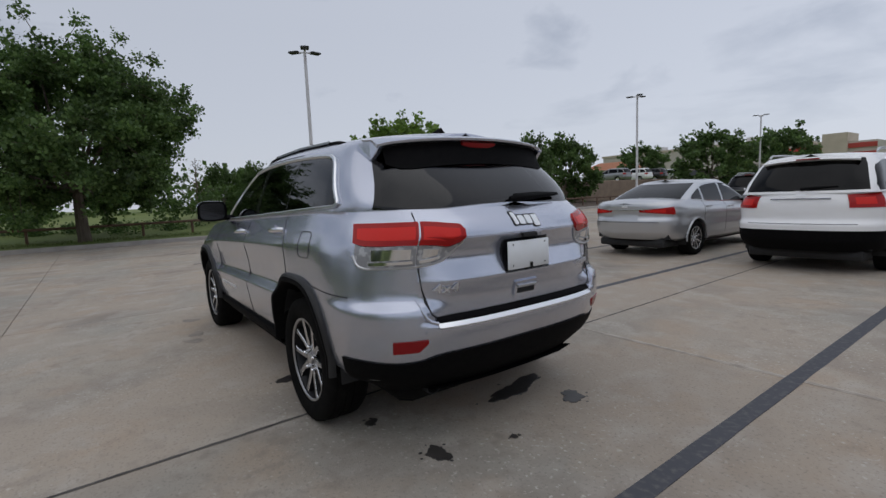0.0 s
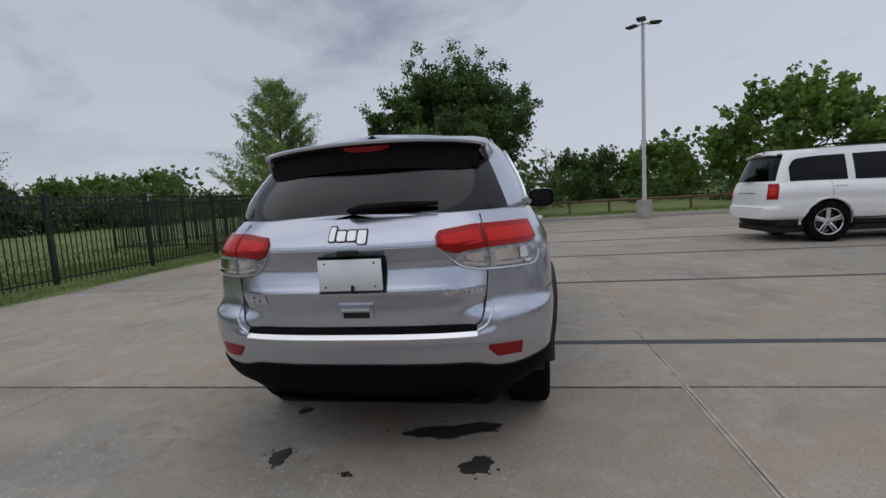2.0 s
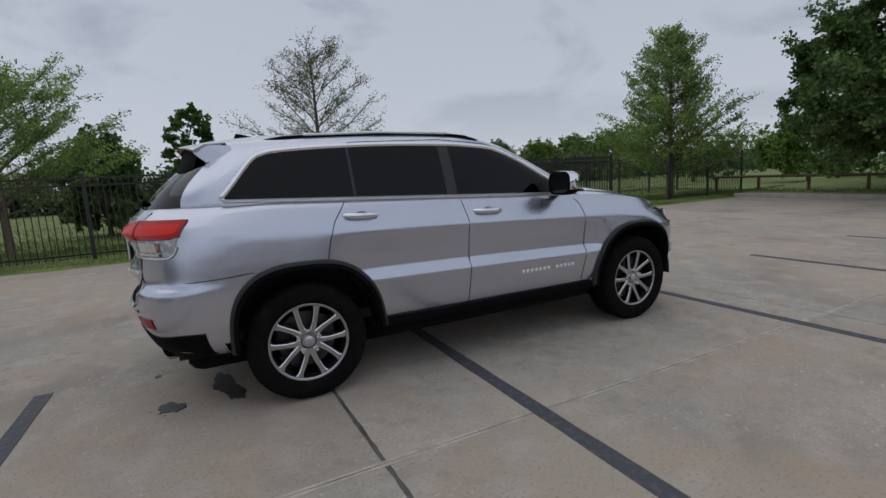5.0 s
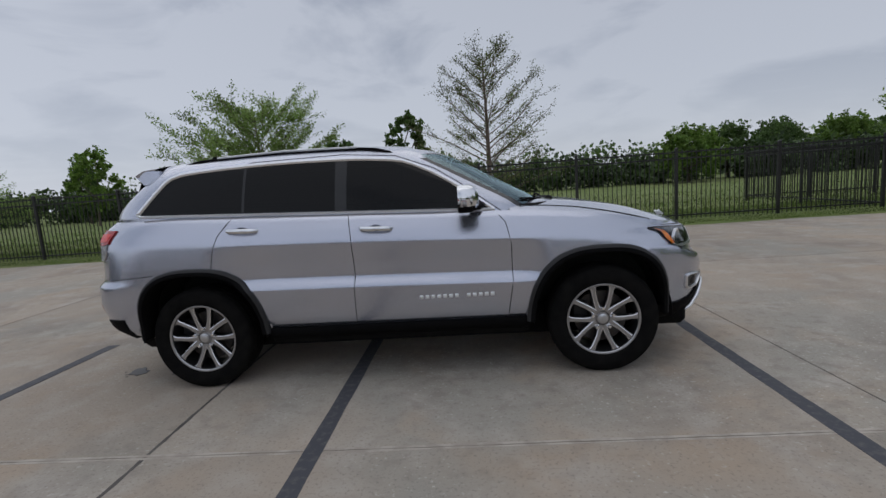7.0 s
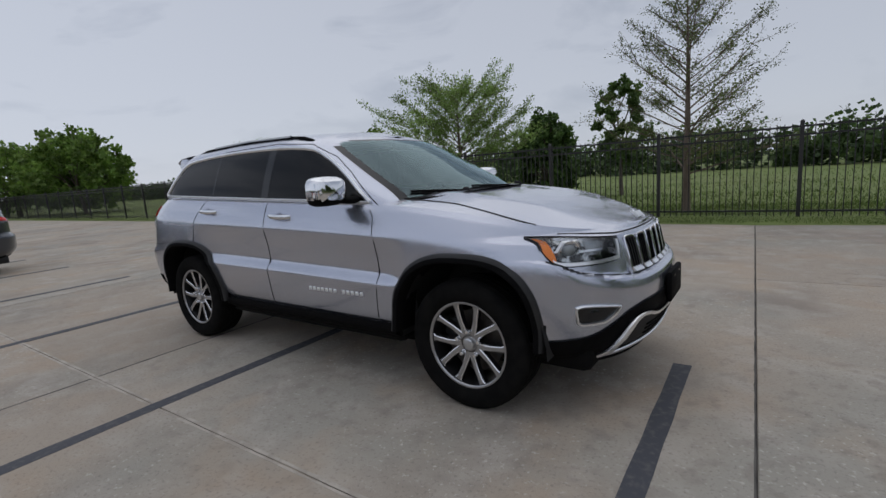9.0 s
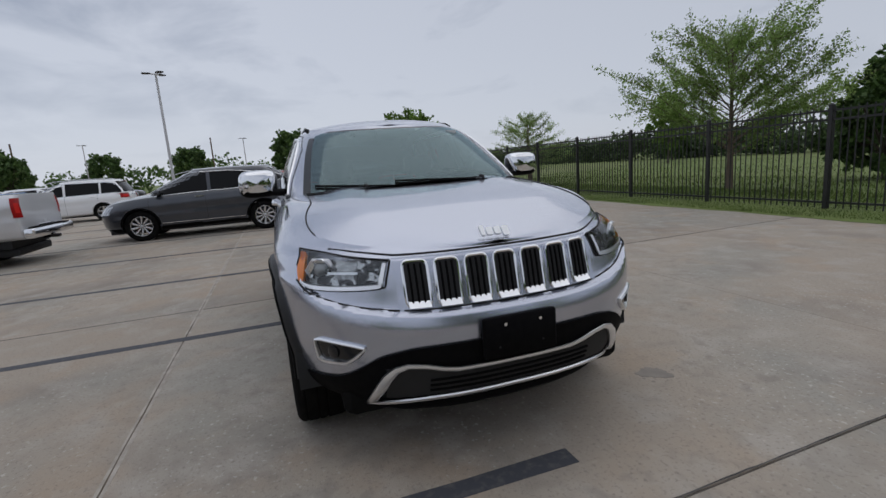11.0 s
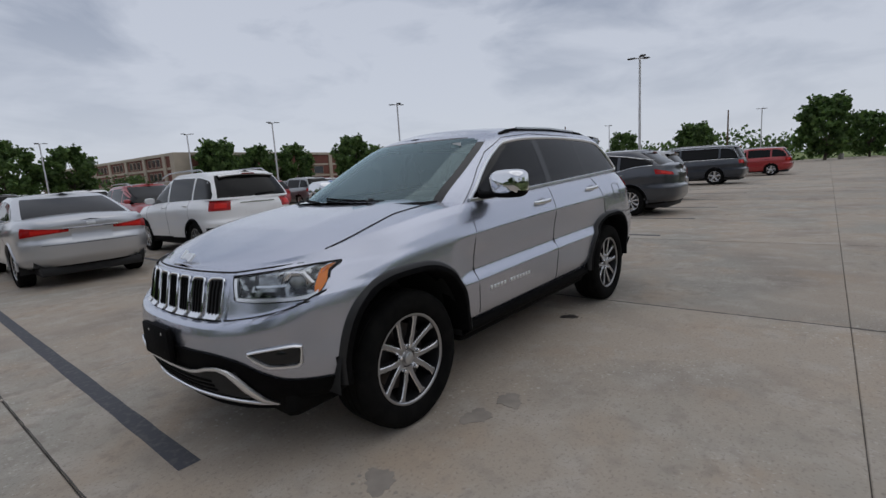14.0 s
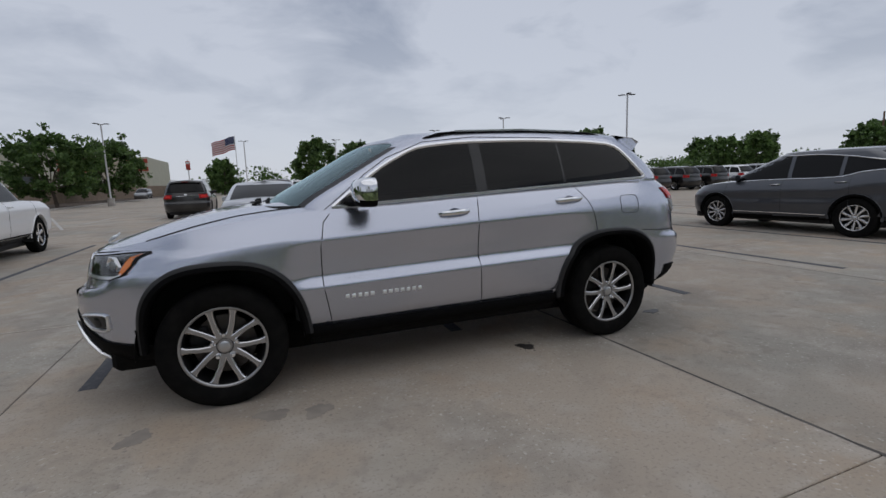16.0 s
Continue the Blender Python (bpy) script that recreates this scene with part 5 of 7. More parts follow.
    for y in span(-0.590, 0.590, 24):
        e = abs(y) / 0.62
        zt = 1.690 - 0.030 * e ** 2
        tip = -2.085 + 0.11 * e ** 2.5
        dz = 0.178 + 0.020 * e ** 2 - 0.09 * e ** 14
        under += [(tip + 0.026, y, zt - 0.048), (tip + 0.03, y, zt - 0.060), (green.rx(y, zt - dz) - 0.006, y, zt - dz)]
    obj("spoiler_underside", under, grid_faces(25, 3), PLASTIC, spoiler)
    obj("stop_lamp", *patch_data(span(-0.125, 0.125, 10), lambda y: 1.602 + 1.2 * y * y, lambda y: 1.634, lambda y, z, l: (-2.066 - l + 0.3 * y * y - (z - 1.62) * 0.5, y, z), 2, 0.004, 0.02), RED_DEEP, spoiler)
    for s in (1, -1):
        cheek = [(-1.78, 0.640, 1.640), (-1.90, 0.634, 1.642), (-1.975, 0.628, 1.622), (-1.985, 0.622, 1.602), (-1.965, 0.624, 1.578), (-1.92, 0.640, 1.540), (-1.78, 0.668, 1.560)]
        n = len(cheek)
        v = [(x, s * y, z) for x, y, z in cheek] + [(x + 0.006, s * (y - 0.022), z - 0.004) for x, y, z in cheek]
        f = [tuple(range(n)), tuple(range(2 * n - 1, n - 1, -1))] + [(k, n + k, n + (k + 1) % n, (k + 1) % n) for k in range(n)]
        obj("spoiler_cheek", v, f if s < 0 else [tuple(reversed(q)) for q in f], SILVER, spoiler, False)
    # rear wiper
    wp = [(-2.335, 0.02, 1.303), (-2.345, -0.01, 1.305), (-2.335, -0.14, 1.312), (-2.318, -0.28, 1.318), (-2.298, -0.41, 1.316)]
    w = tube("rear_wiper", wp, [0.020, 0.030, 0.027, 0.021, 0.008], PLASTIC, car, 10, False, 0.7)
    tube("wiper_blade", [(-2.326, -0.02, 1.322), (-2.318, -0.22, 1.328), (-2.294, -0.41, 1.320)], 0.009, RUBBER, w, 6)
    # shark fin
    fin = []
    for t in span(0, 1, 8):
        h = 0.068 * (1 - t) ** 0.7 * min(t * 9 + 0.2, 1)
        for yy, zz in ((-0.035, 0), (-0.012, h * 0.8), (0, h), (0.012, h * 0.8), (0.035, 0)):
            fin.append((-1.72 + 0.19 * t, yy * (1 - 0.6 * t), 1.712 + zz + 0.016 * t))
    obj("roof_antenna", fin, grid_faces(9, 5), PLASTIC, car)
    # front wipers
    for y0, y1 in ((0.42, -0.18), (-0.22, -0.66)):
        pts = [(green.fx(y, 1.212 + 0.004 * i) + 0.02, y, 1.214 + 0.004 * i) for i, y in enumerate(span(y0, y1, 8))]
        w = tube("windscreen_wiper", pts, [0.013, 0.011, 0.009, 0.008, 0.008, 0.008, 0.007, 0.007, 0.006], PLASTIC, car, 6)
        tube("wiper_blade", [(x + 0.004, y, z - 0.014) for x, y, z in pts[2:]], 0.006, RUBBER, w, 5)
    v = []
    for y in span(-0.72, 0.72, 24):
        v += [(green.fx(y, 1.20) + 0.10, y, 1.198 + 0.03 * (1 - (y / 0.72) ** 2)), (green.fx(y, 1.21) + 0.02, y, 1.205 + 0.01 * (1 - (y / 0.72) ** 2)), (green.fx(y, 1.22) - 0.03, y, 1.20)]
    obj("cowl_panel", v, grid_faces(25, 3), PLASTIC, car)
    for y in (-0.38, 0.38):
        tube("washer_jet", [(1.22, y, 1.222), (1.20, y, 1.236), (1.17, y, 1.236)], 0.010, GAP, car, 6)
    # screen border and stickers
    box("inspection_sticker", 0.395, 0.397, 0.44, 0.52, 1.555, 1.59, PAPER, car)
    # cabin: floor, dashboard, wheel, seats, mirror
    # underside boxes set low and near black to deepen the shade beneath
    box("underbody", -1.70, 1.80, -0.64, 0.64, 0.21, 0.42, UNDER, car, 0.06)
    box("rear_floor", -2.16, -1.65, -0.66, 0.66, 0.245, 0.42, UNDER, car, 0.05)
    box("front_floor", 1.75, 2.10, -0.72, 0.72, 0.26, 0.42, UNDER, car, 0.03)
    box("floor_pan", -0.95, 0.95, -0.86, 0.86, 0.30, 0.40, UNDER, car, 0.02)
    box("cabin_floor", -2.1, 1.0, -0.76, 0.76, 0.43, 0.50, CABIN, car)
    box("bulkhead", 0.98, 1.02, -0.78, 0.78, 0.45, 1.14, CABIN, car)
    box("load_bay_cover", -2.25, -1.1, -0.74, 0.74, 1.10, 1.13, CABIN, car)
    v = []
    for y in span(-0.76, 0.76, 16):
        for x, z in ((1.02, 1.165), (0.75, 1.19), (0.55, 1.175), (0.48, 1.12), (0.50, 0.9)):
            v.append((x, y, z + (0.035 * math.exp(-((y - 0.37) / 0.18) ** 2) if x < 0.8 else 0)))
    obj("dashboard", v, grid_faces(17, 5), DASH, car)
    ring = [(0.36 + 0.07 * math.sin(g), 0.37 + 0.185 * math.cos(g), 1.10 + 0.17 * math.sin(g)) for g in span(0, 2 * math.pi * 23 / 24, 23)]
    tube("steering_wheel", ring, 0.016, CABIN, car, 8, True)
    for x0, zt in ((-0.25, 1.38),):
        for y in (0.37, -0.37):
            back = box("seat", x0 - 0.10, x0 + 0.08, y - 0.24, y + 0.24, 0.6, zt - 0.16, SEAT, car, 0.05)
            box("headrest", x0 - 0.09, x0 + 0.03, y - 0.13, y + 0.13, zt - 0.13, zt + 0.04, SEAT, back, 0.04)
            box("seat_cushion", x0, x0 + 0.52, y - 0.25, y + 0.25, 0.5, 0.68, SEAT, back, 0.05)
    box("inside_mirror", 0.36, 0.39, -0.13, 0.13, 1.55, 1.62, CABIN, car, 0.012)
    # lettering on the tailgate
    for words, y, z, size in (("4x4", 0.515, 0.885, 0.062), ("LIMITED", -0.52, 0.905, 0.036)):
        tv, tf = text_data(words, size, 0.003, 1.12)
        obj("lettering", [(low.rx(y - p[0] * 1.25, z + p[1]) - 0.009 - p[2], y - p[0] * 1.25, z + p[1]) for p in tv], tf, BRIGHT_TRIM, car, False, "silver letters reading " + words)
    return car


main_suv = build_main_suv()


# ---------- the other cars ----------
def lite_wheel(R):
    """Tyre and rim alone, for cars in the far rows."""
    key = "lite" + str(R)
    if key not in WHEELS:
        t = obj("wheel", *lathe_data([(R * 0.62, 0.09), (R * 0.8, 0.115), (R * 0.97, 0.10), (R, 0.0), (R * 0.97, -0.1), (R * 0.6, -0.1)], 20), RUBBER)
        r = obj("rim", *lathe_data([(R * 0.64, 0.095), (R * 0.58, 0.07), (R * 0.3, 0.05), (0.0, 0.06)], 16), ALLOY)
        WHEELS[key] = [("wheel", t.data), ("rim", r.data)]
        for o in (t, r):
            bpy.data.objects.remove(o)
    return WHEELS[key]


def build_car(name, label, at, P):
    """A parked car from a table of its main lines; heading along its own +x."""
    car = empty(name, at, label, "car", "parked cars")
    L, H, W = P["L"], P["H"], P["W"]
    fr, re, belt = P["front"], P["rear"], P["belt"]
    zl = P.get("zlo", 0.26)
    low = Shell(knots([(re, zl + 0.07), (0, zl), (fr, zl - 0.02)]), smooth_knots(P["top"]),
                [(0.0, W * 0.86), (0.06, W * 0.945), (0.2, W * 0.975), (0.4, W * 0.99), (0.55, W * 0.985), (0.70, W), (0.78, W * 0.995), (0.86, W * 0.975), (0.94, W * 0.94), (1.0, W * 0.90)],
                smooth_knots(P["xf"]), smooth_knots(P["xr"]), P.get("df", 0.8), P.get("dr", 0.7), P.get("nf", 2.6), P.get("nr", 3.0))
    roof = smooth_knots(P["roof"])
    green = Shell(lambda x: low.zhi(x) - 0.012, roof,
                  [(0.0, W * 0.905), (0.25, W * 0.87), (0.5, W * 0.825), (0.75, W * 0.775), (0.9, W * 0.73), (1.0, W * 0.66)],
                  smooth_knots(P["gxf"]), smooth_knots(P["gxr"]), P.get("gdf", 0.5), P.get("gdr", 0.35), 2.5, P.get("gnr", 2.8))
    wx0, wx1 = P["wheels"]
    R, rim = P["R"], P["rim"]
    paint = P["paint"]
    lite = P.get("lite", False)

    def sort_low(x, y, z):
        for wx in (wx0, wx1):
            if abs(y) > W * 0.6 and (x - wx) ** 2 + (z - R) ** 2 < (R * 1.13) ** 2:
                return None
        if z < P.get("clad", 0.0) or (z < P.get("clad_end", 0.0) and (x < re + 0.5 or x > fr - 0.4)):
            return "lower_cladding" if P.get("clad", 0.0) > 0 else "front_cladding" if x > 0 else "rear_cladding"
        return "body"
    fs = [0, 0.06, 0.13, 0.2, 0.3, 0.4, 0.5, 0.55, 0.62, 0.70, 0.74, 0.78, 0.82, 0.86, 0.9, 0.94, 0.97, 1.0]
    verts, parts, half = low.build(fs[::2] + fs[-1:] if lite else span(0, 0.5, 18) + span(0.53, 1.0, 13), *((8, 22) if lite else (18, 50)), sort_low)
    for key, faces in parts.items():
        obj(key, *compact(verts, faces), paint if key == "body" else PLASTIC, car)
    obj("bonnet_and_deck", *Shell.lid(half[-1], lambda x, y, ye: P.get("crown", 0.06) * (1 - min(abs(y) / max(ye, 1e-3), 1) ** 2.2) * min(1, max(fr - x, 0) / 0.4, max(x - re, 0) / 0.25 + 0.05), 8), paint, car)

    def sort_green(x, y, z):
        f, w = green.frac(x, z), green.width(x, green.frac(x, z))
        if x > green.xf(z) - 0.46 and abs(y) / w < 0.9 and 0.06 < f < 0.94:
            return "windscreen"
        if x < green.xr(z) + 0.31 and abs(y) / w < 0.88 and P.get("rlow", 0.06) < f < 0.90:
            return "rear_window"
        return "upper_body"
    verts, parts, gh = green.build([0, 0.03, 0.06, 0.12, 0.25, 0.38, 0.5, 0.62, 0.75, 0.84, 0.9, 0.94, 0.97, 1.0] if lite else span(0, 1.0, 28), *((8, 16) if lite else (24, 34)), sort_green)
    for key, faces in parts.items():
        obj(key, *compact(verts, faces), paint if key == "upper_body" else DARK_GLASS if key == "rear_window" else P.get("screen", DARK_GLASS), car)
    obj("roof", *Shell.lid(gh[-1], lambda x, y, ye: 0.04 * (1 - min(abs(y) / max(ye, 1e-3), 1) ** 2.2), 8), paint, car)
    for s in (1, -1):
        put = lambda x, z, l: (x, s * (green.y(x, z) + l), z)
        wt = smooth_knots(P["wtop"])
        for a, b in P["windows"]:
            d = patch_data(span(a, b, 14), lambda x: min(low.zhi(x) + 0.012, wt(x) - 0.01), wt, put, 5, 0.004, 0.015)
            obj("side_window", *d, DARK_GLASS, car)
        if P.get("chrome", False):
            a, b = P["windows"][0][0], P["windows"][-1][1]
            tube("window_trim", [put(x, low.zhi(x) + 0.006, 0.004) for x in span(a, b, 20)], 0.009, CHROME, car, 5)
            if P["chrome"] == 2:
                tube("window_trim", [put(x, wt(x) + 0.004, 0.004) for x in span(a, b, 24)], 0.009, CHROME, car, 5)
        lput = lambda x, z, l: (x, s * (low.y(x, z) + l), z)
        for gx in () if lite else P["gaps"]:
            tube("panel_gap", [lput(gx, z, -0.0005) for z in span(0.36, low.zhi(gx), 14)], 0.004, GAP, car, 4)
        for hx in () if lite else P["handles"]:
            hz = low.zhi(hx) - 0.10
            y = low.y(hx, hz)
            tube("door_handle", [(hx - 0.10, s * y, hz), (hx - 0.08, s * (y + 0.03), hz), (hx + 0.08, s * (y + 0.03), hz), (hx + 0.10, s * y, hz)], 0.014, P.get("handle", paint), car, 6)
        for wx in (wx0, wx1):
            if lite:
                put_wheel(lite_wheel(R), car, wx, s * (W - 0.14), R * 0.995)
                continue
            rings = []
            for rr, l in ((R * 1.10, -0.07), (R * 1.105, 0.006), (R * 1.125, 0.010), (R * 1.20, 0.008), (R * 1.22, -0.004)):
                for g in span(-0.10, math.pi + 0.10, 30):
                    ax, az = wx + rr * math.cos(g), R + rr * math.sin(g)
                    rings.append((ax, s * (low.y(ax, max(az, 0.46)) + l), az))
            obj("wheel_arch_trim", rings, grid_faces(5, 31), PLASTIC if P.get("clad", 0.0) > 0.36 else paint, car)
            put_wheel(wheel_meshes(P["style"] + str(R), R, rim, 0.115, P["style"], P.get("alloy", ALLOY), ALLOY_DARK), car, wx, s * (W - 0.14), R * 0.995)
            r0 = [(wx + R * 1.14 * math.cos(g), R + R * 1.14 * math.sin(g)) for g in span(-0.3, math.pi + 0.3, 20)]
            obj("wheel_house", [(x, s * (W - 0.04), z) for x, z in r0] + [(x, s * W * 0.5, z) for x, z in r0], grid_faces(2, 21), CABIN, car)
            tube("arch_lip", [(x, s * (min(low.y(x, max(z, 0.34)), W) + 0.004), z) for x, z in r0 if z > 0.30], 0.022 if P.get("clad", 0) else 0.012, PLASTIC if P.get("clad", 0) else paint, car, 6)
        if lite:
            a0, a1, z0, z1, z2, z3 = P["tail"]
            def capR(a, z, l):
                c, q = math.cos(radians(a)) ** (2 / low.nr), math.sin(radians(a)) ** (2 / low.nr)
                x = low.xr(z) + low.dr - low.dr * c
                return (x - l, s * (low.width(x, low.frac(x, z)) * q + l), z)
            obj("tail_lamp", *patch_data(span(a0, a1, 4), lambda a: z0, lambda a: z1, capR, 2, 0.02, 0.03), RED_LENS, car)
            continue
        mx = P["mirror"]
        mz = low.zhi(mx) + 0.09
        my = green.y(mx, mz) + 0.14
        v = []
        for dx, sc in ((-0.05, 0.85), (-0.03, 1.0), (0.03, 0.95), (0.08, 0.55), (0.09, 0.0)):
            for k in range(14):
                g = 2 * math.pi * k / 14
                v.append((mx + dx, s * (my + 0.10 * sc * math.copysign(abs(math.cos(g)) ** 0.6, math.cos(g))), mz + 0.07 * sc * math.copysign(abs(math.sin(g)) ** 0.6, math.sin(g))))
        mir = obj("side_mirror", v, grid_faces(5, 14, True) + [tuple(range(14))], P.get("mirror_paint", paint), car)
        tube("mirror_stalk", [(mx + 0.05, s * (my - 0.17), mz - 0.07), (mx + 0.02, s * (my - 0.05), mz - 0.05)], 0.03, PLASTIC, mir, 6)

        def capR(a, z, l):
            c, q = math.cos(radians(a)) ** (2 / low.nr), math.sin(radians(a)) ** (2 / low.nr)
            x = low.xr(z) + low.dr - low.dr * c
            y = low.width(x, low.frac(x, z)) * q
            return (x - l * math.cos(radians(a)), s * (y + l * math.sin(radians(a))), z)

        def capF(a, z, l):
            c, q = math.cos(radians(a)) ** (2 / low.nf), math.sin(radians(a)) ** (2 / low.nf)
            x = low.xf(z) - low.df + low.df * c
            y = low.width(x, low.frac(x, z)) * q
            return (x + l * math.cos(radians(a)), s * (y + l * math.sin(radians(a))), z)
        a0, a1, z0, z1, z2, z3 = P["tail"]
        tl = obj("tail_lamp", *patch_data(span(a0, a1, 12), lambda a: z0 + (z2 - z0) * (a - a0) / (a1 - a0), lambda a: z1 + (z3 - z1) * (a - a0) / (a1 - a0), capR, 4, 0.012, 0.03), RED_LENS, car)

        def lerp(p, q, a, k, p2, q2):
            u = (a - a0) / (a1 - a0)
            return (p + (q - p) * u) * (1 - k) + (p2 + (q2 - p2) * u) * k
        obj("lamp_band", *patch_data(span(a0 + (a1 - a0) * 0.15, a0 + (a1 - a0) * 0.7, 8), lambda a: lerp(z0, z2, a, 0.24, z1, z3), lambda a: lerp(z1, z3, a, 0.24, z0, z2), capR, 2, 0.0145, 0.004), P.get("tail2", RED_GLOW), tl)
        a0, a1, z0, z1 = P["head"]
        hl = obj("head_lamp", *patch_data(span(a0, a1, 10), lambda a: z0, lambda a: z1 + (a - a0) * 0.0015, capF, 3, 0.006, 0.03), LAMP_INNER, car)
        if P.get("sill", 0):
            tube("sill_trim", [lput(x, 0.36 if P["sill"] < 0 else P["sill"], 0.006) for x in span(wx0 + R * 1.25, wx1 - R * 1.25, 12)], 0.02, P.get("sill_mat", CHROME), car, 6, False, 0.6)
        if P.get("rails", 0):
            tube("roof_rail", [(x, s * (W * 0.70), roof(x) + 0.02 + (0.045 if 0.06 < (x - P["rails"][0]) / (P["rails"][1] - P["rails"][0]) < 0.94 else 0)) for x in span(*P["rails"], 16)], 0.017, P.get("rail_mat", SATIN), car, 6)
    rear = lambda y, z, l: (low.rx(y, z) - l, y, z)
    z = P["plate"]
    if lite:
        box("underbody", re + 0.25, fr - 0.25, -W * 0.75, W * 0.75, 0.20, 0.5, CABIN, car)
        return car
    obj("plate_recess", *patch_data(span(-0.27, 0.27, 6), lambda y: z - 0.10, lambda y: z + 0.08, rear, 2, 0.003, 0.01), P.get("recess", paint), car)
    if P.get("tag", False):
        obj("rear_plate", *patch_data(span(-0.155, 0.155, 4), lambda y: z - 0.075, lambda y: z + 0.065, rear, 2, 0.010, 0.008), P.get("plate_mat", PLATE_WHITE), car, True, "blank rear plate")
    tube("gate_trim", [rear(y, z + 0.115, 0.006) for y in span(-0.36, 0.36, 14)], 0.019, P.get("gate_trim", CHROME), car, 6, False, 0.7, None, "chrome bar across the gate")
    obj("maker_mark", *patch_data(span(-0.06, 0.06, 6), lambda y: z + 0.155 + 0.3 * y * y * 20 * 0.04, lambda y: z + 0.20 - 0.3 * y * y * 20 * 0.04, rear, 2, 0.008, 0.006), EMBLEM, car)
    tube("panel_gap", [rear(y, P["gate_low"], 0.0) for y in span(-W * 0.7, W * 0.7, 16)], 0.005, GAP, car, 4)
    if P.get("wiper", True):
        zr = low.zhi(re) + 0.05
        tube("rear_wiper", [(green.rx(0, zr) - 0.02, 0.0, zr), (green.rx(-0.2, zr + 0.02) - 0.015, -0.2, zr + 0.02), (green.rx(-0.42, zr + 0.03) - 0.012, -0.42, zr + 0.03)], [0.025, 0.014, 0.007], PLASTIC, car, 6)
    if P.get("spoiler", True):
        xr, zr = green.xr(roof(green.xr(1.6))), roof(re) + 0.0
        sp = []
        for y in span(-W * 0.62, W * 0.62, 12):
            e = (abs(y) / (W * 0.62)) ** 2
            sp += [(xr + 0.22, y, zr + 0.035 - 0.03 * e), (xr - 0.10 + 0.06 * e, y, zr + 0.005 - 0.03 * e), (xr - 0.12 + 0.06 * e, y, zr - 0.015 - 0.03 * e), (xr - 0.06, y, zr - 0.035 - 0.03 * e), (xr + 0.06, y, zr - 0.045 - 0.03 * e)]
        spo = obj("rear_spoiler", sp, grid_faces(13, 5), paint, car)
        obj("stop_lamp", *patch_data(span(-0.14, 0.14, 5), lambda y: zr - 0.014, lambda y: zr + 0.004, lambda y, zz, l: (xr - 0.121 - l, y, zz), 1, 0.003, 0.01), RED_DEEP, spo)
    box("underbody", re + 0.25, fr - 0.25, -W * 0.75, W * 0.75, 0.20, 0.34, CABIN, car, 0.02)
    box("cabin_floor", re + 0.3, green.xf(1.2) - 0.3, -W * 0.82, W * 0.82, 0.35, 0.6, CABIN, car)
    for x in P.get("seats", (-0.2,)):
        for y in (0.37, -0.37):
            st = box("seat", x - 0.1, x + 0.08, y - 0.23, y + 0.23, 0.5, roof(x) - 0.42, SEAT, car, 0.04)
            box("headrest", x - 0.09, x + 0.02, y - 0.12, y + 0.12, roof(x) - 0.40, roof(x) - 0.22, SEAT, st, 0.03)
    return car


def facing(x, y, deg, z=0.0):
    return pose(x, y, z, 0, 0, deg)


def suv_table(L, H, W, wb, belt, paint, R, **more):
    """Main lines of an ordinary SUV from its sizes; wheels at +-wb/2."""
    over = L - wb
    fr, re = wb / 2 + over * 0.47, -wb / 2 - over * 0.53
    P = dict(L=L, H=H, W=W / 2, front=fr, rear=re, belt=belt, paint=paint, R=R, rim=R * 0.63, wheels=(-wb / 2, wb / 2))
    hb = belt - 0.06
    P["top"] = [(re, belt + 0.03), (re + 0.6, belt + 0.035), (0.0, belt), (fr - 1.45, hb + 0.02), (fr - 0.9, hb - 0.02), (fr - 0.4, hb - 0.09), (fr, hb - 0.20)]
    P["xf"] = [(0.24, fr - 0.14), (0.4, fr - 0.03), (0.6, fr), (0.74, fr - 0.03), (hb - 0.2, fr - 0.08), (hb, fr - 0.25)]
    P["xr"] = [(0.33, re + 0.12), (0.5, re + 0.01), (0.7, re), (0.78, re + 0.06), (1.0, re + 0.07), (belt + 0.03, re + 0.12)]
    P["roof"] = [(re, H - 0.10), (re + 0.4, H - 0.075), (-0.6, H - 0.045), (0.2, H - 0.06), (fr - 1.9, H - 0.10), (fr, H - 0.10)]
    P["gxf"] = [(belt - 0.1, fr - 1.0), (belt + 0.1, fr - 1.25), (H - 0.25, fr - 1.75), (H - 0.08, fr - 2.1)]
    P["gxr"] = [(belt, re + 0.10), (belt + 0.15, re + 0.16), (H - 0.2, re + 0.36), (H - 0.08, re + 0.46)]
    ft = fr - 2.05
    P["wtop"] = [(re + 0.30, belt + 0.10), (re + 0.55, H - 0.22), (re + 1.0, H - 0.15), (0.0, H - 0.13), (ft, H - 0.17), (ft + 0.40, H - 0.36), (ft + 0.78, belt + 0.0)]
    P["windows"] = [(re + 0.32, re + 1.05), (re + 1.13, -0.12), (-0.03, ft + 0.74)]
    P["gaps"] = (re + 1.2, -0.08, ft + 0.85)
    P["handles"] = (re + 1.35, 0.06)
    P["mirror"] = ft + 0.62
    P["tail"] = (26, 64, belt - 0.20, belt - 0.02, belt - 0.19, belt - 0.01)
    P["head"] = (22, 58, hb - 0.34, hb - 0.20)
    P["plate"], P["gate_low"] = 0.92, 0.72
    P["rails"] = (-wb / 2 - 0.2, 0.55)
    P["seats"] = (0.0, -0.85)
    P["style"] = "five"
    P.update(more)
    return P


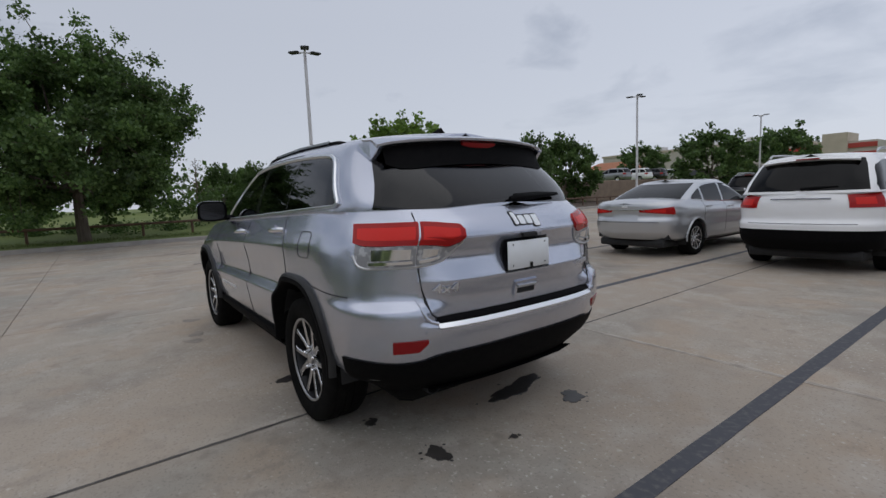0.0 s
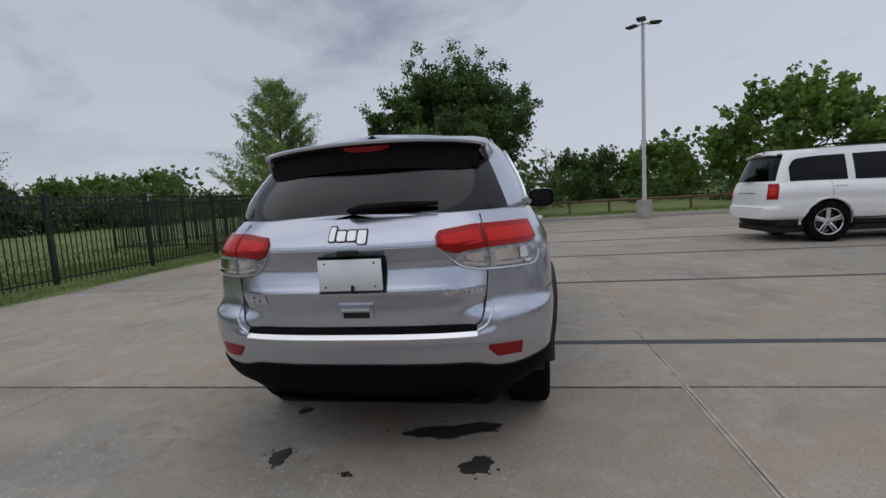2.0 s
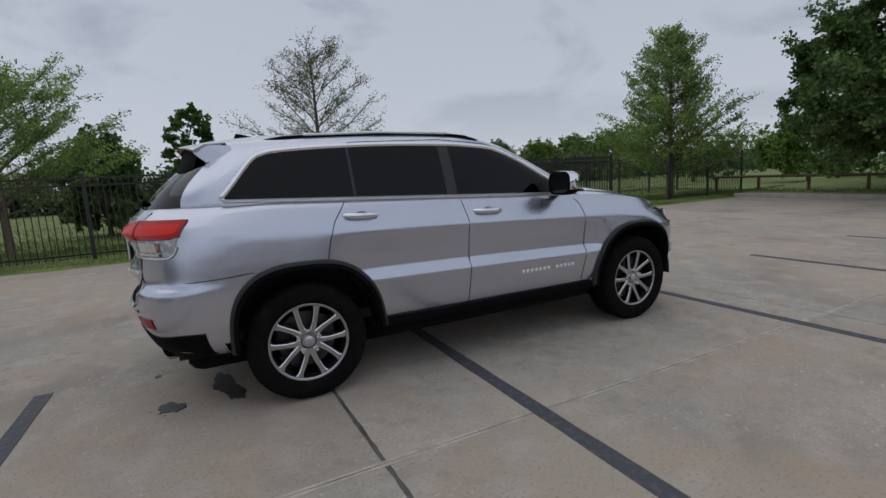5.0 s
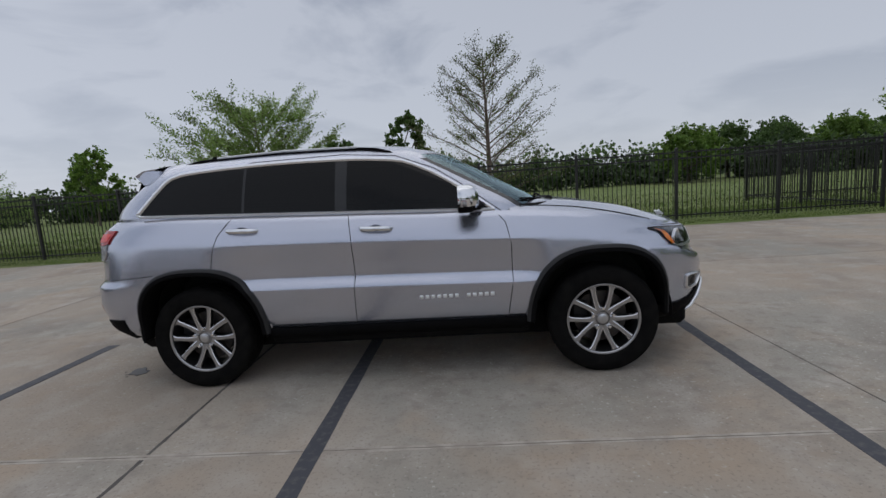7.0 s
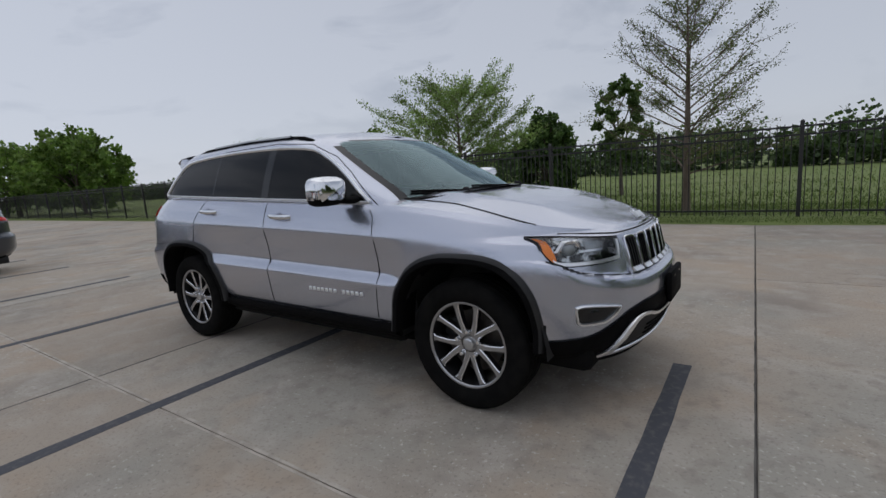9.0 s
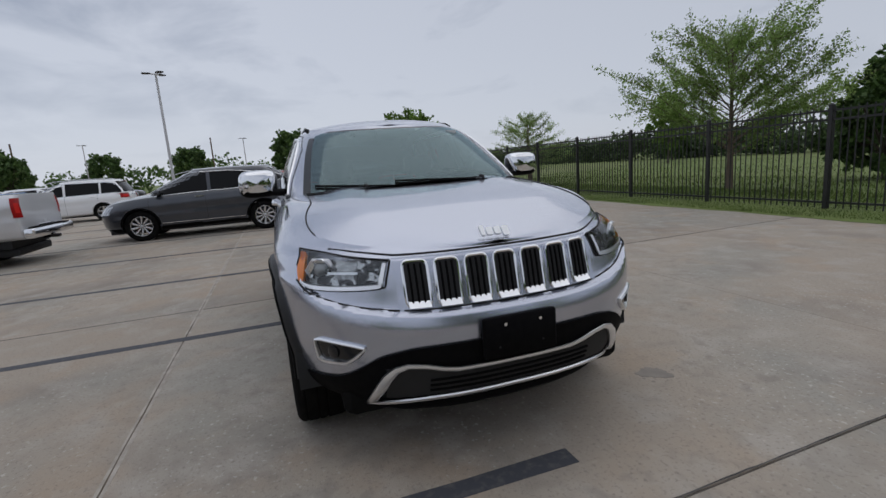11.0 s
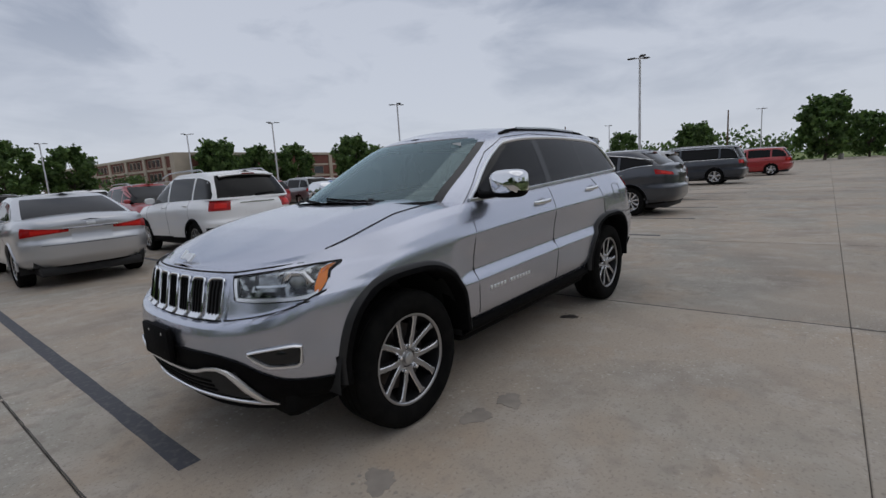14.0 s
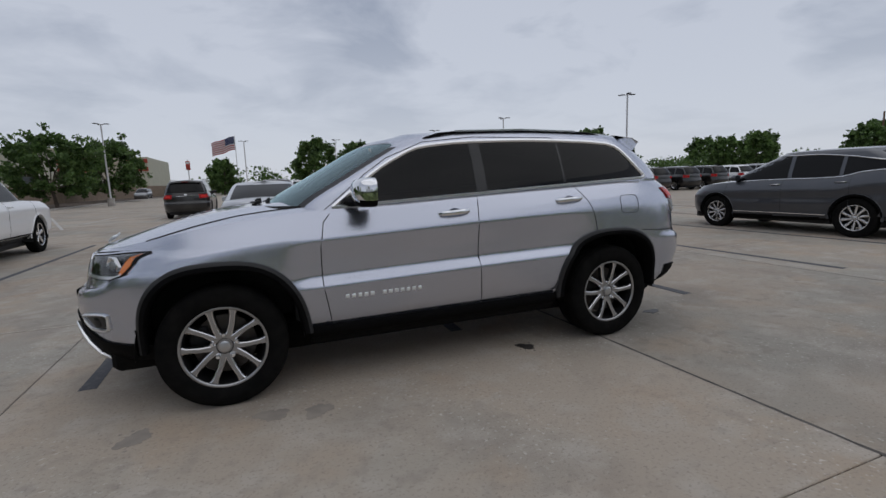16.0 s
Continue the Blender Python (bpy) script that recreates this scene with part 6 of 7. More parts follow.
# white full-size SUV
build_car("suv", "large white SUV with black roof rails and chrome wheels", facing(7.03, -8.33, -88),
          suv_table(5.13, 1.93, 2.0, 2.95, 1.20, WHITE, 0.415, zlo=0.42, style="five", alloy=CHROME, rail_mat=PLASTIC, rails=(-1.6, 0.5), tail=(34, 64, 0.90, 1.22, 0.90, 1.22), df=0.45, nf=3.4, dr=0.42, nr=3.8, gdr=0.25, handle=WHITE, screen=CAR_SCREEN, sill=0.47, sill_mat=PLASTIC,
                    top=[(-2.63, 1.24), (-2.0, 1.24), (0.0, 1.205), (1.05, 1.215), (1.6, 1.20), (2.15, 1.16), (2.5, 1.06)],
                    xf=[(0.24, 2.40), (0.4, 2.48), (0.6, 2.50), (0.9, 2.48), (1.05, 2.45), (1.18, 2.28)],
                    gxf=[(1.1, 1.34), (1.25, 1.14), (1.5, 0.86), (1.7, 0.62), (1.85, 0.42)], roof=[(-2.63, 1.85), (-2.2, 1.875), (-0.6, 1.895), (0.3, 1.88), (2.5, 1.84)], seats=(0.2, -0.8),
                    gxr=[(1.2, -2.50), (1.4, -2.44), (1.75, -2.30), (1.9, -2.22)],
                    wtop=[(-2.20, 1.50), (-2.05, 1.70), (-1.5, 1.74), (0.0, 1.75), (0.25, 1.74), (0.58, 1.55), (0.94, 1.24)], windows=[(-2.18, -1.12), (-0.98, -0.30), (-0.18, 0.90)]))
# silver saloon
build_car("sedan", "silver saloon car seen with red tail lamps", facing(1.08, -6.0 - 2.78, -90),
          suv_table(4.85, 1.47, 1.82, 2.775, 0.97, SEDAN_SILVER, 0.335, style="ten",
                    top=[(-2.42, 1.02), (-2.2, 1.06), (-1.6, 1.07), (-0.8, 1.02), (0.6, 0.97), (1.3, 0.93), (1.9, 0.84), (2.35, 0.72)],
                    xr=[(0.33, -2.30), (0.5, -2.42), (0.7, -2.44), (0.78, -2.40), (0.98, -2.42), (1.03, -2.41), (1.07, -2.33)],
                    xf=[(0.24, 2.2), (0.4, 2.36), (0.6, 2.40), (0.72, 2.34), (0.9, 2.05)],
                    roof=[(-2.4, 1.43), (-0.6, 1.435), (0.0, 1.445), (0.4, 1.43), (2.0, 1.43)],
                    gxf=[(0.9, 1.50), (1.0, 1.28), (1.2, 0.85), (1.43, 0.35)], gxr=[(1.0, -1.98), (1.1, -1.80), (1.25, -1.45), (1.43, -0.95)],
                    wtop=[(-1.55, 1.09), (-1.25, 1.22), (-0.8, 1.34), (-0.2, 1.375), (0.25, 1.34), (0.6, 1.20), (1.0, 0.99)], windows=[(-1.5, -1.08), (-1.0, -0.25), (-0.17, 0.96)], chrome=1,
                    gaps=(-1.12, -0.21, 0.95), handles=(-0.95, -0.02), mirror=0.72, tail=(12, 62, 0.868, 0.905, 0.815, 0.965), plate=0.80, gate_low=0.68, rails=0, wiper=False, spoiler=False, recess=SEDAN_SILVER, nr=2.8, clad_end=0.34, head=(25, 58, 0.62, 0.74)))
# white crossover
build_car("suv", "white mid-size SUV with black lower bumper and red lamps", facing(-1.74, -8.65, -90),
          suv_table(4.68, 1.75, 1.885, 2.70, 1.13, WHITE, 0.365, style="ten", clad=0.40, clad_end=0.62, tail=(27, 64, 0.945, 1.125, 0.945, 1.14), plate=0.96, handle=WHITE, gate_trim=CHROME))
# silver pickup
truck = build_car("pickup_truck", "silver crew cab pickup truck with chrome rear bumper", facing(-7.40, -8.40, -88),
          suv_table(5.85, 1.95, 1.98, 3.57, 1.32, TRUCK_SILVER, 0.42, zlo=0.44, style="six", alloy=CHROME, df=0.45, nf=3.4, dr=0.12, nr=6,
                    front=2.82, rear=-2.95,
                    top=[(-2.95, 1.34), (-0.60, 1.34), (-0.55, 1.32), (1.0, 1.30), (1.3, 1.26), (2.0, 1.24), (2.6, 1.18), (2.82, 1.08)],
                    xf=[(0.24, 2.65), (0.45, 2.80), (0.7, 2.84), (1.1, 2.80), (1.3, 2.70)], xr=[(0.33, -2.85), (0.45, -2.93), (0.6, -2.93), (1.34, -2.90)],
                    roof=[(-0.75, 1.86), (0.2, 1.91), (0.8, 1.88), (3, 1.88)], gxf=[(1.2, 1.85), (1.35, 1.60), (1.6, 1.25), (1.88, 0.80)], gxr=[(1.3, -0.62), (1.6, -0.58), (1.88, -0.50)], gdr=0.10, gnr=5,
                    wtop=[(-0.45, 1.78), (0.0, 1.79), (0.6, 1.79), (0.95, 1.68), (1.35, 1.33)], windows=[(-0.42, 0.28), (0.40, 1.30)], gaps=(-0.52, 0.34, 1.42), handles=(-0.30, 0.55), handle=GLOSS_BLACK, mirror=1.18, mirror_paint=PLASTIC,
                    tail=(38, 89, 0.92, 1.28, 0.92, 1.28), plate=0.62, gate_low=0.72, rails=0, wiper=False, spoiler=False, seats=(0.5, -0.2), recess=CHROME, head=(25, 55, 0.86, 1.02), sill=0.42, sill_mat=PLASTIC, crown=0.015))
bar = box("rear_bumper", -3.08, -2.90, -0.97, 0.97, 0.52, 0.70, CHROME, truck, 0.03, "chrome rear bumper")
box("step_pad", -3.07, -2.93, -0.80, 0.80, 0.70, 0.715, PLASTIC, bar, 0.004)
box("tow_hitch", -3.14, -2.85, -0.05, 0.05, 0.44, 0.51, GLOSS_BLACK, truck, 0.01)
for y in (-0.95, 0.95):
    box("running_board", -0.55, 1.45, y - 0.07, y + 0.07, 0.36, 0.41, CHROME, truck, 0.015)
# dark grey crossover
build_car("suv", "dark grey crossover with floating roof and bright sill strip", facing(-9.93, -2.78, -90),
          suv_table(4.89, 1.69, 1.915, 2.825, 1.09, GREY_PAINT, 0.37, style="ten", rails=0, chrome=2, top=[(-2.45, 1.22), (-1.9, 1.245), (-1.5, 1.215), (-1.1, 1.125), (-0.6, 1.10), (0.0, 1.09), (0.95, 1.05), (1.5, 1.01), (2.0, 0.94), (2.4, 0.83)], clad=0.34, sill=0.40, tail=(30, 72, 1.00, 1.07, 1.04, 1.16), handle=CHROME, gxr=[(1.1, -2.30), (1.25, -2.20), (1.5, -1.85), (1.62, -1.65)],
                    wtop=[(-2.0, 1.36), (-1.6, 1.44), (-1.1, 1.52), (-0.5, 1.57), (0.1, 1.57), (0.5, 1.50), (0.95, 1.32), (1.35, 1.10)], windows=[(-1.95, -1.15), (-1.08, -0.22), (-0.14, 1.30)]))
# second row and beyond
ROW = [
    ("suv", "grey SUV parked in the next row", facing(-14.2, -3.6, -90), suv_table(4.7, 1.68, 1.86, 2.7, 1.08, LIGHT_GREY, 0.36, clad=0.35)),
    ("suv", "long dark slate SUV with papers in the window", facing(-24.2, -3.6, -90), suv_table(5.7, 1.90, 2.05, 3.3, 1.18, NAVY, 0.40, df=0.6, dr=0.5, nr=3.6, chrome=2)),
    ("suv", "red SUV at the end of a far row", facing(-33.0, -1.8, -90), suv_table(4.7, 1.72, 1.86, 2.7, 1.08, RED_PAINT, 0.36)),
    ("suv", "red SUV at the end of a far row", facing(-36.5, -2.4, -90), suv_table(4.7, 1.70, 1.86, 2.7, 1.08, RED_PAINT, 0.36)),
    ("suv", "black SUV with its tail to the lane", facing(4.35, -22.6, -90), suv_table(4.9, 1.78, 1.95, 2.8, 1.12, BLACK_PAINT, 0.38)),
    ("suv", "white SUV parked behind the pickup truck", facing(-20.6, -9.6, -90), suv_table(4.8, 1.75, 1.92, 2.8, 1.10, WHITE, 0.37, chrome=2)),
    ("suv", "black and chrome SUV in the second row", facing(-5.7, -15.4, 90), suv_table(4.6, 1.70, 1.86, 2.7, 1.08, NAVY, 0.36)),
    ("suv", "red SUV in the second row", facing(-2.75, -15.2, 90), suv_table(4.4, 1.70, 1.84, 2.6, 1.10, RED_PAINT, 0.36)),
]
for nm, lab, at, P in ROW:
    build_car(nm, lab, at, P)


# ---------- iron fence ----------
def iron_fence():
    fence = empty("iron_fence", pose(0, 0, 0), "black iron picket fence standing in the grass verge", "fence")
    H, Y = 1.80, 8.30
    pv, pf = box_data(-0.008, 0.008, -0.008, 0.008, 0.06, H - 0.012)
    n = len(pv)
    pv += [(0, 0, H + 0.03)]
    pf = pf[:1] + pf[2:] + [(4, 5, n), (5, 6, n), (6, 7, n), (7, 4, n)]
    o = obj("picket", pv, pf, IRON, None, False)
    picket = o.data
    bpy.data.objects.remove(o)
    post_d = merge(box_data(-0.034, 0.034, -0.034, 0.034, -0.1, H + 0.05), ([(-0.042, -0.042, H + 0.05), (0.042, -0.042, H + 0.05), (0.042, 0.042, H + 0.05), (-0.042, 0.042, H + 0.05), (0, 0, H + 0.085)], [(0, 1, 4), (1, 2, 4), (2, 3, 4), (3, 0, 4), (3, 2, 1, 0)]))
    o = obj("post", *post_d, IRON, None, False)
    post = o.data
    bpy.data.objects.remove(o)
    far_v, far_f, near = [], [], 0

    def run(x0, y0, x1, y1, bay):
        nonlocal far_v, far_f, near
        a, b = Vector((x0, y0, 0)), Vector((x1, y1, 0))
        L = (b - a).length
        k = max(round(L / bay), 1)
        t = (b - a) / L
        nrm = Vector((-t.y, t.x, 0)) * 0.016
        for i in range(k + 1):
            p = a + (b - a) * i / k
            o = new("post", post)
            o.parent, o.location = fence, p
        for z in (0.16, H - 0.20, H - 0.045):
            v = []
            for p in (a, b):
                for s, dz in ((-1, -0.018), (1, -0.018), (1, 0.018), (-1, 0.018)):
                    v.append((p.x + nrm.x * s, p.y + nrm.y * s, z + dz))
            obj("rail", v, grid_faces(2, 4, True), IRON, fence, False)
        m = int(L / 0.1165)
        for i in range(m):
            if (i + 0.5) * k / m % 1 < 0.03:
                continue
            p = a + t * ((i + 0.5) * L / m)
            if -15 < p.x < 11.2 and near < 300 and abs(y0 - y1) < 0.1 and y0 < 9:
                o = new("picket", picket)
                o.parent, o.location = fence, p
                near += 1
            else:
                nn = len(far_v)
                far_v += [(x + p.x, y + p.y, z) for x, y, z in pv]
                far_f += [tuple(j + nn for j in q) for q in pf]
    run(10.75, Y, -89.0, Y, 2.47)
    run(14.3, 8.7, 19.2, 8.9, 2.45)
    run(10.75, 14.2, 22.0, 14.2, 2.45)
    run(10.75, Y, 10.75, 14.2, 2.45)
    o = obj("far_picket_run", far_v, far_f, IRON, fence, False)
    tagged(o, kind="stuff")
    return fence


iron_fence()


def wood_fence():
    fence = empty("wooden_rail_fence", pose(0, 0, 0), "low weathered wooden post and rail fence", "fence")
    line = [(18.4, 9.5)] + [(18.4 + 0.02 * i, 7.7 - 1.8 * i) for i in range(24)]
    for i, (x, y) in enumerate(line):
        d = box_data(x - 0.045, x + 0.045, y - 0.045, y + 0.045, 0.05, 0.78, 0.01)
        obj("post", *d, WOOD, fence, False)
        if i:
            a, b = line[i - 1], (x, y)
            tube("rail", [(a[0] - 0.06, a[1], 0.72 + 0.01 * math.sin(i)), (b[0] - 0.06, b[1], 0.72 + 0.01 * math.sin(i + 1))], 0.05, WOOD, fence, 6)
    return fence


wood_fence()


# ---------- lamp posts ----------
def lamp_post(heads=3, h=7.6):
    post = empty("street_lamp", pose(0, 0, 0), "tall pale grey lamp post with flat heads on a concrete base", "lamp post", "car park lamp posts")
    lathe("base", [(0.30, -0.2), (0.30, 0.70), (0.28, 0.75), (0.0, 0.76)], KERB, post, 24, "z", "round concrete footing")
    tube("pole", [(0, 0, 0.7), (0, 0, h * 0.5), (0, 0, h)], [0.085, 0.075, 0.062], POLE_PAINT, post, 10)
    for i in range(heads):
        a = 2 * math.pi * i / heads + 0.35 if heads != 2 else math.pi * i
        d = Vector((math.cos(a), math.sin(a), 0))
        n = Vector((-d.y, d.x, 0))
        arm = tube("arm", [Vector((0, 0, h - 0.05)), d * 0.30 + Vector((0, 0, h - 0.02))], 0.035, POLE_PAINT, post, 6)
        v = []
        for s, w in ((0.25, 0.12), (0.30, 0.16), (0.62, 0.17), (0.70, 0.14)):
            for o, z in ((-w, 0.0), (-w, 0.05), (w, 0.05), (w, 0.0)):
                p = d * s + n * o
                v.append((p.x, p.y, h - 0.03 + z))
        f = grid_faces(4, 4, True) + [(3, 2, 1, 0), (12, 13, 14, 15)]
        obj("lamp_head", v, f, BRONZE, post, False)
    return post


lp = lamp_post()
lp.matrix_world = pose(15.6, -5.75, 0, 0, 0, 20)
for x, y, r in ((14.6, -28.8, 0), (14.4, -49.0, 30), (-27.8, -6.9, 15), (-27.0, -27.0, 40), (-23.6, -41.5, 0), (-20.2, -53.5, 0), (2.7, -67.5, 0), (-9.5, -66.0, 30), (-78.0, -5.8, 0), (-77.0, -27.0, 20), (-78.0, 3.0, 0)):
    copy_thing(lp, pose(x, y, 0, 0, 0, r))


# ---------- leaves and grass ----------
def leaf_material(name, a, b, c, through=0.45):
    m = bpy.data.materials.new(name)
    m.use_nodes = True
    nt = m.node_tree
    p = nt.nodes["Principled BSDF"]
    p.inputs["Roughness"].default_value = 0.6
    geo = nt.nodes.new("ShaderNodeNewGeometry")
    ramp = nt.nodes.new("ShaderNodeValToRGB")
    ramp.color_ramp.elements[0].color, ramp.color_ramp.elements[1].color = (*a, 1), (*c, 1)
    e = ramp.color_ramp.elements.new(0.5)
    e.color = (*b, 1)
    nt.links.new(geo.outputs["Random Per Island"], ramp.inputs[0])
    clump = nt.nodes.new("ShaderNodeTexNoise")
    clump.inputs["Scale"].default_value, clump.inputs["Detail"].default_value = 0.85, 3.0
    nt.links.new(geo.outputs["Position"], clump.inputs["Vector"])
    gain = nt.nodes.new("ShaderNodeMapRange")
    for i, v in enumerate((0.32, 0.68, 0.62, 1.45)):
        gain.inputs[1 + i].default_value = v
    nt.links.new(clump.outputs["Fac"], gain.inputs[0])
    tone = nt.nodes.new("ShaderNodeHueSaturation")
    nt.links.new(gain.outputs[0], tone.inputs["Value"])
    nt.links.new(ramp.outputs[0], tone.inputs["Color"])
    nt.links.new(tone.outputs[0], p.inputs["Base Color"])
    tr = nt.nodes.new("ShaderNodeBsdfTranslucent")
    nt.links.new(tone.outputs[0], tr.inputs[0])
    mix = nt.nodes.new("ShaderNodeMixShader")
    mix.inputs[0].default_value = through
    out = nt.nodes["Material Output"]
    nt.links.new(p.outputs[0], mix.inputs[1])
    nt.links.new(tr.outputs[0], mix.inputs[2])
    nt.links.new(mix.outputs[0], out.inputs[0])
    return m


OAK_LEAF = leaf_material("dark_oak_leaves", (0.046, 0.090, 0.024), (0.085, 0.150, 0.040), (0.14, 0.22, 0.062), 0.42)
FRESH_LEAF = leaf_material("fresh_green_leaves", (0.10, 0.18, 0.03), (0.14, 0.235, 0.04), (0.19, 0.28, 0.06))
MID_LEAF = leaf_material("mid_green_leaves", (0.055, 0.10, 0.026), (0.08, 0.14, 0.036), (0.12, 0.19, 0.052))
NEEDLE = leaf_material("feathery_cypress_leaves", (0.15, 0.24, 0.06), (0.22, 0.32, 0.09), (0.30, 0.40, 0.13), 0.55)
SPARSE = leaf_material("sparse_spring_leaves", (0.08, 0.11, 0.03), (0.12, 0.16, 0.045), (0.17, 0.20, 0.07))
BLADES = leaf_material("grass_blades", (0.075, 0.125, 0.025), (0.11, 0.165, 0.035), (0.17, 0.20, 0.06))
HEDGE_LEAF = leaf_material("dark_hedge_leaves", (0.026, 0.050, 0.015), (0.045, 0.080, 0.022), (0.075, 0.12, 0.034), 0.3)
RNG = np.random.default_rng(4)


def leaves(points, size, spread=0.5, droop=None, slim=0.45):
    """Small folded leaf quads at the points, turned at random."""
    n = len(points)
    a = RNG.normal(size=(n, 3))
    if droop is not None:
        a = a * spread + droop
    a /= np.linalg.norm(a, axis=1)[:, None]
    b = np.cross(a, RNG.normal(size=(n, 3)))
    b /= np.linalg.norm(b, axis=1)[:, None] + 1e-9
    s = size * RNG.uniform(0.55, 1.35, size=(n, 1))
    l, w = a * s, b * s * slim
    p = np.asarray(points)
    v = np.stack([p, p + l * 0.5 + w, p + l, p + l * 0.5 - w], axis=1).reshape(-1, 3)
    f = np.arange(4 * n).reshape(n, 4)
    return v, f


def limb(pts, r0, r1, n=6):
    k = len(pts)
    return tube_data(pts, [r0 + (r1 - r0) * i / (k - 1) for i in range(k)], n)


def bend(p, d, length, k, wander, rnd, lift=0.0):
    pts, d = [Vector(p)], Vector(d).normalized()
    for _ in range(k):
        d = (d + Vector((rnd.uniform(-1, 1), rnd.uniform(-1, 1), rnd.uniform(-1, 1))) * wander + Vector((0, 0, lift))).normalized()
        pts.append(pts[-1] + d * (length / k))
    return pts


def broad_tree(x, y, h, wid, seed, mat, label, nleaf=9000, leaf=0.16, low=0.22, trunk=0.17, bark=None, group="", z0=0.0, lumps=26, squash=0.85):
    """A broad tree: forked trunk, limbs that run into clumps, and a crown of leaves set on those clumps."""
    rnd = random.Random(seed)
    t = empty("tree", pose(x, y, z0), label, "tree", group)
    wood = []
    fork = h * (low + 0.12)
    stem = bend((0, 0, -0.1), (rnd.uniform(-.05, .05), rnd.uniform(-.05, .05), 1), fork + 0.1, 5, 0.06, rnd)
    wood.append(limb(stem, trunk * 1.25, trunk * 0.8, 8))
    pts = []
    ch = h * (1 - low)
    lumps = int(lumps * (1.0 if lumps > 60 else 1.7))
    for i in range(lumps):
        a = i * 2.399 + rnd.uniform(-0.4, 0.4)
        g = (i + 0.5) / lumps
        prof = math.sin(math.pi * min(max(g * 0.86 + 0.12, 0), 1)) ** 0.6
        rr = wid / 2 * prof * math.sqrt(rnd.uniform(0.25, 1.0)) * rnd.uniform(0.80, 0.98)
        c = Vector((rr * math.cos(a), rr * math.sin(a), h * low + ch * (0.08 + 0.84 * g)))
        mid = stem[-1].lerp(c, 0.5) + Vector((rnd.uniform(-.3, .3), rnd.uniform(-.3, .3), rnd.uniform(-.2, .3)))
        if i % 3 == 0:
            wood.append(limb([stem[-1], mid, c], trunk * 0.42, 0.025, 5))
        R = wid * rnd.uniform(0.065, 0.115)
        m = int(nleaf / lumps)
        out = np.array([rr * math.cos(a), rr * math.sin(a), (g - 0.35) * h * 0.5])
        out /= np.linalg.norm(out) + 1e-6
        sub = RNG.normal(size=(9, 3)) + out * 0.5
        sub /= np.linalg.norm(sub, axis=1)[:, None]
        reach = RNG.uniform(0.55, 1.35, size=9)
        pick = RNG.integers(0, 9, m)
        along = RNG.uniform(0.25, 1.0, size=(m, 1)) ** 0.6
        q = np.array(c) + (sub[pick] * (reach[pick])[:, None] * along + RNG.normal(size=(m, 3)) * 0.16) * R * np.array([1, 1, squash])
        pts.append(q)
        for k in range(3):
            e = c + Vector(sub[k]) * R * (1.35 if g < 0.75 else 1.7)
            wood.append(limb([c, e], 0.02, 0.008, 4))
            pts.append(np.array(e) + RNG.normal(size=(int(m * 0.08) + 1, 3)) * R * 0.16)
    v, f = merge(*wood)
    obj("trunk", v, f, bark or BARK, t)
    v, f = leaves(np.concatenate(pts), leaf)
    big("crown", v, f, mat, t)
    return t


def cypress(x, y, h, wid, seed, mat, label, nleaf=9000, leaf=0.11, base=0.16, rise=0.25, branches=46, z0=0.0, power=0.8, trunk=0.13, fan=5, droop=-0.3):
    """A single straight stem with tiers of thin spreading branches, feathered with fine leaves."""
    rnd = random.Random(seed)
    t = empty("tree", pose(x, y, z0), label, "tree")
    stem = bend((0, 0, -0.1), (0, 0, 1), h + 0.1, 10, 0.012, rnd)
    wood = [limb(stem, trunk, 0.012, 8)]
    spots = []
    for i in range(branches):
        g = i / branches
        z = h * (base + (0.985 - base) * g)
        a = i * 2.399 + rnd.uniform(-0.5, 0.5)
        L = wid / 2 * (1 - g) ** power * rnd.uniform(0.65, 1.12) + 0.15
        k = min(int(z / (h + 0.1) * 10), 9)
        p = stem[k].lerp(stem[k + 1], z / (h + 0.1) * 10 - k)
        pts = bend(p, (math.cos(a), math.sin(a), rise + 0.5 * g), L, 6, 0.09, rnd, 0.02)
        wood.append(limb(pts, 0.012 + 0.020 * (1 - g) * trunk / 0.13, 0.004, 4))
        for q in range(fan):
            u = rnd.uniform(0.25, 0.95)
            b0 = pts[int(u * 6)]
            dr = (pts[-1] - pts[0]).normalized()
            sd = Vector((-dr.y, dr.x, rnd.uniform(-0.3, 0.5))) * rnd.choice((-1, 1))
            tw = bend(b0, dr * 0.8 + sd * 0.8, L * rnd.uniform(0.18, 0.42), 3, 0.15, rnd)
            wood.append(limb(tw, 0.007, 0.003, 3))
            spots.append(tw)
        spots.append(pts[2:])
    total = sum((s[-1] - s[0]).length for s in spots)
    pts = []
    for s in spots:
        m = max(int(nleaf * (s[-1] - s[0]).length / total), 1)
        u = RNG.uniform(0, len(s) - 1.001, m)
        arr = np.array([tuple(p) for p in s])
        i = u.astype(int)
        q = arr[i] + (arr[i + 1] - arr[i]) * (u - i)[:, None]
        pts.append(q + RNG.normal(size=(m, 3)) * 0.06)
    v, f = merge(*wood)
    obj("trunk", v, f, PALE_BARK, t)
    v, f = leaves(np.concatenate(pts), leaf, 0.6, np.array([0, 0, droop]), 0.22)
    big("crown", v, f, mat, t)
    return t


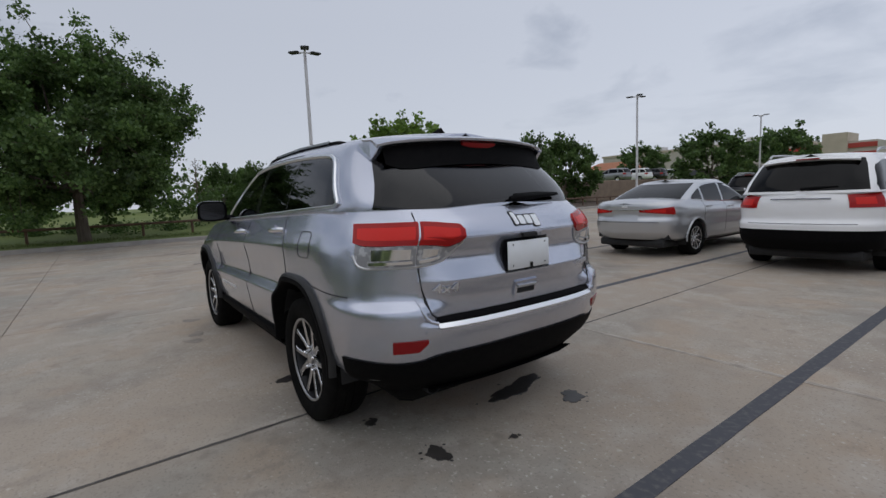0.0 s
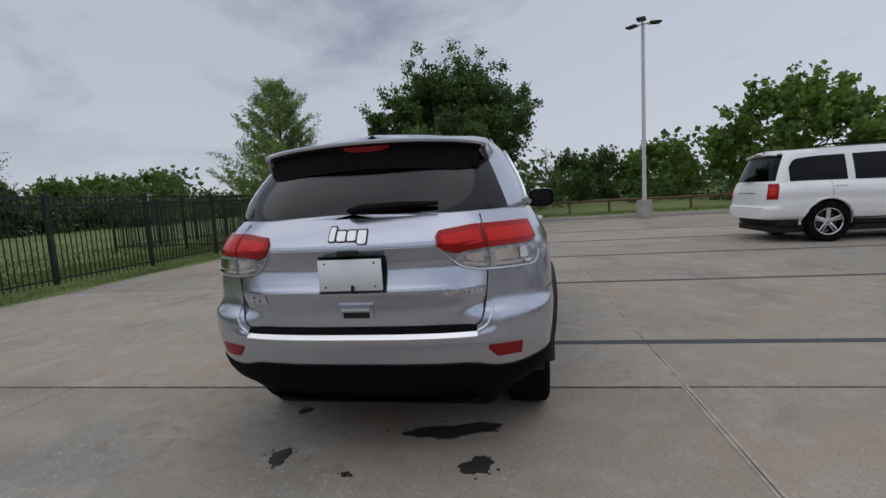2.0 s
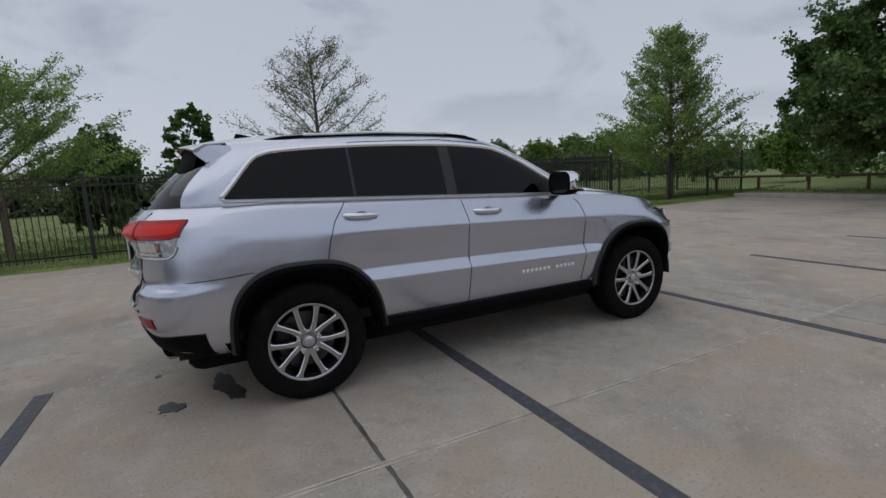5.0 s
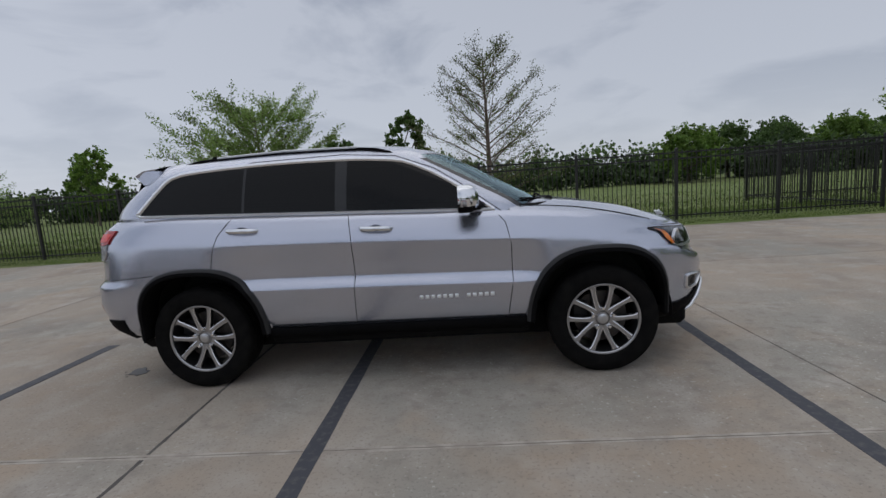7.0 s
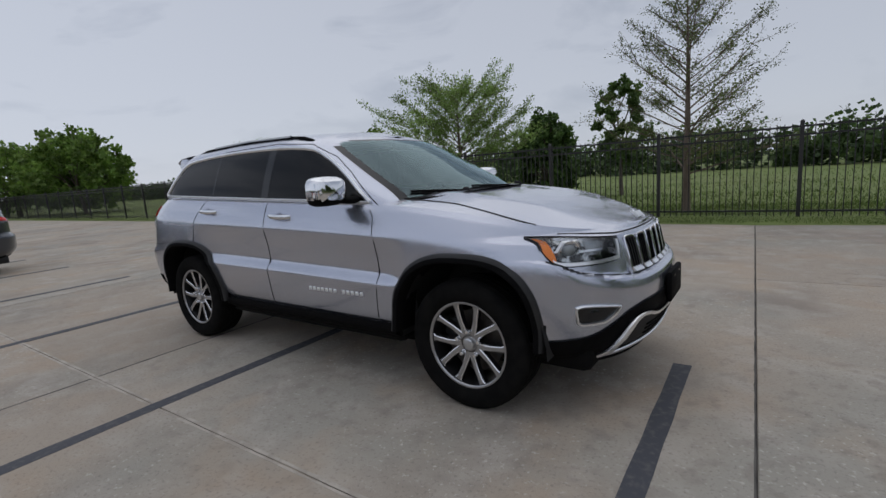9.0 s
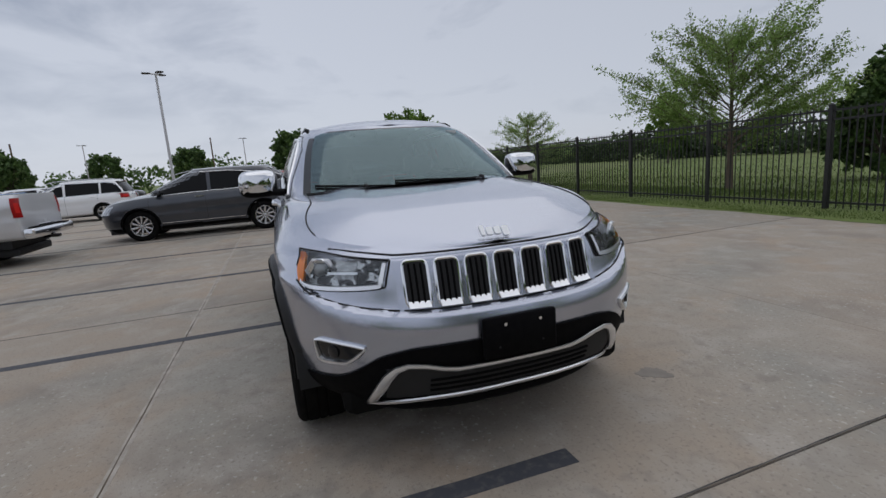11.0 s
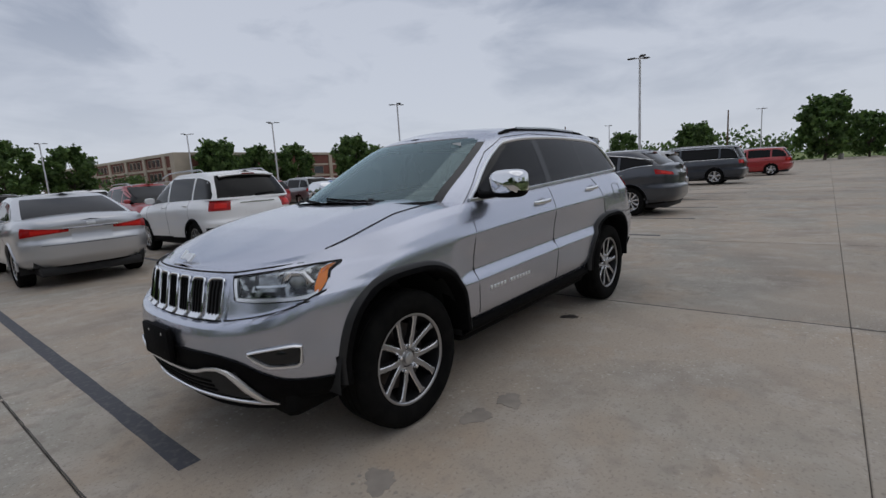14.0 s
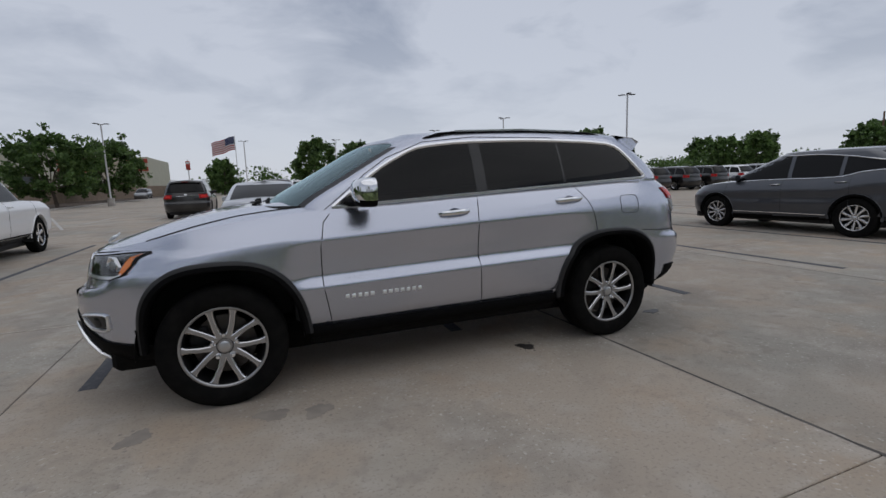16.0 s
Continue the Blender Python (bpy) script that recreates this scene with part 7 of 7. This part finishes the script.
def shrub_mass(name, spots, seed, mat, label, nleaf, leaf, h, z0=0.0):
    """A far belt of wood: many clumps along a line, one object."""
    rnd = random.Random(seed)
    pts = []
    for (x, y, hh, w) in spots:
        for _ in range(16):
            c = np.array([x + rnd.gauss(0, w * 0.3), y + rnd.gauss(0, w * 0.3), z0 + hh * rnd.uniform(0.1, 0.85)])
            R = w * rnd.uniform(0.16, 0.32)
            m = int(nleaf / 16)
            d = RNG.normal(size=(m, 3))
            d /= np.linalg.norm(d, axis=1)[:, None]
            pts.append(c + d * R * RNG.uniform(0.4, 1.0, size=(m, 1)) * np.array([1, 1, 0.8]))
    p = np.concatenate(pts)
    p[:, 2] = np.maximum(p[:, 2], z0 + 0.05)
    v, f = leaves(p, leaf)
    return tagged(big(name, v, f, mat), label, "trees", kind="stuff")



# ---------- wall, buildings, flag, far cars ----------
TAN_BLOCK = varied(shader("tan_block_wall", (0.30, 0.23, 0.17), 0.9), (0.22, 0.165, 0.12), 2.0, 6, 0.7, 0.3, 20)
BRICK = varied(shader("red_brown_brickwork", (0.22, 0.085, 0.062), 0.9), (0.15, 0.06, 0.048), 1.2, 6, 0.7)
BEIGE = varied(shader("beige_render", (0.52, 0.45, 0.36), 0.85), (0.42, 0.36, 0.29), 0.6, 5, 0.6)
CREAM = varied(shader("cream_cladding", (0.50, 0.46, 0.40), 0.8), (0.42, 0.39, 0.34), 0.5, 5, 0.5)
RED_BAND = varied(shader("red_fascia", (0.42, 0.05, 0.035), 0.6), (0.30, 0.04, 0.03), 0.8)
TILE_ROOF = varied(shader("orange_tile_roof", (0.40, 0.17, 0.09), 0.8), (0.30, 0.12, 0.06), 1.5)
BLUE_CLOTH = varied(shader("navy_flag_cloth", (0.02, 0.025, 0.09), 0.8), (0.03, 0.035, 0.11), 3.0)
RED_CLOTH = varied(shader("red_flag_cloth", (0.38, 0.03, 0.04), 0.8), (0.30, 0.025, 0.035), 3.0)
WHITE_CLOTH = varied(shader("white_flag_cloth", (0.68, 0.68, 0.68), 0.8), (0.58, 0.58, 0.6), 3.0)
PANE = shader("dark_building_glass", (0.03, 0.035, 0.04), 0.1)

WALL = [(22.5, -23.5), (25.0, -36.0), (24.0, -60.0), (22.5, -80.0), (18.0, -106.0), (7.0, -124.0)]
wv, wf = sweep(WALL, [(0.0, 0.0), (0.0, 2.15), (0.05, 2.2), (0.35, 2.2), (0.4, 0.0)])
tagged(obj("wall_retaining", wv, wf, TAN_BLOCK, None, True), "long tan block retaining wall beside the lot", "wall", kind="structure")
tv, tf = sweep(WALL, [(0.4, 1.95), (90.0, 2.3)])
tagged(obj("upper_terrace", tv, tf, GRASS_SOIL, None, True), "upper terrace behind the retaining wall", "terrace", kind="structure")


def brick_building():
    b = empty("building", pose(-34.6, -95, 0, 0, 0, 5), "long red brick building with beige bands and pilasters", "building")
    box("wall", -46, 0, -76, 0, 0, 8.2, BRICK, b)
    box("roof", -46.3, 0.3, -76.3, 0.3, 8.2, 8.75, BEIGE, b)
    for z in (2.9, 5.6):
        box("band", -46.1, 0.1, -76.1, 0.1, z, z + 0.45, BEIGE, b)
    box("corner_pier", -3.0, 0.35, -1.2, 0.35, 0, 8.2, BEIGE, b)
    for i in range(9):
        y = -4.0 - 8.5 * i
        box("pilaster", 0.0, 0.25, y - 0.55, y + 0.55, 0, 8.2, BEIGE, b)
        for dy in (-2.5, -4.3, -6.1):
            for z in (3.6, 6.3):
                w = box("window", 0.02, 0.10, y + dy - 0.65, y + dy + 0.65, z, z + 1.55, BEIGE, b)
                box("pane", 0.10, 0.13, y + dy - 0.55, y + dy + 0.55, z + 0.1, z + 1.45, PANE, w)
    for i in range(5):
        x = -7 - 8.0 * i
        box("pilaster", x - 0.5, x + 0.5, 0.0, 0.25, 0, 8.2, BEIGE, b)
        w = box("window", x - 5.5, x - 2.5, 0.02, 0.1, 3.5, 5.4, BEIGE, b)
        box("pane", x - 5.4, x - 2.6, 0.1, 0.13, 3.6, 5.3, PANE, w)
    return b


brick_building()


def shop_building():
    b = empty("building", pose(68.4, -357.7, -2.68) @ Matrix.Diagonal((3.0, 3.0, 3.0, 1)), "cream commercial building with red fascia bands", "building")
    box("wall", 16, 60, -30, 0, 0.2, 10.2, CREAM, b)
    box("roof", 15.7, 60.3, -30.3, 0.3, 10.2, 10.7, BEIGE, b)
    box("wing", 0, 16, -26, 0.5, 0.2, 8.6, CREAM, b)
    box("entrance_tower", 4.2, 8.2, -6, 1.4, 0.2, 10.4, BEIGE, b)
    for z in (5.6, 7.3):
        box("fascia", -0.1, 16.1, 0.5, 0.75, z, z + 0.9, RED_BAND, b)
    for i in range(6):
        x = 20 + 6.5 * i
        w = box("window", x, x + 3.0, 0.0, 0.1, 3.4, 5.2, BEIGE, b)
        box("pane", x + 0.1, x + 2.9, 0.1, 0.14, 3.5, 5.1, PANE, w)
    for x in (22, 31, 44):
        box("roof_unit", x, x + 2.0, -6, -4, 10.7, 11.9, POLE_PAINT, b)
    return b


shop_building()


def small_building():
    b = empty("building", pose(67, -110, 2.2), "small cream building with an orange tiled roof", "building")
    box("wall", 0, 14, -8, 0, -2, 4.2, CREAM, b)
    v = [(-0.6, -8.6, 4.2), (14.6, -8.6, 4.2), (14.6, 0.6, 4.2), (-0.6, 0.6, 4.2), (2.5, -4, 6.4), (11.5, -4, 6.4)]
    obj("roof", v, [(3, 2, 5, 4), (1, 0, 4, 5), (0, 3, 4), (2, 1, 5), (3, 0, 1, 2)], TILE_ROOF, b, False)
    w = box("window", 3, 5, 0, 0.1, 1.2, 2.8, BEIGE, b)
    box("pane", 3.1, 4.9, 0.1, 0.13, 1.3, 2.7, PANE, w)
    return b


small_building()


def flag_pole():
    f = empty("flag_pole", pose(5.75, -120, 0), "tall white pole with a large striped flag flying", "flag")
    tube("pole", [(0, 0, 0), (0, 0, 7), (0, 0, 13.5)], [0.11, 0.09, 0.06], POLE_PAINT, f, 8)
    w, h = 5.4, 3.1
    def put(u, v2):
        x = 0.1 + u * w
        return (x * 0.93, 0.25 * math.sin(u * 7) * u, 13.3 - h + v2 * h - 1.6 * u ** 1.2 + 0.12 * math.sin(u * 9))
    for i in range(13):
        u0 = 0.42 if i >= 6 else 0.0
        us = span(u0, 1.0, 12)
        v = [put(u, i / 13) for u in us] + [put(u, (i + 1) / 13) for u in us]
        obj("stripe", v, grid_faces(2, 13), RED_CLOTH if i % 2 == 0 else WHITE_CLOTH, f)
    us = span(0, 0.42, 6)
    v = [put(u, z) for z in (6 / 13, 0.75, 1.0) for u in us]
    obj("canton", v, grid_faces(3, 7), BLUE_CLOTH, f)
    sv, sf = [], []
    for i in range(5):
        for j in range(6):
            p = Vector(put(0.42 * (j + 0.6) / 6.2, 6 / 13 + (7 / 13) * (i + 0.6) / 5.2))
            n = len(sv)
            sv += [(p.x - 0.07, p.y + 0.02, p.z), (p.x, p.y + 0.02, p.z - 0.07), (p.x + 0.07, p.y + 0.02, p.z), (p.x, p.y + 0.02, p.z + 0.07)]
            sf.append((n, n + 1, n + 2, n + 3))
    tagged(obj("stars", sv, sf, WHITE_CLOTH, f, False), kind="stuff")
    return f


flag_pole()


def sign_pylon():
    s = empty("sign_pylon", pose(13.8, -100, 0), "red and white sign pylon on a pole", "sign")
    tube("pole", [(0, 0, 0), (0, 0, 7.0)], 0.09, POLE_PAINT, s, 8)
    box("panel", -0.38, 0.38, -0.12, 0.12, 5.0, 6.7, RED_BAND, s, 0.05)
    box("stripe", -0.32, 0.32, 0.12, 0.15, 6.2, 6.55, WHITE_CLOTH, s)
    return s


sign_pylon()

thin = empty("street_lamp", pose(29.0, -24.8, 0), "slim dark lamp post with one arm", "lamp post")
tube("pole", [(0, 0, 0), (0, 0, 6.0)], [0.07, 0.05], BRONZE, thin, 8)
tube("arm", [(0, 0, 5.95), (0, -0.7, 6.0)], 0.05, BRONZE, thin, 6)
box("lamp_head", -0.12, 0.12, -1.1, -0.55, 5.95, 6.05, BRONZE, thin, 0.02)
util = empty("utility_pole", pose(-93.5, -12.3, 0), "dark wooden utility pole", "pole")
tube("pole", [(0, 0, 0), (0, 0, 9.2)], [0.16, 0.11], WOOD, util, 8)
copy_thing(util, pose(-88, -40, 0))

# far rows of cars, copied from a few
bases = [build_car("suv", "parked car in a far row", facing(-5.3, -22.9, -90), suv_table(4.6, 1.68, 1.84, 2.7, 1.07, p, 0.355, style="ten", lite=True)) for p in (WHITE,)]
bases.append(build_car("suv", "parked black car in a far row", facing(-8.1, -22.8, -90), suv_table(4.7, 1.70, 1.86, 2.72, 1.08, BLACK_PAINT, 0.36, style="five", lite=True)))
bases.append(build_car("suv", "parked silver car in a far row", facing(-13.6, -22.9, -90), suv_table(4.8, 1.72, 1.88, 2.75, 1.09, LIGHT_GREY, 0.36, style="ten", lite=True)))
bases.append(build_car("suv", "parked red car in a far row", facing(-10.8, -22.7, -90), suv_table(4.5, 1.66, 1.82, 2.65, 1.06, RED_PAINT, 0.355, style="five", lite=True)))
sed = build_car("sedan", "parked blue saloon in a far row", facing(-16.3, -22.8, -90),
                suv_table(4.6, 1.46, 1.8, 2.7, 0.97, BLUE_PAINT, 0.33, style="ten", lite=True, rails=0, wiper=False, spoiler=False,
                          top=[(-2.3, 1.00), (-2.1, 1.04), (-1.5, 1.05), (-0.8, 1.01), (0.6, 0.96), (1.3, 0.92), (1.9, 0.83), (2.3, 0.72)],
                          xr=[(0.33, -2.2), (0.5, -2.31), (0.7, -2.33), (1.0, -2.31), (1.06, -2.22)], xf=[(0.24, 2.1), (0.4, 2.26), (0.6, 2.30), (0.72, 2.24), (0.9, 1.95)],
                          roof=[(-2.4, 1.42), (-0.6, 1.425), (0.4, 1.42), (2.0, 1.42)], gxf=[(0.9, 1.45), (1.0, 1.23), (1.2, 0.8), (1.43, 0.3)], gxr=[(1.0, -1.9), (1.1, -1.72), (1.25, -1.4), (1.43, -0.9)],
                          wtop=[(-1.5, 1.08), (-1.2, 1.21), (-0.8, 1.32), (-0.2, 1.36), (0.25, 1.33), (0.6, 1.19), (0.98, 0.98)], windows=[(-1.1, -0.25), (-0.17, 0.94)], gaps=(-1.12, -0.21, 0.95), mirror=0.7, tail=(24, 60, 0.80, 0.91, 0.83, 0.97), plate=0.80, gate_low=0.68, head=(25, 58, 0.62, 0.74)))
bases.append(sed)
words = ("white", "black", "silver", "red", "blue")
rnd = random.Random(77)
slots = [(0.35, -22.9, -90, 1), (-2.5, -22.9, -90, 0)]
for i in range(10):
    slots.append((-19.0 - 2.75 * i, -22.9, -90, rnd.choice((0, 1, 2, 3, 0, 2))))
for y, turn, n, x0 in ((-28.6, 90, 15, -1.5), (-40.5, -90, 16, -0.5), (-46.0, 90, 16, -2.0), (-58.0, -90, 15, -3.0), (-63.5, 90, 14, -5.0)):
    for i in range(n):
        if rnd.random() < 0.86:
            slots.append((x0 - 2.75 * i + rnd.uniform(-0.15, 0.15), y + rnd.uniform(-0.3, 0.3), turn, rnd.choice((0, 1, 2, 3, 4, 0, 2, 0, 1, 2))))
for i in range(7):
    slots.append((-29.0 - 2.9 * i, -15.0 + rnd.uniform(-0.3, 0.3), 90, rnd.choice((0, 1, 2, 4))))
for x, y, turn, k in slots:
    tagged(copy_thing(bases[k], facing(x, y, turn + rnd.uniform(-1, 1))), "parked " + words[k] + " car in a far row")
for x, y, z, turn, k in ((30.5, -54, 2.1, 0, 0), (30.8, -58, 2.1, 0, 1), (31.0, -50, 2.1, 0, 2), (31.5, -64, 2.1, 0, 0)):
    tagged(copy_thing(bases[k], facing(x, y, turn, z)), "car parked above the retaining wall")
tagged(copy_thing(bases[4], facing(14.6, -91, 90)), "blue saloon at the far end of the lane")
tagged(copy_thing(bases[2], facing(18.3, -82, 90)), "silver car at the far end of the lane")


# ---------- trees near and far ----------
def bare_tree(x, y, h, wid, seed, label):
    return cypress(x, y, h, wid, seed, SPARSE, label, 17000, 0.055, 0.20, 0.36, 46, power=0.36, trunk=0.11, fan=10, droop=0.1)


broad_tree(17.9, 2.4, 7.1, 8.2, 21, OAK_LEAF, "large dark green oak with a broad rounded crown", 90000, 0.12, 0.17, 0.2, lumps=92, squash=0.7)
cypress(15.6, 9.7, 6.9, 6.2, 5, NEEDLE, "tall feathery green cypress beside the iron fence", 46000, 0.10, 0.12, 0.42, 110, power=0.60, trunk=0.16, fan=7, droop=0.3)
bare_tree(1.1, 10.0, 5.0, 4.8, 8, "nearly bare cypress with thin grey branches")
cypress(-6.6, 11.8, 4.1, 7.6, 11, NEEDLE, "young wide-spreading light green cypress behind the fence", 34000, 0.085, 0.26, 0.42, 52, power=0.42, trunk=0.11, fan=8, droop=0.2)
cypress(-17.0, 10.9, 3.3, 4.6, 12, NEEDLE, "young feathery cypress behind the iron fence", 16000, 0.07, 0.25, 0.10, 36, power=0.45, fan=8, droop=0.2)
cypress(23.0, -2.3, 3.8, 2.4, 14, SPARSE, "thin leafless sapling behind the rail fence", 500, 0.08, 0.25, 0.5, 26, trunk=0.06)

base_a = broad_tree(23.5, -15.2, 6.2, 8.2, 31, FRESH_LEAF, "rounded fresh green tree behind the rail fence", 11000, 0.27, 0.12, 0.14, lumps=34)
base_b = broad_tree(25.5, -34.0, 6.0, 7.6, 32, MID_LEAF, "wide dark green tree beside the retaining wall", 9000, 0.26, 0.08, 0.16, lumps=36)
base_c = broad_tree(18.6, -49.0, 6.5, 8.0, 33, OAK_LEAF, "rounded dark green tree by the car park", 12000, 0.26, 0.16, 0.14, lumps=26)
base_d = broad_tree(-9.4, -90.0, 10.0, 8.6, 34, OAK_LEAF, "tall dense dark green tree beyond the car rows", 4500, 0.60, 0.1, 0.2, lumps=28)


def again(base, x, y, k, turn, label, kz=None, z=0.0):
    t = copy_thing(base, pose(x, y, z, 0, 0, turn) @ Matrix.Diagonal((k, k, kz or k, 1)))
    return tagged(t, label)


again(base_b, 26.5, -25.2, 0.62, 70, "dark green tree behind the parked white SUV", 0.72)
again(base_b, 23.5, -27.5, 0.55, 200, "dark green tree behind the parked white SUV", 0.95)
again(base_a, 27.0, -9.5, 0.62, 100, "bushy light green tree beyond the rail fence")
again(base_b, 25.0, -3.8, 0.42, 30, "low bushy tree beyond the rail fence", 0.55)
again(base_a, 31.0, 12.0, 0.66, 20, "light green bushy tree beyond the meadow")
again(base_b, 27.5, -6.2, 0.45, 150, "low bushy tree beyond the rail fence", 0.60)
again(base_c, 18.8, -67.0, 1.15, 80, "rounded dark green tree by the car park")
again(base_c, 33.0, -60.0, 0.9, 10, "small dark green tree above the wall", None, 1.0)
again(base_b, 30.0, -29.0, 0.6, 50, "dark green tree above the wall", 0.85)
for x, y, k, turn in ((-17.5, -92, 0.95, 40), (-41, -91, 1.08, 90), (-50, -92, 0.98, 10), (-58, -91, 1.0, 200), (7.3, -92, 0.66, 70), (-66, -80, 1.1, 30), (-75, -82, 0.9, 130), (-80, -14.2, 0.66, 10), (-80.5, -25.8, 0.64, 60), (-81, -38, 0.70, 100), (-80, -54, 0.75, 170), (-76, 1.4, 0.82, 20), (-84, 6.0, 0.6, 80), (-88, -66, 0.8, 40), (-110, -90, 1.0, 50), (-130, -88, 1.15, 80), (-140, -66, 1.2, 10), (-62, -11, 0.55, 30)):
    again(base_d, x, y, k, turn, "dense dark green tree beyond the rows of cars")
for x, y, k, turn in ((-45, 12.4, 1.05, 30), (-55, 10.5, 1.0, 90), (-50, 14.0, 0.9, 10)):
    again(base_a, x, y, k, turn, "fresh green tree behind the iron fence")
for x, y, k, kz, turn in ((33.8, 50, 0.75, 0.86, 10), (43.5, 55, 0.7, 0.80, 90), (41.0, 62, 1.0, 1.05, 140), (-37.4, 40, 0.5, 0.95, 60), (27.0, 47, 0.9, 0.85, 220)):
    again(base_b, x, y, k, turn, "dark green tree at the edge of the meadow", kz)
for x, y, k, turn in ((20, 40, 0.75, 30), (42, 52, 0.9, 100), (56, 60, 1.1, 60), (60, 54, 1.2, 160)):
    again(base_a, x, y, k, turn, "fresh green tree at the edge of the meadow")
broad_tree(-2.2, 17.0, 4.7, 2.1, 51, MID_LEAF, "slim upright green tree in the meadow", 5000, 0.13, 0.24, 0.07, lumps=16)
broad_tree(-29.8, 32.0, 6.2, 4.0, 52, FRESH_LEAF, "young open green tree in the meadow", 4200, 0.20, 0.22, 0.09, lumps=14)
bush = broad_tree(-5.1, 16.2, 3.4, 2.9, 41, OAK_LEAF, "dense dark evergreen bush behind the iron fence", 12000, 0.15, 0.03, 0.08, lumps=26)
spots = [(x + random.uniform(-1, 1), 46 + random.uniform(-2, 3), 3.0 + random.uniform(-0.5, 0.5), 6.0) for x in range(-120, 90, 4)]
shrub_mass("hedge_belt", spots, 5, HEDGE_LEAF, "dark green belt of scrub across the meadow", 1100, 0.42, 3.0)
spots = [(x + random.uniform(-2, 2), 60 + random.uniform(-4, 8), 5.0 + random.uniform(-1.3, 1.2), 7.0) for x in range(-120, 110, 6)]
shrub_mass("far_wood", spots, 6, MID_LEAF, "hazy green belt of trees behind the meadow", 420, 0.5, 5.0)
spots = [(40 + random.uniform(-6, 10), y, 4.0 + random.uniform(-1.2, 1.6), 7.0) for y in range(-24, 60, 5)]
shrub_mass("far_wood", spots, 7, MID_LEAF, "green belt of trees beyond the rail fence", 420, 0.5, 5.0)
spots = [(x, -104 + random.uniform(-6, 6), 4.5 + random.uniform(-1, 1.5), 8.0) for x in range(-190, 10, 9)] + [(-96 + random.uniform(-5, 5), y, 4.5 + random.uniform(-1, 1.5), 8.0) for y in range(-100, 30, 8)]
shrub_mass("far_wood", spots, 8, OAK_LEAF, "dark green belt of trees round the car park", 700, 0.6, 5.0)
spots = [(21.0 + random.uniform(-0.5, 1.5), y, 0.55 + random.uniform(-0.15, 0.2), 1.4) for y in (4.2, 2.9, 1.4, 0.2, -0.8)]
shrub_mass("low_shrubs", spots, 9, OAK_LEAF, "low dark ground cover under the oak", 700, 0.10, 0.6, 0.15)
spots = [(22.5 + random.uniform(-1, 2), y, 1.6 + random.uniform(-0.4, 0.6), 2.4) for y in (7, 4.6, -1.6, -7.5, -11, -19)]
shrub_mass("low_shrubs", spots, 10, MID_LEAF, "bushy green shrubs beyond the rail fence", 900, 0.16, 1.6, 0.3)


def grass_blades(name, boxes, label, h, w):
    v, f = [], []
    for x0, x1, y0, y1, n, z in boxes:
        p = np.column_stack([RNG.uniform(x0, x1, n), RNG.uniform(y0, y1, n), np.full(n, z)])
        a = RNG.uniform(0, 6.28, n)
        d = np.column_stack([np.cos(a), np.sin(a), np.zeros(n)]) * w
        t = np.column_stack([RNG.normal(0, 0.4, n) * h, RNG.normal(0, 0.4, n) * h, RNG.uniform(0.5, 1.2, n) * h])
        k = len(v)
        v.append(np.stack([p - d, p + d, p + t], axis=1).reshape(-1, 3))
    allv = np.concatenate(v)
    return tagged(big(name, allv, np.arange(len(allv)).reshape(-1, 3), BLADES), label, "grass", kind="stuff")


grass_blades("verge_grass", [(-16, 14, 7.42, 8.9, 60000, 0.02), (-40, -16, 7.45, 8.8, 20000, 0.02), (14, 19, 7.6, 9.4, 8000, 0.02)], "short green grass along the fence", 0.055, 0.006)
grass_blades("meadow_grass", [(-20, 22, 8.9, 12, 34000, -0.05), (-24, 24, 12, 17, 20000, -0.06), (-28, 28, 17, 24, 12000, -0.06), (-34, 34, 24, 36, 9000, -0.06), (17.2, 24, -20, 8.5, 30000, 0.16)], "green meadow grass beyond the fence", 0.10, 0.014)
